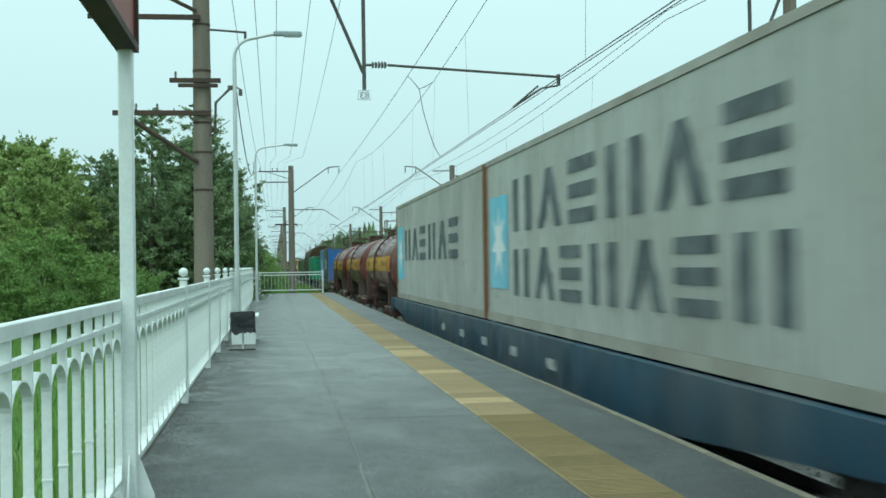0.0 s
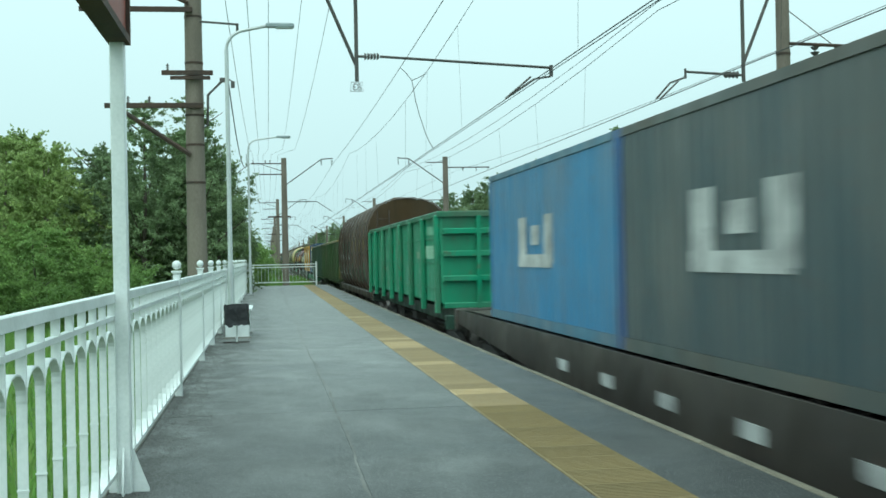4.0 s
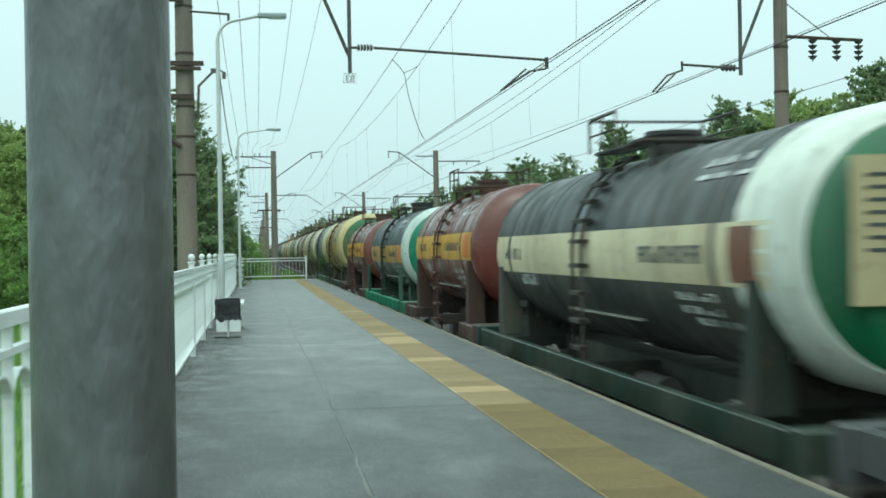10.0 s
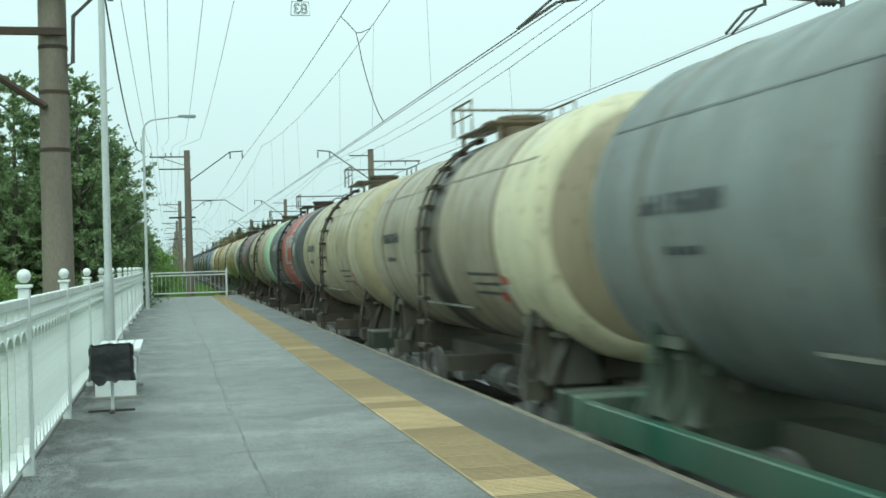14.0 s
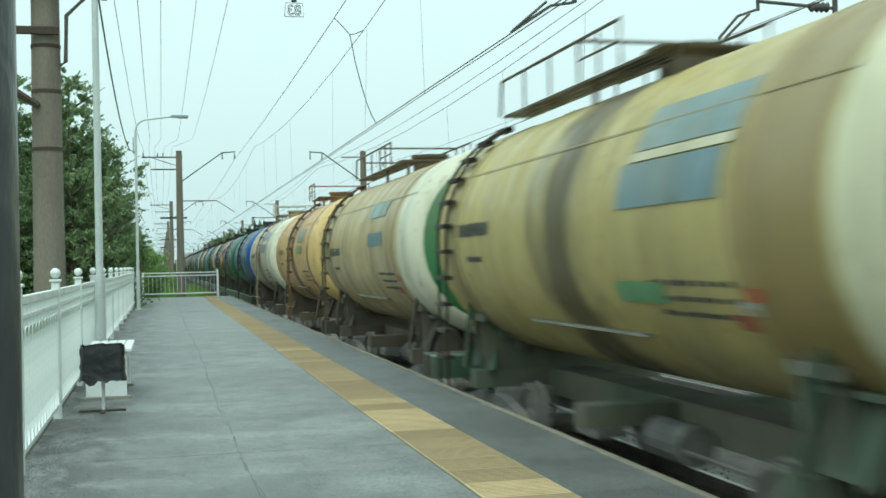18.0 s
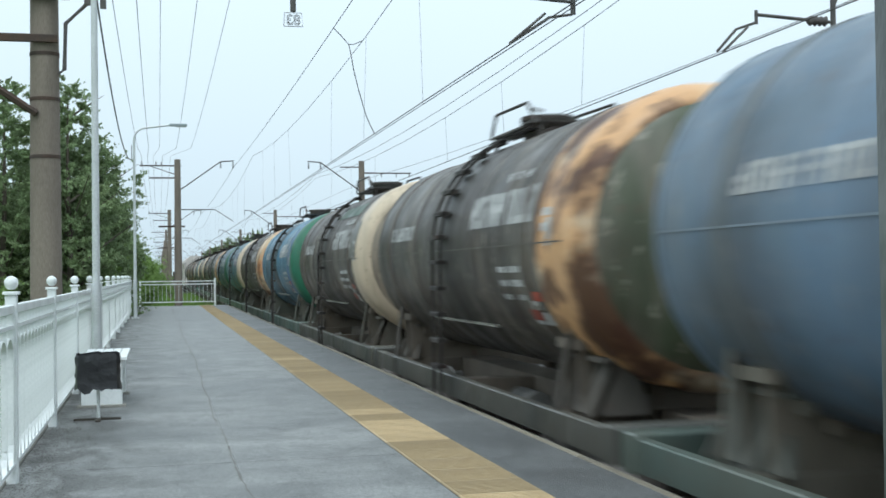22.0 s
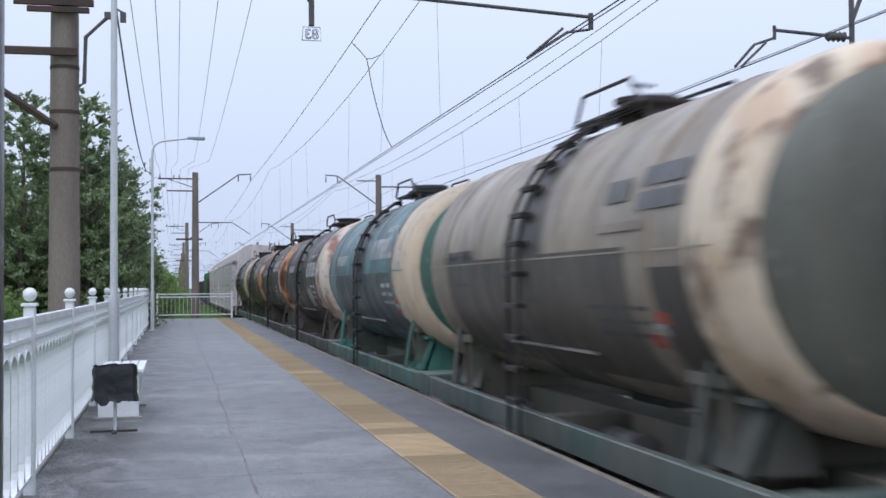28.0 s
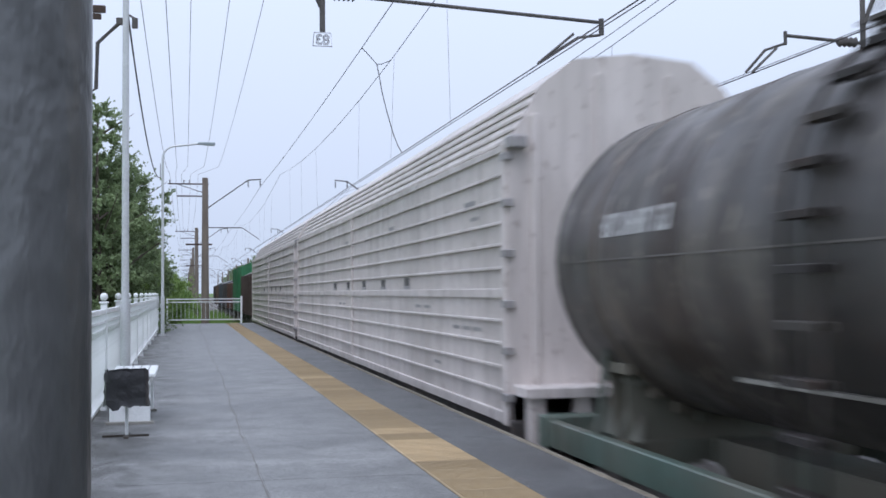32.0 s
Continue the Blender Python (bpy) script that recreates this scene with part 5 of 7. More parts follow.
    for i in range(6):
        part("deck_slat", shared(("deck_slat", wd), lambda s: s.box(-wd - 0.12, 0, 0, wd + 0.12, 0.06, 0.03), dark), None, p, at=(0, mid - 1.25 + i * 0.09, top + 0.08))
    for x in (-wd - 0.05, wd - 0.32):
        for i in range(4):
            part("deck_slat", shared(("long_slat", deck), lambda s: s.box(0, 0, 0, 0.07, deck, 0.03), dark), None, p, at=(x + i * 0.1, mid - 0.68, top + 0.08))
    for x in (-wd, wd - 0.05):
        for yy in (mid - 1.2, mid + 0.9):
            part("deck_bracket", shared("deck_bracket", lambda s: s.box(0, 0, -0.25, 0.05, 0.06, 0.08), dark), None, p, at=(x, yy, top))
    railm = paint(c.get("railc", c.get("top", "2e2b29")), "4d3a2c", 0.5)
    def rail_side(s):
        s.pipe([(0, 1.1, 0.1), (0, 1.1, 0.55), (0, -0.1, 0.55), (0, -0.12, 0.1)], 0.02, 6)
        s.pipe([(0, 1.1, 0.33), (0, -0.1, 0.33)], 0.014, 6)
        s.pipe([(0, 0.5, 0.1), (0, 0.5, 0.55)], 0.016, 6)
    def rail_low(s):
        s.pipe([(0, -1.35, 0.05), (0, -0.95, 0.36), (0, 0.5, 0.38), (0, 0.75, 0.1)], 0.022, 6)
        s.pipe([(0, -1.6, 0.16), (0, -1.05, 0.28)], 0.018, 6)
    for x in (-wd - 0.1, wd + 0.1):
        part("handrail", shared(("handrail", c.get("rail", 1)), rail_side if c.get("rail", 1) else rail_low, railm), None, p, at=(x, mid, top))
    if deck > 3:
        for x in (-wd - 0.1, wd + 0.1):
            part("handrail", shared("long_rail", lambda s: s.pipe([(0, 1.1, 0.55), (0, 4.1, 0.55), (0, 4.2, 0.1)], 0.02, 6).pipe([(0, 2.1, 0.1), (0, 2.1, 0.55)], 0.016, 6).pipe([(0, 3.1, 0.1), (0, 3.1, 0.55)], 0.016, 6), railm), None, p, at=(x, mid, top))
    if c.get("rail", 1):
        part("handrail", shared("end_rail", lambda s: s.pipe([(-0.82, 1.1, 0.55), (0.82, 1.1, 0.55)], 0.02, 6), railm), None, p, at=(0, mid, top))
    # ladder bent over the barrel
    lad = paint(c.get("ladder", blend(c.get("top", "2e2b29"), "26221f", 0.6)), "2c241e", 0.5, 0.6)
    def stringer(s):
        pts = [(-R - 0.1, 0.85), (-R - 0.1, CZ)] + [(-(R + 0.1) * math.cos(t), CZ + (R + 0.1) * math.sin(t)) for t in np.linspace(0.12, 1.15, 9)]
        for (xa, za), (xb, zb) in zip(pts, pts[1:]):
            xa, za, xb, zb = map(float, (xa, za, xb, zb))
            u = Vector((xb - xa, zb - za)).normalized() * 0.02
            s.add([(x + k * u.y, y, z - k * u.x) for x, z in ((xa, za), (xb, zb)) for k in (-1, 1) for y in (0, 0.012)], [(0, 1, 3, 2), (4, 6, 7, 5), (0, 4, 5, 1), (2, 3, 7, 6), (0, 2, 6, 4), (1, 5, 7, 3)])
    ld = part("ladder", shared(("ladder", R), stringer, lad), None, p, at=(0, lad_y, 0))
    part("stringer", shared(("ladder", R), stringer, lad), None, ld, at=(0, 0.44, 0))
    for i in range(11):
        t = 1.1 - i * 0.2
        q = (-(R + 0.1) * math.cos(t), CZ + (R + 0.1) * math.sin(t)) if t > 0 else (-R - 0.1, CZ + t * 1.75)
        part("tread", shared("tread", lambda s: s.soft(-0.05, 0.0, -0.028, 0.09, 0.45, 0.028, 0.008), lad), None, ld, at=(q[0], 0, q[1]))
    # frame, saddles and stays
    slim = R < 1.4
    dust = "3c3830" if slim else "6a655a"
    sill = paint(c["sill"], dust, 0.6)
    inner = paint(blend(c["sill"], "221f1b", 0.6), "35302a", 0.6, 0.65) if slim else paint(blend(c["sill"], "6b5f52", 0.55), "7a6d5e", 0.75, 0.75)
    for x in (-1.42, 1.3) if c.get("sides", 1) else ():
        part("side_sill", shared(("side_sill", L), lambda s: s.soft(0, 0.12, 0.8, 0.12, L - 0.12, 1.08, 0.015), sill), None, p, at=(x, 0, 0))
    if slim and not c.get("sides", 1):
        for yy in (0.12, b - 0.7):
            for x in (-1.42, 1.3):
                part("end_sill", shared(("end_sill", round(a, 2)), lambda s: s.soft(0, 0, 0.8, 0.12, a + 0.58, 1.06, 0.015), sill), None, p, at=(x, yy, 0))
            part("end_deck", shared(("end_deck", round(a, 2)), lambda s: s.soft(-0.5, 0.3, 1.05, 0.5, a - 0.1, 1.08, 0.01), sill), None, p, at=(0, yy if yy < 1 else b + 0.1, 0))
    part("centre_sill", shared(("centre_sill", L), lambda s: s.soft(-0.3, 0.2, 0.72, 0.3, L - 0.2, 1.06, 0.02), inner), None, p)
    for yy in (0.1, L - 0.38):
        part("end_beam", shared("end_beam", lambda s: s.soft(-1.45, 0, 0.78, 1.45, 0.28, 1.12, 0.02), sill), None, p, at=(0, yy, 0))
    for yy in (1.9, L - 2.2, L / 2 - 0.15):
        part("cross_beam", shared("cross_beam", lambda s: s.box(-1.3, 0, 0.82, 1.3, 0.3, 1.05), inner), None, p, at=(0, yy, 0))
    def saddle(s):
        n, e = 8, R * 0.78
        k = n + 1
        arc = [-e + 2 * e * i / n for i in range(k)]
        high = [(x, CZ - math.sqrt(R * R - x * x) + 0.02) for x in arc]
        v = [(x * 0.95, 0, 1.05) for x, z in high] + [(x, 0, z) for x, z in high] + [(x * 0.95, 0.05, 1.05) for x, z in high] + [(x, 0.05, z) for x, z in high]
        s.add(v, [(i, i + 1, k + i + 1, k + i) for i in range(n)] + [(2 * k + i + 1, 2 * k + i, 3 * k + i, 3 * k + i + 1) for i in range(n)] + [(0, k, 3 * k, 2 * k), (k - 1, 3 * k - 1, 4 * k - 1, 2 * k - 1)])
    for y0 in (max(1.7, a + 0.5), min(L - 2.15, b - 0.95)):
        part("saddle_box", shared(("saddle_box", R), lambda s: s.soft(-0.95, 0.06, 0.9, 0.95, 0.41, CZ - R * 0.86, 0.02), inner), None, p, at=(0, y0, 0))
        for dy in (0.0, 0.42):
            part("saddle_plate", shared(("saddle_plate", R), saddle, inner), None, p, at=(0, y0 + dy, 0))
        for i in range(4):
            x = -(0.94 - i * 0.2) * R * 0.8
            z = CZ - math.sqrt(R * R - x * x)
            part("saddle_pad", shared("saddle_pad", lambda s: s.box(-0.05, -0.1, -0.1, 0.05, 0.57, 0), inner), None, p, at=(x, y0, z))
    stay = paint(c.get("stay", blend(c["sill"], "24221f", 0.5)), "35312a", 0.6, 0.65) if slim else paint(c.get("stay", blend(c["sill"], "574f46", 0.45)), "665d52", 0.7, 0.7)
    cap = 1.58
    hx = math.sqrt(max(0.05, R * R - (CZ - cap) ** 2))
    def bracket(s, sx, sy):
        if R < 1.4:
            s.add([(x, sy * y, z) for x in sorted((sx * (R - 0.3), sx * (R + 0.02))) for y, z in ((0.08, 1.06), (0.5, 1.06), (0.3, CZ - 0.25), (0.14, CZ - 0.25))], [(0, 1, 2, 3), (7, 6, 5, 4)] + [(k, 4 + k, 4 + (k + 1) % 4, (k + 1) % 4) for k in range(4)])
            return
        out = [(0, 1.06), (1.05, 1.06), (0.86, 1.3), (0.74, cap), (0, cap)]
        s.add([(sx * (x + (0.2 if z < 1.2 else 0.1 if z < 1.4 else 0.02)), sy * y, z) for x in (hx - 0.04, hx + 0.02) for y, z in out], [(0, 1, 2, 3, 4), (9, 8, 7, 6, 5)] + [(k, 5 + k, 5 + (k + 1) % 5, (k + 1) % 5) for k in range(5)])
        xs, ys = sorted((sx * (hx - 0.1), sx * (hx + 0.16))), sorted((-0.03 * sy, 0.9 * sy))
        s.soft(xs[0], ys[0], cap, xs[1], ys[1], cap + 0.05, 0.01)
        for y in (0.0, 0.72):
            s.add([(sx * x, sy * (y + d), z) for d in (0, 0.03) for x, z in ((hx - 0.35, 1.06), (hx + 0.34, 1.06), (hx + 0.02, cap), (hx - 0.2, cap))], [(0, 1, 2, 3), (7, 6, 5, 4)] + [(k, 4 + k, 4 + (k + 1) % 4, (k + 1) % 4) for k in range(4)])
    for yy, sy in ((a + 0.1, 1), (b - 0.1, -1)) if slim else ((1.3, 1), (L - 1.3, -1)):
        for sx in () if c.get("post") else (-1, 1):
            part("bracket", shared(("bracket", R, CZ, sx, sy), lambda s: bracket(s, sx, sy), stay), None, p, at=(0, yy, 0))
            if not slim:
                part("brace", shared(("brace", R, CZ, sx, sy), lambda s: s.pipe([(sx * 1.36, sy * 0.55, 1.07), (sx * 1.3, sy * 0.5, 1.5), (sx * (hx + 0.28), sy * 0.42, 2.0)], 0.035, 6), stay), None, p, at=(0, yy, 0))
    if c.get("post"):
        for yy in (1.2, L - 1.35):
            part("stay", shared("stay", lambda s: s.soft(-1.43, 0, 1.05, -1.33, 0.16, 2.05, 0.01), stay), None, p, at=(0, yy, 0))
    zz = CZ - 0.64 * R
    part("drip_strip", Shape().box(-0.8 * R - 0.03, mid - 1.6, zz - 0.015, -0.7 * R, mid + 1.6, zz + 0.015), paint("8a8880", "4d463c", 0.5), p, "thin drip strip along the tank")
    running_gear(p, L, 2.1, BLACK_STEEL if R < 1.4 else GEAR)
    return p


def flat_frame(p, L, z, col, deck=True, belly=0.62):
    mat = paint(col, "3a352e", 0.5)
    s = Shape()
    for x in (-1.35, 1.2):
        s.add([(x + dx, y, zz) for dx in (0, 0.15) for y, zz in ((0.15, z - 0.28), (0.15, z), (L - 0.15, z), (L - 0.15, z - 0.28), (L * 0.72, z - belly), (L * 0.28, z - belly))], [(0, 1, 2, 3, 4, 5), (11, 10, 9, 8, 7, 6)] + [(i, 6 + i, 6 + (i + 1) % 6, (i + 1) % 6) for i in range(6)])
    for yy in (0.12, L - 0.35):
        s.soft(-1.4, yy, z - 0.4, 1.4, yy + 0.24, z + 0.02, 0.02)
    for i in range(9):
        s.box(-1.2, 0.6 + i * (L - 1.4) / 8, z - 0.2, 1.2, 0.75 + i * (L - 1.4) / 8, z - 0.03)
    part("frame", s, mat, p, "painted steel wagon frame")
    if deck:
        for i in range(int((L - 0.8) / 0.6)):
            part("deck_board", shared("deck_board", lambda q: q.soft(-1.33, 0.01, -0.05, 1.33, 0.59, 0, 0.008), WOOD_DARK), None, p, at=(0, 0.4 + i * 0.6, z))
    for i in range(5):
        yy = L * 0.32 + i * L * 0.08
        part("frame_lettering", Shape().box(-1.36, yy, z - 0.45, -1.352, yy + 0.5, z - 0.3), MARK, p, "worn pale marking on the frame")
    running_gear(p, L, 2.3, BLACK_STEEL)


def container(p, y, L, z, H, side, end=None, door=None, name="container"):
    """A corrugated steel box with corner posts and castings, standing on its wagon."""
    mat, posts = paint(side, "7d776c", 0.5), paint(end or side, "6b4a30", 0.6)
    rails = paint(blend(side, "8a7c68", 0.3), "6b5a48", 0.5)
    c = part(name, Shape().box(-1.2, y + 0.04, z + 0.1, 1.2, y + L - 0.04, z + H - 0.05), mat, p, "painted steel shipping container")
    s = Shape()
    n = int(L / 0.28)
    for i in range(n):
        y0 = y + 0.15 + i * (L - 0.3) / n
        w = (L - 0.3) / n
        s.add([(-1.2, y0, z + 0.16), (-1.2, y0, z + H - 0.12), (-1.217, y0 + w * 0.15, z + H - 0.12), (-1.217, y0 + w * 0.15, z + 0.16), (-1.217, y0 + w * 0.5, z + H - 0.12), (-1.217, y0 + w * 0.5, z + 0.16), (-1.2, y0 + w * 0.65, z + H - 0.12), (-1.2, y0 + w * 0.65, z + 0.16)], [(0, 3, 2, 1)[::-1], (3, 5, 4, 2)[::-1], (5, 7, 6, 4)[::-1]])
    part("side_corrugation", s, mat, c)
    s = Shape()
    for i in range(8):
        x = -1.0 + i * 0.26
        s.box(x, y + 0.015, z + 0.2, x + 0.13, y + 0.04, z + H - 0.15)
    part("end_corrugation", s.box(-1.1, y + 0.025, z + 0.14, 1.1, y + 0.045, z + H - 0.12), posts, c)
    for x in (-1.22, 1.1):
        for yy in (y, y + L - 0.12):
            part("corner_post", Shape().box(x, yy, z, x + 0.12, yy + 0.12, z + H), posts, c, "rust-streaked steel corner post")
    s = Shape()
    for x in (-1.222, 1.16):
        s.box(x, y + 0.12, z, x + 0.06, y + L - 0.12, z + 0.15).box(x, y + 0.12, z + H - 0.1, x + 0.06, y + L - 0.12, z + H - 0.003)
    s.box(-1.1, y, z + H - 0.12, 1.1, y + 0.06, z + H - 0.003).box(-1.1, y, z, 1.1, y + 0.06, z + 0.14)
    part("rail_frame", s, rails, c, "steel bottom and top rails")
    return c


def blocks(p, mat, y0, y1, z0, z1, n, x):
    """Plain dark blocks in place of a trade name."""
    w = (y1 - y0) / n
    for i in range(n):
        a = y1 - i * w
        h = z1 - z0
        if i % 3 == 0:
            for k in (0, 0.5):
                part("name_block", Shape().box(x - 0.004, a - (k + 0.24) * w, z0, x, a - k * w, z1), mat, p)
        elif i % 3 == 1:
            part("name_block", Shape().prism([(a, z0), (a - 0.3 * w, z1), (a - 0.5 * w, z1), (a - 0.8 * w, z0), (a - 0.58 * w, z0), (a - 0.4 * w, z0 + 0.6 * h), (a - 0.22 * w, z0)], x - 0.004, x), mat, p)
        else:
            for k in range(3):
                part("name_block", Shape().box(x - 0.004, a - 0.7 * w, z0 + k * 0.39 * h, x, a, z0 + (k * 0.39 + 0.22) * h), mat, p)


K = 1.3       # the first wagons are stretched lengthwise to fit the camera's view
def q_of(p):
    return K * p - (K - 1) * 172.5


TRAIN = []    # (thing, distance of its leading end behind the origin of the train)


def put(p, q):
    TRAIN.append((p, q))


def box_wagon(p0, p1, z, H, colour, frame_c, boxes, label):
    L = q_of(p1) - q_of(p0)
    p = thing("container_wagon", (AXIS, 0, RAIL), label, "flat wagon", "container wagons of the train")
    flat_frame(p, L, z, frame_c, len(boxes) == 2 and H < 2.7, 0.62 if H < 2.7 else 0.9)
    put(p, q_of(p0))
    return p, L


# pale grey containers on a blue wagon
p, L = box_wagon(2.2, 29.2, 1.4, 3.06, "b4bab8", "27475c", (1,), "blue container flat wagon rolling on the near track")
SEAM = q_of(15.75) - q_of(2.2)
for y0, y1, two in ((0.15, SEAM - 0.12, True), (SEAM + 0.12, L - 0.3, False)):
    c = container(p, y0, y1 - y0, 1.43, 3.06, "b0b1ab", "7d5230")
    x = -1.219
    yb = y1 - 0.45
    w = 1.75
    c2 = part("blue_panel", Shape().box(x - 0.003, yb - w, 2.05, x, yb, 3.75), paint("7fc4dc", "8a9a98", 0.25), c, "sky-blue square panel")
    st = []
    for i in range(14):
        a, r = math.tau * i / 14, 0.72 if i % 2 == 0 else 0.3
        st.append((yb - w / 2 + r * math.sin(a), 2.9 + r * math.cos(a)))
    s = Shape().add([(x - 0.006, *q) for q in st] + [(x - 0.006, yb - w / 2, 2.9)], [(i, (i + 1) % 14, 14) for i in range(14)])
    part("white_star", s, surface("star_white", (0.75, 0.77, 0.77, 1), (0.6, 0.6, 0.6, 1), 0.5), c, "plain white star shape")
    ink = surface("ink_grey", lin("44494c"), lin("74797b"), 0.6, 0, 30, 2.5, 0.9, 0)
    if two:
        blocks(c, ink, y0 + 2.9, yb - w - 0.5, 3.05, 3.95, 6, x)
        blocks(c, ink, y0 + 2.9, yb - w - 0.5, 1.95, 2.75, 7, x)
    else:
        blocks(c, ink, y0 + 2.9, yb - w - 0.5, 2.65, 3.6, 6, x)

# brown tank wagons with a yellow stripe
BROWN = dict(stay="452d26", g=1.7, rough=0.2, r=1.27, cz=2.52, barrel="67352e", head="6a2f28", sides=0, band=("c9992f", -10, 15), sill="4f322b", top="4a2c26", ladder="5a3630", stain=False, dirt="3a2c28", plate=True, mark=False, rail=1, amount=0.45,
             label="brown-red tank wagon with a yellow side stripe")


def wide_tank(p0, p1, c, seed):
    put(tank_wagon(round(q_of(p1) - q_of(p0), 2), c, 0, seed), q_of(p0))


wide_tank(28.9, 40.6, BROWN, 1)
wide_tank(40.6, 51.9, BROWN, 2)
wide_tank(51.9, 63.6, BROWN, 3)

# long flat wagon with two blue containers
p, L = box_wagon(63.6, 84.3, 1.35, 2.6, "2f6fb0", "3a3531", (1, 2), "dark flat wagon with two blue containers and bare boards")
o = q_of(63.6)
ya, yb, yc = q_of(69.1) - o, q_of(75.3) - o, q_of(81.6) - o
for i, (y0, y1, col) in enumerate(((ya, yb - 0.06, "34474f"), (yb + 0.06, yc, "3a7fae"))):
    c = container(p, y0, y1 - y0, 1.36, 2.6, col, "2563ac" if i == 0 else "3a7fae")
    s = Shape()
    for j in range(3):
        s.box(-1.223, y0 + 3.2 + j * 0.9, 2.35 + (j % 2) * 0.3, -1.219, y0 + 3.75 + j * 0.9, 3.1 - (j % 2) * 0.15)
    s.box(-1.2225, y0 + 3.3, 2.3, -1.219, y0 + 5.6, 2.5)
    part("pale_mark", s, MARK, c, "worn pale block lettering")
    if i == 0:
        s = Shape()
        for j in range(7):
            s.box(0.62, y0 + 0.008, 2.35 + j * 0.21, 0.8, y0 + 0.014, 2.5 + j * 0.21)
        part("end_marks", s, MARK, c)


def gondola(p0, p1, col, post_c, label, patches=(), seed=0, lid=None, worn=""):
    """An open-top wagon with pressed side sheets between upright posts."""
    L = round(q_of(p1) - q_of(p0), 2)
    p = thing("gondola_wagon", (AXIS, 0, RAIL), label, "gondola wagon", "open wagons of the train")
    body = paint(col, worn, 0.45, 0.5, True, "5a3f26", blend(col, "a8a080", 0.3), 0.35) if worn else paint(col, "4a4a38", 0.35)
    posts, under = paint(post_c, "4a4434", 0.5), paint(blend(post_c, "2c2a26", 0.7), "2c2822", 0.5)
    a, b, w, z0, z1 = 0.6, L - 0.6, 1.55, 1.46, 3.5
    part("floor", Shape().box(-w, a, z0 - 0.12, w, b, z0), BLACK_STEEL, p)
    for sx, nm in ((-1, "side_wall"), (1, "side_wall")):
        s = Shape()
        x0, x1 = (-w, -w + 0.05) if sx < 0 else (w - 0.05, w)
        s.box(x0, a, z0 - 0.1, x1, b, z1 - 0.1)
        side = part(nm, s, body, p)
        n = 7
        for i in range(n + 1):
            yy = a + (b - a) * i / n
            me = shared(("side_post", sx), lambda q: q.soft(-0.13 if sx < 0 else 0, -0.09, 1.24, 0 if sx < 0 else 0.13, 0.09, 3.42, 0.03), posts)
            part("side_post", me, None, side, at=(-w if sx < 0 else w, min(max(yy, a + 0.1), b - 0.1), 0))
        s = Shape()
        for zz in (1.75, 2.35, 2.9):
            s.box(-w - 0.018 if sx < 0 else w, a + 0.1, zz, -w if sx < 0 else w + 0.018, b - 0.1, zz + 0.035)
        part("pressed_rib", s, body, side)
    for yy in (a, b - 0.06):
        s = Shape().box(-w + 0.05, yy, z0 - 0.1, w - 0.05, yy + 0.06, z1 - 0.1)
        e = part("end_wall", s, paint(blend(post_c, "3c2e22", 0.65) if worn and not lid else post_c if not lid else col, "3a332a", 0.65), p)
        s = Shape()
        yo = yy - 0.09 if yy == a else yy + 0.06
        for zz in (1.35, 1.95, 2.5, 3.0):
            s.soft(-w + 0.05, yo, zz, w - 0.05, yo + 0.09, zz + 0.12, 0.02)
        for x in (-0.75, 0.65):
            s.box(x, yo - 0.02, 1.1, x + 0.1, yo + 0.1, 3.4)
        part("end_rib", s, paint(blend(post_c, "3c2e22", 0.6) if worn and not lid else post_c, "3a332a", 0.6), e)
    part("top_rim", Shape().soft(-w - 0.08, a - 0.05, z1 - 0.12, -w + 0.1, b + 0.05, z1, 0.02).soft(w - 0.1, a - 0.05, z1 - 0.12, w + 0.08, b + 0.05, z1, 0.02).soft(-w, a - 0.06, z1 - 0.12, w, a + 0.1, z1, 0.02).soft(-w, b - 0.1, z1 - 0.12, w, b + 0.06, z1, 0.02), paint(lid or "8a7a4a", "4a4030", 0.5), p, "rounded top rim")
    part("side_sill", Shape().soft(-w + 0.3, 0.3, 1.0, -w + 0.45, L - 0.3, 1.34, 0.02).soft(w - 0.45, 0.3, 1.0, w - 0.3, L - 0.3, 1.34, 0.02).soft(-1.5, 0.25, 0.9, 1.5, 0.5, 1.2, 0.02).soft(-1.5, L - 0.5, 0.9, 1.5, L - 0.25, 1.2, 0.02), under, p)
    rng = random.Random(seed)
    for hx, y0, y1, za, zb in patches:
        part("paint_patch", Shape().box(-w - 0.004, a + (b - a) * y0, za, -w, a + (b - a) * y1, zb), paint(hx, col, 0.55), p, "patch of fresher paint on the side")
    for i in range(5):
        yy = a + (b - a) * rng.uniform(0.08, 0.85)
        for y1, za, zb in ((rng.uniform(0.4, 1.1), 2.45, 2.62), (0.5, 2.08, 2.18)):
            part("lettering", Shape().box(-w - 0.006, yy, za, -w, yy + y1, zb), paint(blend("a8a890", col, 0.3), col, 0.8, patchy=False), p, "worn pale lettering bar")
    running_gear(p, L, 2.2, BLACK_STEEL)
    put(p, q_of(p0))


gondola(84.4, 98.9, "2f8f68", "2f8f68", "bright green open wagon with pale lettering", [("8fc0a0", 0.06, 0.12, 3.0, 3.2), ("a8ccb0", 0.05, 0.17, 2.45, 2.75)], 1, "2a6f50")


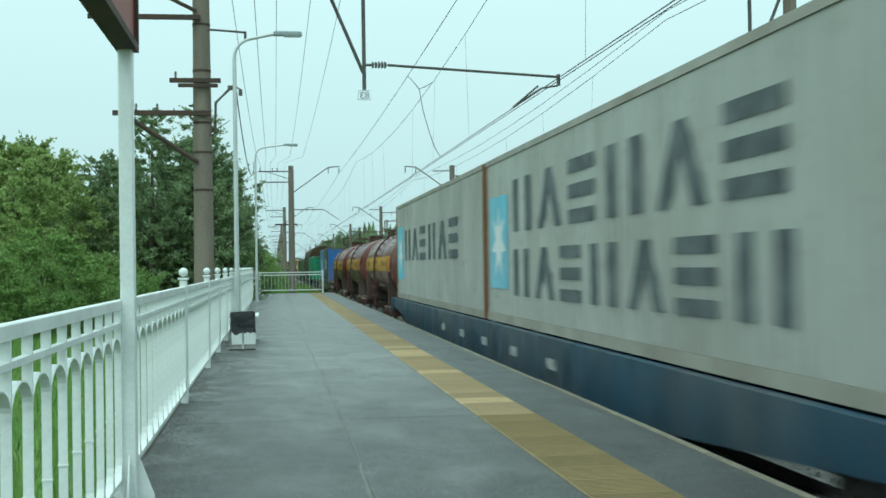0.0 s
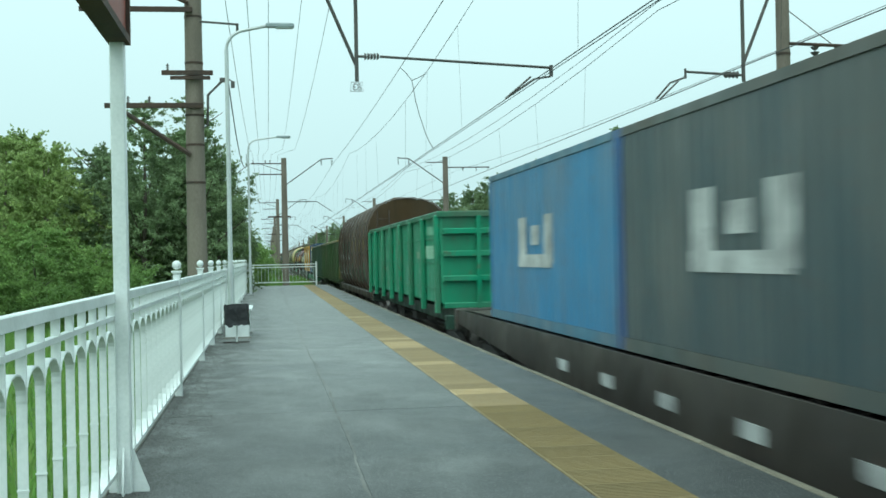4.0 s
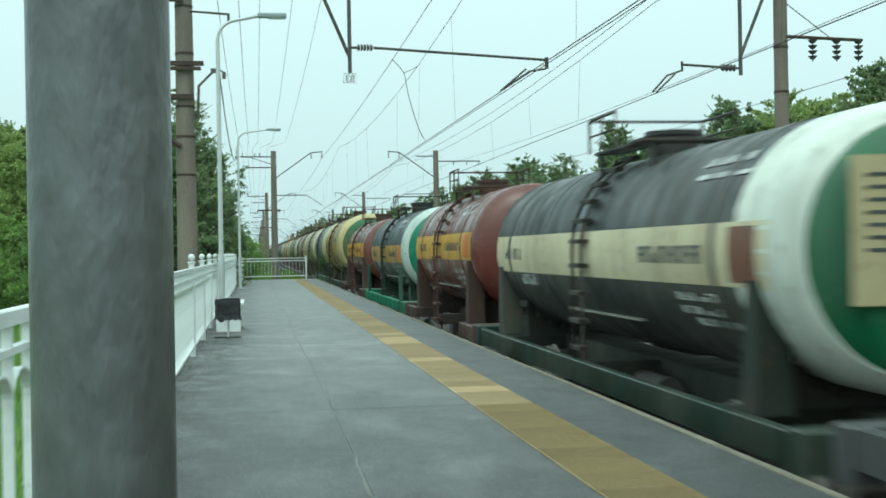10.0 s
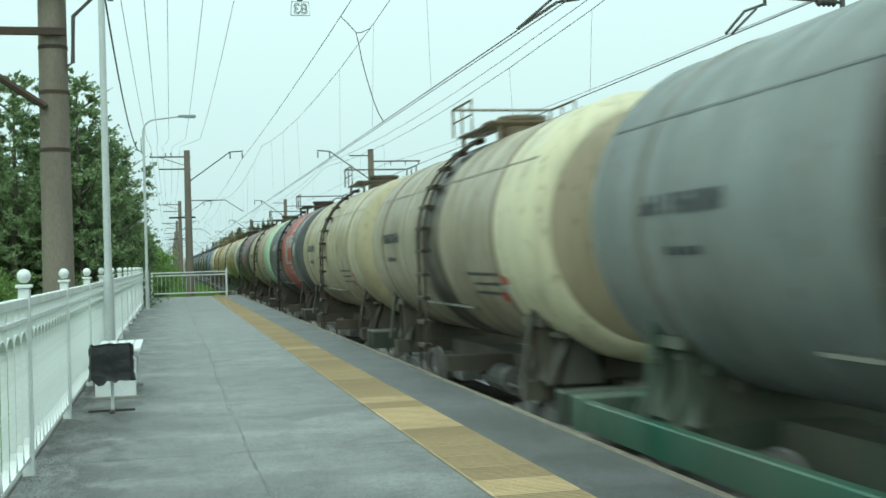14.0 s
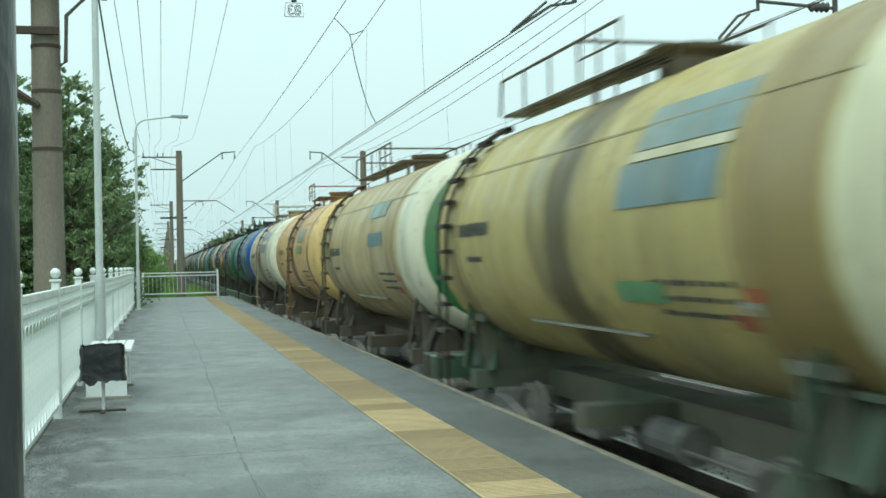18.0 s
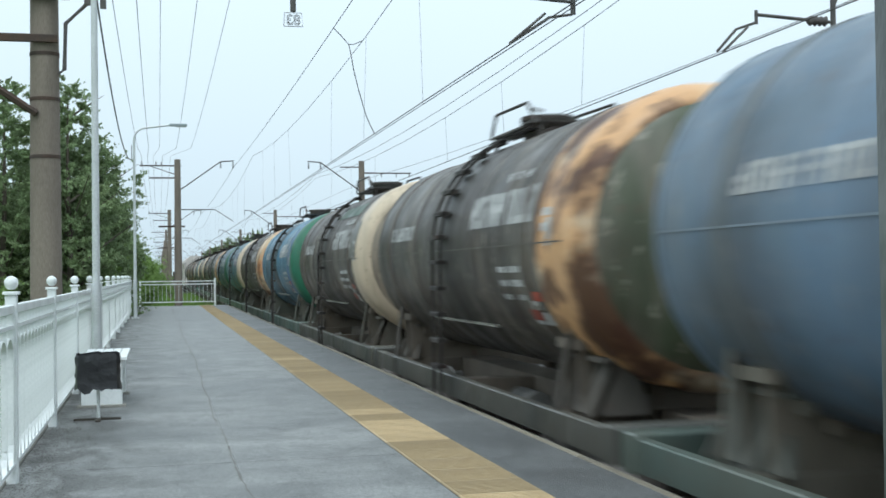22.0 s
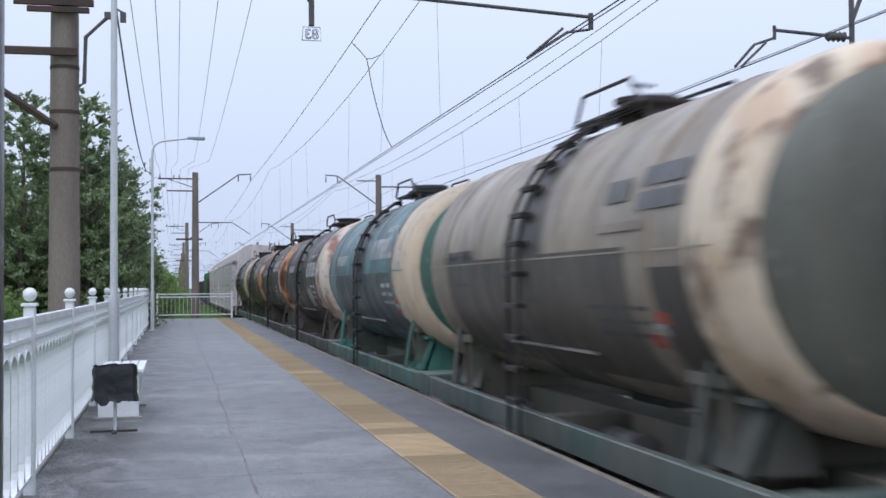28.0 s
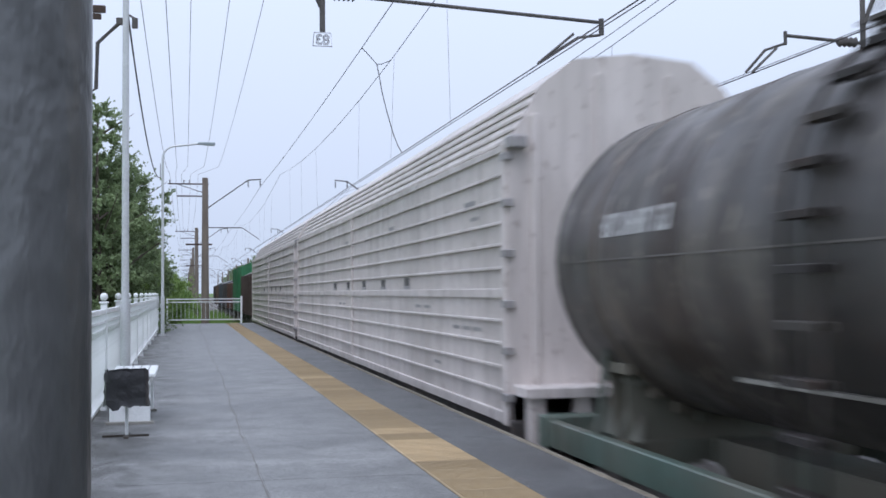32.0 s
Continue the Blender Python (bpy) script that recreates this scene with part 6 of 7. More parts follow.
def hopper(p0, p1):
    """A covered hopper with a rounded roof, ribbed sides and sloping ends."""
    L = round(q_of(p1) - q_of(p0), 2)
    p = thing("hopper_wagon", (AXIS, 0, RAIL), "covered hopper wagon in rusty brown and faded green", "hopper wagon")
    w = 1.58
    side = [(-w + 0.3, 1.22), (-w + 0.12, 1.5), (-w + 0.03, 1.85), (-w, 2.3), (-w, 3.3), (-w + 0.04, 3.65), (-w + 0.13, 3.98), (-w + 0.3, 4.27), (-w + 0.55, 4.5), (-0.6, 4.68), (0, 4.74)]
    prof = side + [(-x, z) for x, z in side[:-1]][::-1]
    s = Shape()
    n = len(prof)
    v = [(x, 0.5 + max(0.0, (2.6 - z)) * 0.9 + max(0.0, z - 3.9) * 0.45, z) for x, z in prof] + [(x, L - 0.5 - max(0.0, (2.6 - z)) * 0.9 - max(0.0, z - 3.9) * 0.45, z) for x, z in prof]
    s.add(v, [tuple(range(n)), tuple(range(2 * n - 1, n - 1, -1))] + [(i, n + i, n + (i + 1) % n, (i + 1) % n) for i in range(n)])
    part("body", s, paint("5e4832", "3a2c1e", 0.7), p, "dull brown hopper body", smooth=True)

    def across(z):
        for (xa, za), (xb, zb) in zip(side, side[1:]):
            if za <= z <= zb:
                return xa + (xb - xa) * (z - za) / (zb - za)
        return 0.0

    def field(y0, y1, z0, z1, off):
        """A skin of paint that follows the bulged side."""
        k = 6
        zs = [z0 + (z1 - z0) * i / k for i in range(k + 1)]
        v = [(across(z) - off, y, z) for y in (y0, y1) for z in zs]
        return Shape().add(v, [(i, k + 1 + i, k + 2 + i, i + 1) for i in range(k)])

    def rows_of(x, y0, wide, z0, hh, seed):
        """A row of short bars of uneven width."""
        rng, q, y = random.Random(seed * 7 + int(z0 * 50)), Shape(), y0
        while y < y0 + wide:
            e = rng.uniform(0.1, 0.3)
            q.box(x, y, z0, x + 0.003, y + e, z0 + hh)
            y += e + rng.uniform(0.03, 0.08)
        return q

    m = 8
    for i in range(m + 1):
        y = 0.95 + (L - 1.9) * i / m
        s = Shape()
        q = [(x * 1.06, z * 1.0 + 0.06 if z > 4 else z) for x, z in prof]
        k = len(q)
        v = [(x, y + d, z) for d in (-0.11, 0.11) for x, z in q] + [(x * 0.93, y + d * 1.5, z - 0.03) for d in (-0.11, 0.11) for x, z in q]
        s.add(v, [(j, j + 1, k + j + 1, k + j) for j in range(k - 1)] + [(j + 1, j, 2 * k + j, 2 * k + j + 1) for j in range(k - 1)] + [(k + j, k + j + 1, 3 * k + j + 1, 3 * k + j) for j in range(k - 1)])
        part("rib", s, paint("43362a", "2c231b", 0.5), p, smooth=True)
    # dark raised strips stand in for the shade in the side's pressed grooves
    for zz in (2.08, 2.72, 3.3, 3.85):
        part("pressing", Shape().box(across(zz) - 0.03, 0.7, zz - 0.03, across(zz) + 0.02, L - 0.7, zz + 0.03), paint("4a3a2a", "2e241a", 0.5), p)
    for i in range(m):
        y0, y1 = 1.1 + (L - 1.9) * i / m, 0.8 + (L - 1.9) * (i + 1) / m
        back = i >= 4
        part("green_field", field(y0, y1, 1.45, 2.2 if back else (2.3, 2.15, 2.0, 2.25)[i], 0.008), paint("2c5f44", "4a4030", 0.6), p, "faded green paint on the lower side", smooth=True)
        if back:
            part("green_field", field(y0, y1, 2.38, 2.72 if i == 7 else 3.26, 0.008), paint("2c5f44", "4a4030", 0.6), p, "faded green paint on the side", smooth=True)
            for zz, e, hh in ((1.75, 0.7, 0.06), (1.86, 0.5, 0.06), (2.02, 0.8, 0.05), (2.45, 0.92, 0.2), (2.95, 0.55, 0.13)):
                if i < 7 or zz < 2.5:
                    part("lettering", rows_of(-w - 0.012, y0 + 0.15, (y1 - y0 - 0.3) * e, zz, hh, i), MARK, p, "worn white lettering bars")
        else:
            part("ochre_field", field(y0, y1, 2.78, 3.3, 0.009), paint("66562e", "5a4a34", 0.7), p, smooth=True)
    part("underframe", Shape().soft(-1.5, 0.2, 0.95, -1.3, L - 0.2, 1.2, 0.02).soft(1.3, 0.2, 0.95, 1.5, L - 0.2, 1.2, 0.02).soft(-1.5, 0.15, 0.9, 1.5, 0.45, 1.25, 0.02).soft(-1.5, L - 0.45, 0.9, 1.5, L - 0.15, 1.25, 0.02), paint("3e352c", "2c241c", 0.5), p)
    s = Shape()
    for x in (-1.2, -0.75):
        s.cyl((x, 0.35, 1.2), (x, 0.35, 4.3), 0.03, 6)
    for i in range(9):
        s.cyl((-1.2, 0.35, 1.4 + i * 0.32), (-0.75, 0.35, 1.4 + i * 0.32), 0.018, 6)
    s.cyl((-0.3, 0.4, 1.2), (0.5, 0.5, 2.8), 0.05, 6).cyl((1.2, 0.4, 1.2), (0.6, 0.5, 2.8), 0.05, 6)
    part("end_ladder", s, RUST_STEEL, p)
    s = Shape()
    for i in range(4):
        yy = 2.2 + i * (L - 4.4) / 3
        s.soft(-0.45, yy - 0.6, 4.7, 0.45, yy + 0.6, 4.84, 0.03)
    part("roof_hatch", s, RUST_STEEL, p)
    running_gear(p, L, 2.2, BLACK_STEEL)
    put(p, q_of(p0))


hopper(99.2, 113.4)
gondola(113.9, 128.4, "7a723e", "3f5a36", "olive green open wagon with rusty and pale blue patches", [("7fa0a0", 0.72, 0.83, 2.95, 3.3), ("6f9a98", 0.86, 0.97, 1.5, 2.4), ("7a5a34", 0.3, 0.42, 2.4, 3.0), ("6f9a98", 0.55, 0.68, 1.5, 2.1), ("8a6a3c", 0.15, 0.27, 1.5, 2.9), ("7fa0a0", 0.44, 0.54, 2.5, 2.9)], 4, worn="6f7a58")
gondola(128.6, 142.6, "4a6a58", "355040", "dull dark green open wagon with pale lettering", [("5f7a68", 0.1, 0.24, 2.4, 3.2)] + [("2f5648", 0.02 + k / 7, 0.125 + k / 7, 1.42, 2.33 if k % 3 else 2.6) for k in range(7)], 6, "4a4a3c", worn="5a6a58")


def tank_container(p, y, L, z, col, shell, seed):
    f = paint(col, "4a4030", 0.4)
    c = part("tank_container", Shape().lathe([(y + 0.2, 0.0), (y + 0.22, 0.5), (y + 0.28, 0.82), (y + 0.38, 1.02), (y + 0.52, 1.1), (y + L - 0.95, 1.1), (y + L - 0.72, 1.03), (y + L - 0.5, 0.82), (y + L - 0.38, 0.45), (y + L - 0.35, 0.0)], 32, (0, z + 1.3)), paint(shell, "a89c86", 0.5, 0.36, True, "8a6a4c", "dcd8cc", 0.5, 0.35), p, "white tank in a steel frame", smooth=True)
    s = Shape()
    for x in (-1.22, 1.08):
        for yy in (y, y + L - 0.14):
            s.box(x, yy, z, x + 0.14, yy + 0.14, z + 2.6)
        s.box(x + 0.01, y + 0.14, z + 0.02, x + 0.12, y + L - 0.14, z + 0.15).box(x + 0.02, y + 0.14, z + 2.47, x + 0.11, y + L - 0.14, z + 2.585)
    for yy in (y + 0.01, y + L - 0.13):
        s.box(-1.08, yy, z + 0.01, 1.08, yy + 0.12, z + 0.15).box(-1.08, yy, z + 2.46, 1.08, yy + 0.12, z + 2.59)
        for a, b in (((-1.1, 0.75), (-0.45, 0.14)), ((1.1, 0.75), (0.45, 0.14)), ((-1.1, 1.9), (-0.45, 2.47)), ((1.1, 1.9), (0.45, 2.47))):
            s.cyl((a[0], yy + 0.06, z + a[1]), (b[0], yy + 0.06, z + b[1]), 0.05, 6)
    for a, b in (((y + 0.14, z + 0.85), (y + 1.3, z + 0.15)), ((y + L - 0.14, z + 0.85), (y + L - 1.3, z + 0.15)), ((y + 0.14, z + 1.9), (y + 0.9, z + 2.48)), ((y + L - 0.14, z + 1.9), (y + L - 0.9, z + 2.48))):
        s.cyl((-1.15, *a), (-1.15, *b), 0.045, 6).cyl((1.15, *a), (1.15, *b), 0.045, 6)
    part("frame", s, f, c, "painted tubular steel frame")
    part("walkway", Shape().box(-0.35, y + 0.2, z + 2.52, 0.35, y + L * 0.62, z + 2.57).cyl((0, y + L * 0.5, z + 2.35), (0, y + L * 0.5, z + 2.56), 0.28, 14), GALV, c)
    def strip(y0, y1, a0, a1, mat, nm):
        k = Shape().lathe([(y0, 1.106), (y1, 1.106)], 5, (0, z + 1.3), radians(270 + a0), radians(270 + a1))
        part(nm, k, mat, c)
    strip(y + 1.1, y + 1.5, -9, 5, paint("b8442c", "8a4a34", 0.3), "red_placard")
    rng = random.Random(seed)
    for i in range(12):
        a0 = rng.uniform(-26, 44)
        y0 = y + rng.uniform(1.7, L - 2.6)
        strip(y0, y0 + rng.uniform(0.4, 1.5), a0, a0 + rng.uniform(1.2, 3.2), paint(rng.choice(("77777a", "8a7660", "9a8468")), shell, 0.55), "lettering")
    part("end_placard", Shape().box(-0.56, y + 0.165, z + 1.5, -0.06, y + 0.225, z + 1.84), paint("d2542c", "8a4a34", 0.3), c, "orange placard on the tank end")
    part("end_step", Shape().soft(-1.07, y + 0.03, z + 0.98, 1.07, y + 0.19, z + 1.09, 0.01), paint("7d8284", "5a554c", 0.5), c, "grey steel step across the tank end")
    part("end_plate", Shape().box(0.42, y + 0.17, z + 1.5, 0.68, y + 0.24, z + 1.66), paint("b59a52", "8a6a4c", 0.4), c, "small ochre plate on the tank end")
    for x0, x1, z0, hh, tone in ((-0.5, 0.1, 1.98, 0.05, "77777a"), (-0.3, 0.25, 2.08, 0.04, "77777a"), (-0.1, 0.55, 1.26, 0.07, "a0685a"), (0.02, 0.4, 1.72, 0.05, "8a7660"), (-0.45, 0.35, 0.72, 0.06, "9a9080"), (-0.3, 0.3, 0.6, 0.05, "9a9080"), (0.0, 0.3, 1.4, 0.05, "8a7660")):
        part("end_lettering", Shape().box(x0, y + 0.185, z + z0, x1, y + 0.3, z + z0 + hh), paint(tone, shell, 0.5), c)
    for k in (0.35, 0.66):
        part("seam", Shape().lathe([(y + L * k, 1.1), (y + L * k + 0.02, 1.112), (y + L * k + 0.05, 1.1)], 32, (0, z + 1.3)), paint(shell, "7a7468", 0.5), c, smooth=True)


for p0, pa, pb, pc, p1, fc, tc, ttl, sd in ((142.8, 144.2, 150.3, 156.3, 157.4, "1d6a48", "2f5a86", "green flat wagon carrying two blue-framed white tanks", 3), (157.6, 158.8, 164.6, 170.3, 171.4, "43484d", "c0902c", "grey flat wagon carrying two yellow-framed white tanks", 8)):
    L = round(q_of(p1) - q_of(p0), 2)
    p = thing("container_wagon", (AXIS, 0, RAIL), ttl, "flat wagon", "container wagons of the train")
    flat_frame(p, L, 0.98 if tc == "2f5a86" else 1.22, fc, False, 0.3)
    for k in (pa, pb - 0.12, pb + 0.12, pc):
        part("bolster", Shape().soft(-1.2, q_of(k) - q_of(p0) - 0.12, 0.96, 1.2, q_of(k) - q_of(p0) + 0.12, 1.235, 0.02), BLACK_STEEL, p)
    for i, (a, b) in enumerate(((pa, pb), (pb, pc))):
        tank_container(p, q_of(a) - q_of(p0), q_of(b) - q_of(a) - 0.1, 1.24, tc, "c8c6bc", sd + i)
    put(p, q_of(p0))

# tank wagons of the long rake
G = "1f6b45"
RAKE = [
    (171.2, 184.6, dict(plate="b8ac88", r=1.24, cz=2.45, tag="6a4634", barrel="262d30", head=G, ring="d8dcd2", ringw=0.75, platex=-0.75, band=("cfc6a8", -15, 12), sill="1c332a", top="262626", stain=False, dirt="1f2224", mark=False, label="black tank wagon with a cream stripe and green end")),
    (184.6, 195.2, dict(BROWN, g=0.8)),
    (195.2, 207.2, dict(nose=0.9, plate="c9902f", r=1.27, cz=2.5, barrel="36454a", head="1c8f6a", ring="c8d6ce", ringw=0.02, post=1, band=("b08a3c", -16, 8), sill="1c7f5c", top="20302e", stain=False, dirt="262c2c", mark=False, label="slate grey tank wagon with ochre stripe and green frame")),
    (207.2, 219.2, dict(BROWN, g=0.8, nose=0.9)),
    (219.2, 231.9, dict(barrel="b6985a", head="2a6238", ring="cdbf88", ringw=1.1, sill="2c4a3c", top="4a3f2c", stainc="54483a", dirt="7a6a44", panels=[("2f6f8a", 1.7, 3.5, 8, 17), ("4a8a8a", 2.0, 3.4, 22, 30)], label="yellowish cream tank wagon with a green end")),
    (231.9, 244.1, dict(barrel="848a88", head="1f7a58", ring="c9c39c", ringw=1.5, rim=0, sill="2f6450", top="4a3f38", dirt="5c605e", stainc="5a554e", label="grey tank wagon with a cream ring and green end")),
    (244.1, 256.2, dict(sides=0, barrel="a89f88", head="a89c80", ring="d6cfae", ringw=1.2, sill="39443a", top="7a6a52", dirt="6a5a48", label="dusty cream tank wagon with rusty streaks")),
    (256.2, 268.3, dict(sides=0, barrel="bcb294", head="b8ae8c", sill="37342e", top="5a5040", dirt="7d7258", stain=False, label="plain pale cream tank wagon with dark lettering")),
    (268.3, 280.4, dict(sides=0, barrel="6a7070", head="474b4a", front=("a8503e", 1.2, 4.6), sill="37332f", top="2f2d2c", dirt="3c3a38", ink="w", stainc="37302c", panels=[("c8c0b0", 2.6, 3.4, -12, 8)], label="grey tank wagon with a broad red course")),
    (280.4, 292.4, dict(sides=0, barrel="bfb495", head="5fae8a", ring="aecbaa", ringw=0.75, sill="3a3733", top="5a5040", dirt="8a7a58", stainc="8a7a5c", label="cream tank wagon with a pale green end")),
    (292.4, 304.5, dict(sides=0, barrel="74797a", head="474c4a", front=("a04c40", 1.3, 3.4), sill="4a463f", top="35302c", dirt="54443a", ink="w", stainc="4a3834", panels=[("c9c2b4", 1.9, 2.8, -14, 10), ("c8502f", 1.3, 1.7, -34, -12)], label="grey and rusty red tank wagon with a dark end")),
    (304.5, 316.8, dict(deck=4.9, sides=0, barrel="bcaa6c", head="2a7a48", ring="d2ceb0", ringw=0.02, front=("8f7a4c", 0.1, 1.15), sill="2f5a44", top="4a4028", dirt="94855a", stainc="6a5c38", panels=[("2f6a9a", 1.45, 3.35, 4, 18), ("4a82ac", 1.3, 3.1, 22, 38), ("d8d6c8", 1.35, 3.2, 18.5, 21.5), ("3f8a68", 2.6, 3.6, -26, -19)], label="ochre yellow tank wagon with blue panels")),
    (316.8, 328.8, dict(deck=4.9, sides=0, barrel="c2ad82", head="2a7a48", ring="dad6c0", ringw=0.8, sill="42423a", top="5a4c34", dirt="7c7052", panels=[("3a7a9a", 2.2, 3.6, 0, 9), ("6f97a0", 2.2, 3.8, 20, 32)], low=-5, ladder="5f523c", stain=False, label="beige tank wagon with faint blue panels")),
    (328.8, 341.0, dict(sides=0, barrel="d0aa74", rear="c0925c", head="1f7a3c", ring="d8b878", ringw=0.9, sill="4a4434", top="84602e", ladder="7c6242", dirt="96764a", stainc="8a6a44", panels=[("3a362f", 1.05, 1.32, -56, 8), ("6f8a8c", 2.2, 3.8, 12, 26), ("5a8a6a", 2.4, 3.8, 0, 8)], label="orange-stained cream tank wagon with green end")),
    (341.0, 353.0, dict(sides=0, barrel="d6cdb6", head="1f7f4a", ring="dcdac4", ringw=1.5, sill="2c2f2e", top="a08e6c", ladder="988a70", railc="d0cab0", dirt="a3967a", amount=0.45, panels=[("3a6aa0", 2.3, 4.0, 6, 18), ("4a7aa8", 2.3, 4.2, 24, 38)], stainc="c8bca4", label="white tank wagon with a green end and rail")),
    (353.0, 364.6, dict(barrel="6b849c", head="1f4f9a", ring="24529c", ringw=0.9, sill="3f4a4c", top="20303c", dirt="3c5868", ink="w", stainc="26343a", panels=[("7fa8b0", 1.0, 3.6, 4, 20)], label="blue tank wagon with a deep blue end")),
    (364.6, 376.7, dict(barrel="667f98", head="2f7a44", ring="2a6844", ringw=1.6, sill="3f5a52", top="24302f", dirt="4a6068", ink="w", stainc="33302c", rail=0, label="grey-blue tank wagon with a broad green end")),
    (376.7, 388.8, dict(barrel="33312f", head="3f4c30", ring="c88a4c", ringdirt="4a3020", ringamount=0.95, ringw=0.9, sill="2f2d2b", top="22201f", dirt="23211f", ink="w", rail=0, stainc="262422", label="black tank wagon with a rust-patched pale ring")),
    (388.8, 400.8, dict(barrel="302e2d", head="ccb89e", ring="d2bfa4", ringw=0.7, sill="33362f", top="22201f", dirt="3c3a36", ink="w", rail=0, stainc="262422", panels=[("8a8a84", 0.3, 1.1, 0, 28), ("2f5a44", 1.2, 4.2, 36, 48)], label="black tank wagon with a cream end ring")),
    (400.8, 412.9, dict(barrel="4c86a4", head="256a4c", ring="256a4c", ringw=0.55, front=("2a5f9c", 0.55, 1.15), sill="3c6a60", top="22282c", dirt="34607a", ink="w", rail=0, stainc="243238", label="bright blue tank wagon with a dark green end")),
    (412.9, 425.1, dict(barrel="33302e", head="44582f", ring="d0b48a", ringdirt="c07838", ringamount=0.7, ringw=0.95, sill="3a5a50", top="22201f", dirt="2a2826", ink="w", rail=0, stainc="262422", label="black tank wagon with an orange-stained cream ring")),
    (425.1, 437.2, dict(barrel="548ca4", head="1f7a50", ring="d4c2a8", ringw=1.0, sill="3a7060", top="24282a", dirt="4a5c66", ink="w", rail=0, stainc="2c3234", panels=[("9a7a8a", 1.4, 2.8, 4, 14), ("7f7a94", 1.6, 3.4, 20, 30), ("c8502f", 0.95, 1.35, -28, -14)], label="blue tank wagon with scrawled paint and cream ring")),
    (437.2, 449.2, dict(barrel="54788a", head="2c6a40", ring="33604a", ringw=0.5, front=("2a4f7a", 0.5, 1.1), sill="3a6258", top="22262a", dirt="3f5a66", ink="w", rail=0, stainc="2c3032", label="dusty blue tank wagon with a green end")),
    (449.2, 461.3, dict(barrel="3a4448", head="3a3c38", ring="c8945c", ringdirt="7a4a28", ringamount=0.7, ringw=0.9, sill="3a4a44", top="222222", dirt="2a2c2c", ink="w", rail=0, stainc="2a2826", label="dark grey tank wagon with an orange ring")),
    (461.3, 473.3, dict(barrel="343230", head="2f302f", sill="3c6a5a", top="232221", dirt="25231f", ink="w", rail=0, stainc="282624", panels=[("b09a74", 1.0, 3.5, 4, 18)], label="black tank wagon with broad pale lettering")),
    (473.3, 485.2, dict(barrel="a89c88", head="73786a", ring="dccaa8", ringdirt="a8764c", ringamount=0.4, ringw=0.45, sill="3f6058", top="24211f", dirt="3a332e", amount=0.35, rail=0, stainc="2f2b29", panels=[("37332f", 1.75, 8.6, -52, 1), ("2e2c2b", 0.5, 1.2, -44, -6), ("3c4245", 0.6, 1.5, 20, 27), ("3c4245", 0.6, 1.5, 12, 18), ("464b4c", 1.75, 2.3, 16, 24), ("8a7d6c", 1.3, 2.4, 6, 9)], label="pale grey tank wagon with a black lower half")),
    (485.2, 497.3, dict(barrel="668c90", head="1f8a6c", ring="d4bfa0", ringw=1.1, sill="3c7a6c", top="24292a", dirt="394a4c", ink="w", rail=0, stainc="2c2e2e", stay="3c8a7c", panels=[("3a403f", 1.2, 8.6, -48, -2)], label="teal tank wagon with a cream ring")),
    (497.3, 509.7, dict(barrel="302f2f", head="2f4a40", ring="cfc2b0", ringdirt="8a4a2c", ringamount=0.8, ringw=0.95, sill="3a3f3c", top="222020", dirt="3a3836", ink="w", rail=0, stainc="272524", low=-8, panels=[("c8c0a4", 2.5, 3.5, -34, -13), ("a8a690", 0.0, 0.4, -42, -12)], label="black tank wagon with a rust-stained white ring")),
    (509.7, 521.6, dict(barrel="363736", head="3f2f2a", ring="b8682c", ringdirt="5a2f1f", ringamount=0.95, ringw=0.9, sill="3f4e48", top="222120", dirt="2b2b2a", ink="w", rail=0, stainc="292726", low=4, panels=[("f0dcb4", 0.02, 0.88, -64, -3), ("28463f", 0.08, 0.62, -34, -19)], label="dark tank wagon with a rusty orange ring")),
    (521.6, 533.4, dict(barrel="343230", head="3a2f2c", ring="a85a2c", ringdirt="4a2c22", ringamount=0.9, ringw=0.45, sill="3f6a5c", top="222120", dirt="2a2826", ink="w", rail=0, stainc="272524", panels=[("c0a880", 1.2, 3.6, 4, 18)], label="black tank wagon with burnt orange ring")),
    (533.4, 546.0, dict(barrel="373636", head="4a5a4c", ring="d4bd9c", ringw=0.8, sill="3c6a5c", top="232222", dirt="2d2c2b", ink="w", rail=0, stainc="2a2827", label="dark grey tank wagon with a cream ring")),
]
for i, (a, b, c) in enumerate(RAKE):
    put(tank_wagon(round(b - a, 2), c, 0, 20 + i), a)


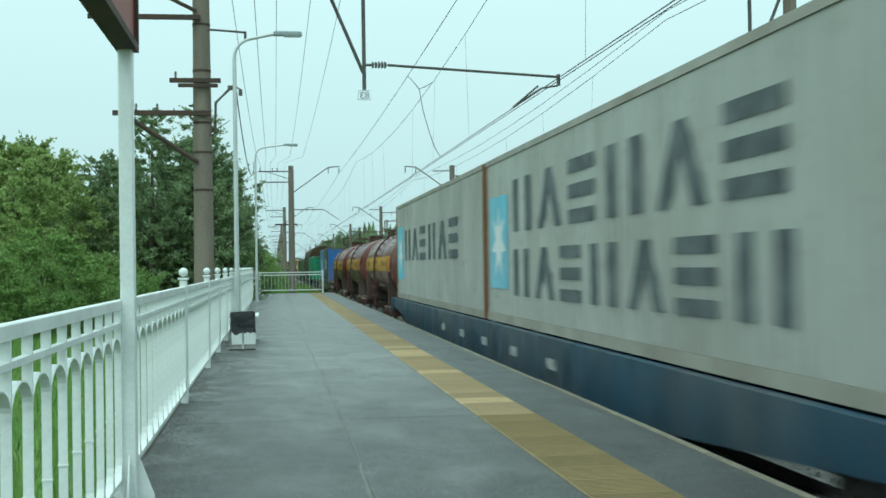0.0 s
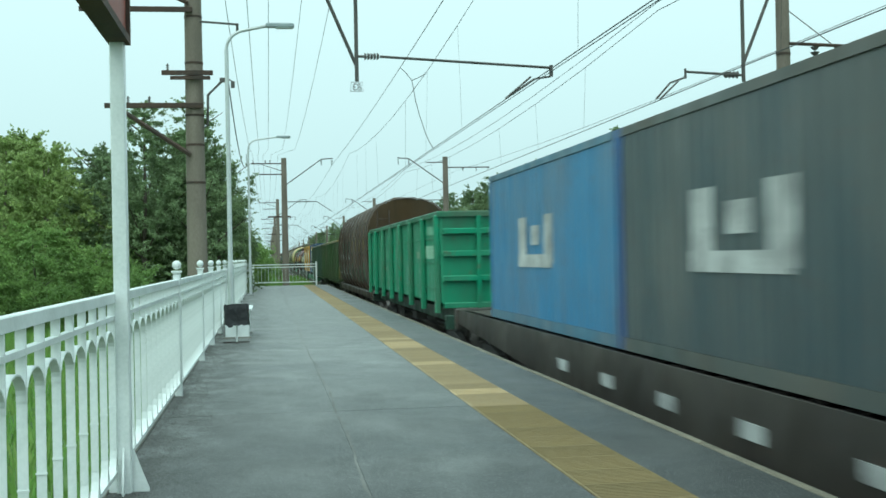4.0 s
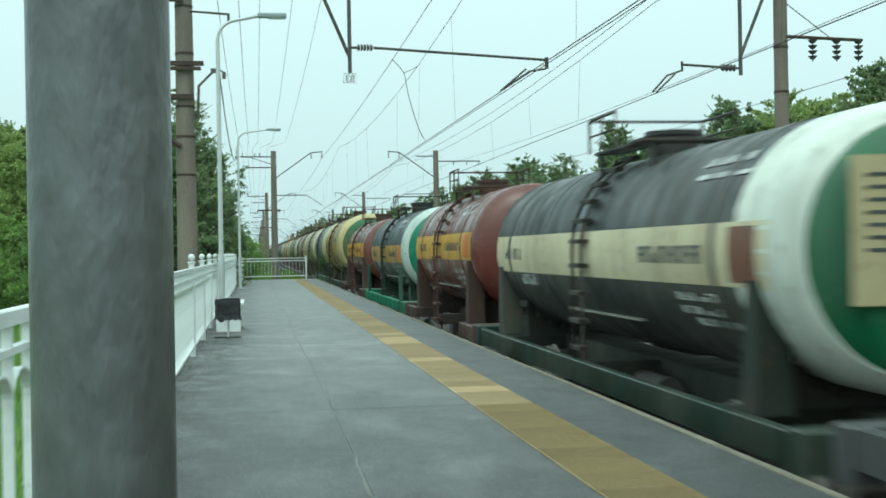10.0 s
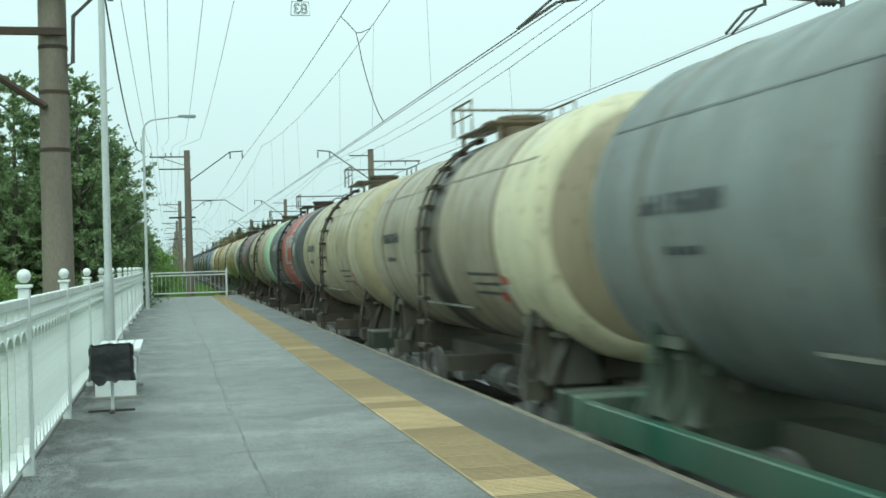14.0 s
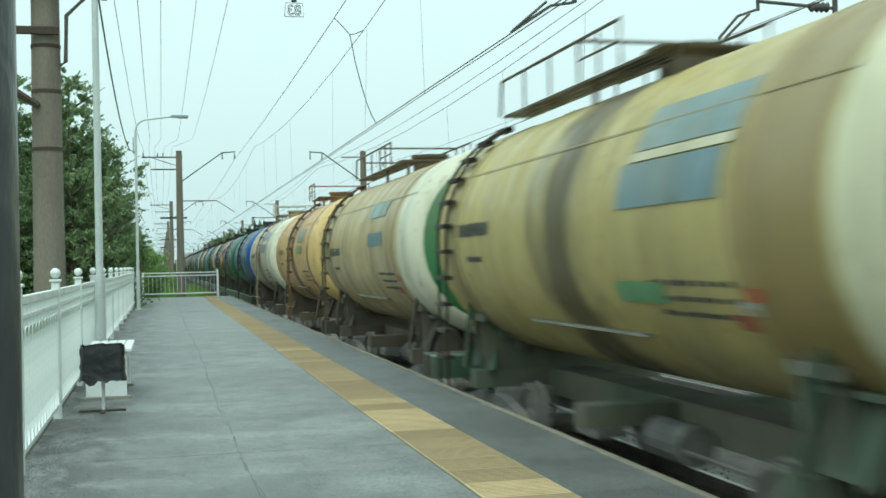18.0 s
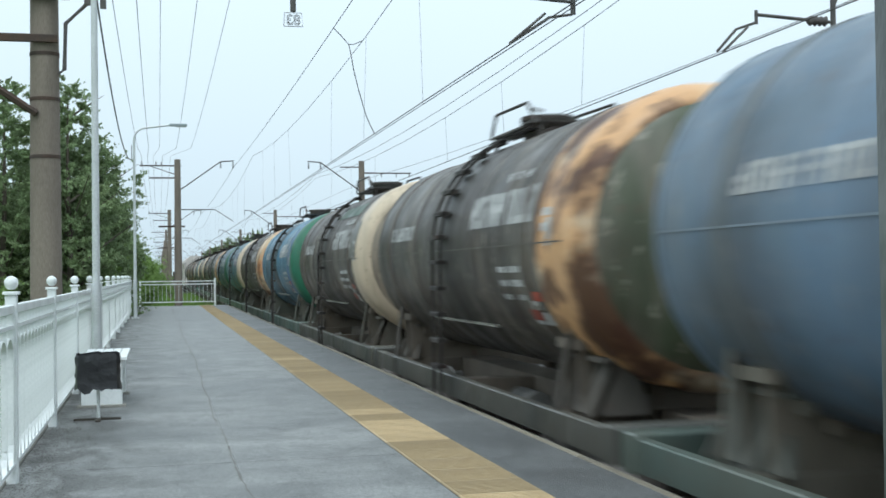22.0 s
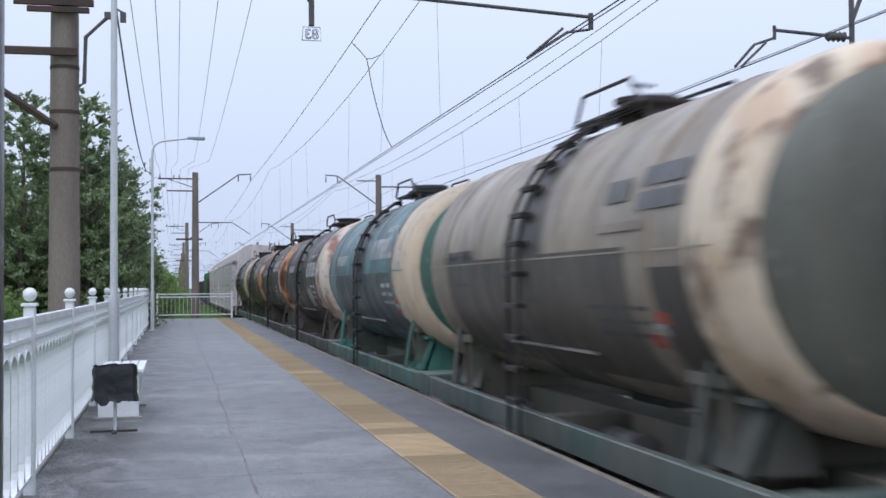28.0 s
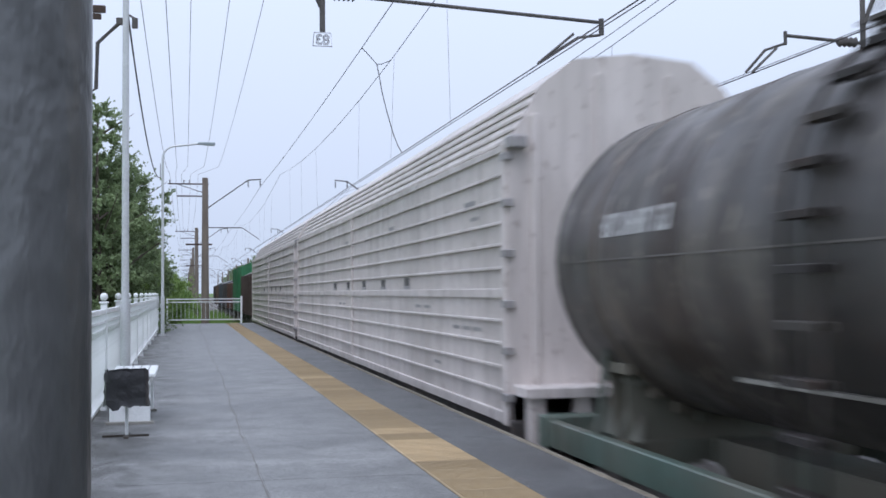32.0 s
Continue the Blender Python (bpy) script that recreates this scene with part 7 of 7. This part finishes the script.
def car_carrier(a, b):
    """A tall covered car carrier with ribbed pale sides and a faceted roof."""
    L = round(b - a, 2)
    p = thing("car_carrier_wagon", (AXIS, 0, RAIL), "tall white covered car carrier with ribbed sides", "covered wagon", "car carrier wagons of the train")
    white = paint("d3cbc5", "9a938c", 0.4)
    w, z0, z1 = 1.6, 0.98, 4.21
    grey = paint("9b9896", "6a6a6a", 0.4)
    part("floor_frame", Shape().soft(-w, 0.45, 0.72, w, L - 0.45, z0, 0.02), paint("3a3a3a", "4a4038", 0.5), p)
    belt = ((1.3, 0.035), (1.58, 0.035), (1.86, 0.035), (2.13, 0.035), (2.42, 0.11), (2.76, 0.035), (3.04, 0.035), (3.3, 0.035), (3.58, 0.035), (3.88, 0.035))
    for x0, x1 in ((-w, -w + 0.06), (w - 0.06, w)):
        side = part("side_wall", Shape().box(x0, 0.6, z0, x1, L - 0.6, z1), white, p)
        xo = x0 - 0.04 if x0 < 0 else x1
        for zz, h in belt:
            part("side_rib", shared(("carrier_rib", L, h), lambda q: q.soft(0, 0.72, 0, 0.04, L - 0.72, h, 0.008), white), None, side, at=(xo, 0, zz))
        for yy, o in ((0.58, 0), (L - 0.74, 0), (L / 2 - 0.08, 0)):
            part("side_post", shared(("carrier_post", z1), lambda q: q.soft(0, 0, z0 - 0.06, 0.06, 0.16, z1 + 0.04, 0.012), white), None, side, at=(xo - 0.005 if x0 < 0 else xo, yy, 0))
        part("top_rail", Shape().soft(min(xo, x0), 0.6, z1 - 0.05, max(xo + 0.04, x1), L - 0.6, z1 + 0.03, 0.01), white, side)
        part("bottom_rail", Shape().soft(min(xo, x0), 0.6, z0 - 0.04, max(xo + 0.04, x1), L - 0.6, z0 + 0.09, 0.01), white, side)
        if x0 < 0:
            me = shared("vent", lambda q: q.box(-0.012, 0, 0, 0, 0.42, 0.16), BLACK_STEEL)
            for i in range(5):
                part("vent", me, None, side, "small dark vent opening" if i == 0 else "", at=(-w, 6.9 + i * 2.5, 2.57))
                part("vent_flap", shared("vent_flap", lambda q: q.soft(-0.02, 0, 0, 0, 0.5, 0.05, 0.005), grey), None, side, at=(-w, 6.86 + i * 2.5, 2.545))
            for i in range(7):
                part("label_plate", shared("carrier_plate", lambda q: q.box(-0.006, 0, 0, 0, 0.55, 0.07), grey), None, side, "small grey stencilled plate" if i == 0 else "", at=(-w, 2.2 + i * 3.1, 3.62 - (i % 2) * 0.06))
            for i, (yy, zz) in enumerate(((2.0, 3.42), (1.9, 1.98), (2.5, 1.98), (3.1, 1.98), (5.2, 2.24), (5.9, 2.24), (4.4, 1.42), (15.2, 2.2), (15.9, 2.2))):
                part("stencil_bar", shared("carrier_stencil", lambda q: q.box(-0.005, 0, 0, 0, 0.42, 0.05), grey), None, side, at=(-w, yy, zz))
    outline = [(-w, z1), (-w + 0.42, 4.95), (-0.75, 5.28), (0, 5.36), (0.75, 5.28), (w - 0.42, 4.95), (w, z1)]
    part("roof", Shape().loft(outline, 0.6, L - 0.6), white, p, "pale faceted roof")
    for i in range(5):
        t = (i + 0.5) / 5
        part("roof_rib", shared(("carrier_roof_rib", L), lambda q: q.soft(-0.035, 0.62, -0.015, 0.02, L - 0.62, 0.025, 0.006), white), None, p, at=(-w + 0.42 * t, 0, z1 + 0.74 * t))
    for yy, o in ((0.6, -1), (L - 0.6, 1)):
        e = part("end_wall", Shape().box(-w, yy - 0.05, z0 + 0.3, w, yy + 0.05, z1).loft(outline, yy - 0.05, yy + 0.05), white, p, "flat pale end wall")
        for x in (-1.32, -0.5, 0.4, 1.22):
            part("end_rib", Shape().soft(x, min(yy + o * 0.04, yy + o * 0.1), z0 + 0.3, x + 0.09, max(yy + o * 0.04, yy + o * 0.1), 5.1 if abs(x + 0.05) < 1 else 4.6, 0.01), white, e)
        part("end_step", Shape().soft(-w + 0.05, yy + o * 0.3 - 0.3, z0 + 0.3, w - 0.05, yy + o * 0.3 + 0.3, z0 + 0.42, 0.015), white, e, "pale step across the end")
        for x in (-1.5, -0.95, 0.75, 1.3):
            part("step_leg", shared("carrier_leg", lambda q: q.soft(0, -0.1, 0.7, 0.2, 0.1, 1.29, 0.02), white), None, e, at=(x, yy + o * 0.45, 0))
        for zz in (1.2, 1.75, 2.3, 2.9, 3.5, 4.05):
            part("hinge", Shape().soft(-w - 0.055, yy - 0.09, zz, -w + 0.06, yy + 0.09, zz + 0.09, 0.01), grey, e)
        part("lamp_bracket", Shape().soft(-w - 0.02, yy + o * 0.1 - 0.12, z1 - 0.02, -w + 0.2, yy + o * 0.1 + 0.12, z1 + 0.12, 0.02), grey, e)
    running_gear(p, L, 2.4)
    put(p, a)


car_carrier(546.0, 573.8)
car_carrier(573.8, 601.6)


def plain_wagon(a, b, col, top):
    L = round(b - a, 2)
    p = thing("covered_wagon", (AXIS, 0, RAIL), "distant covered goods wagon at the rear of the train", "covered wagon", "rear wagons of the train")
    part("body", Shape().soft(-1.55, 0.5, 1.15, 1.55, L - 0.5, top - 0.3, 0.03).loft([(-1.55, top - 0.3), (-0.9, top), (0.9, top), (1.55, top - 0.3)], 0.5, L - 0.5), paint(col, "4a443c", 0.5), p)
    for i in range(9):
        part("side_post", Shape().box(-1.62, 0.55 + i * (L - 1.2) / 8, 1.15, -1.55, 0.65 + i * (L - 1.2) / 8, top - 0.3), paint(col, "3a352e", 0.6), p)
    running_gear(p, L, 2.2)
    put(p, a)


rear = 601.8
for col, n, top in (("4a3a34", 14, 3.9), ("2c7a4c", 14, 4.6), ("5a3a30", 14, 3.6), ("3a3a3c", 13, 3.7), ("3c4a54", 13, 3.7), ("5a4030", 14, 3.6), ("33302e", 13, 3.7)):
    plain_wagon(rear, rear + n, col, top)
    rear += n


# ---- movement ----
SPEED = 16.7


def run(t):
    """How far the train has come at t seconds."""
    if t <= 10.0:
        return K * SPEED * t - 45.65
    if t >= 11.0:
        slack = ((11.0, 0.9), (12.0, 0.85), (13.0, 1.0), (14.0, 1.1), (15.0, 0.9), (16.0, 0.75), (17.0, 1.1), (18.0, 1.17), (19.0, 1.1), (21.0, 0.6), (23.0, 0.25), (25.0, 0.45), (27.0, 0.9), (28.0, 1.15), (29.0, 1.35), (30.0, 1.05), (32.0, 1.4))
        return SPEED * t - float(np.interp(t, [a for a, b in slack], [b for a, b in slack]))
    return 171.45 + (t - 10.0) * (SPEED * 11.0 - 0.9 - 171.45)


def motions():
    times = [float(i) for i in range(11)] + [10.25, 10.5, 10.75] + [11.0 + i for i in range(22)]
    for p, q in TRAIN:
        walk(p, [(t, pose(AXIS, q - run(t), RAIL)) for t in sorted(times)])
    # the uprights slide with the camera, so they stay fitted to its view
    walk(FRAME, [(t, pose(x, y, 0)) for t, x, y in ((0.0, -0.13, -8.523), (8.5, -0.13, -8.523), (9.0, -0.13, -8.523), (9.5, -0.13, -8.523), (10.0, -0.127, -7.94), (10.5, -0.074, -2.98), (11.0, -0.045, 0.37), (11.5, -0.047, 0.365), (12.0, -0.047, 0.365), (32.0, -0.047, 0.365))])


motions()
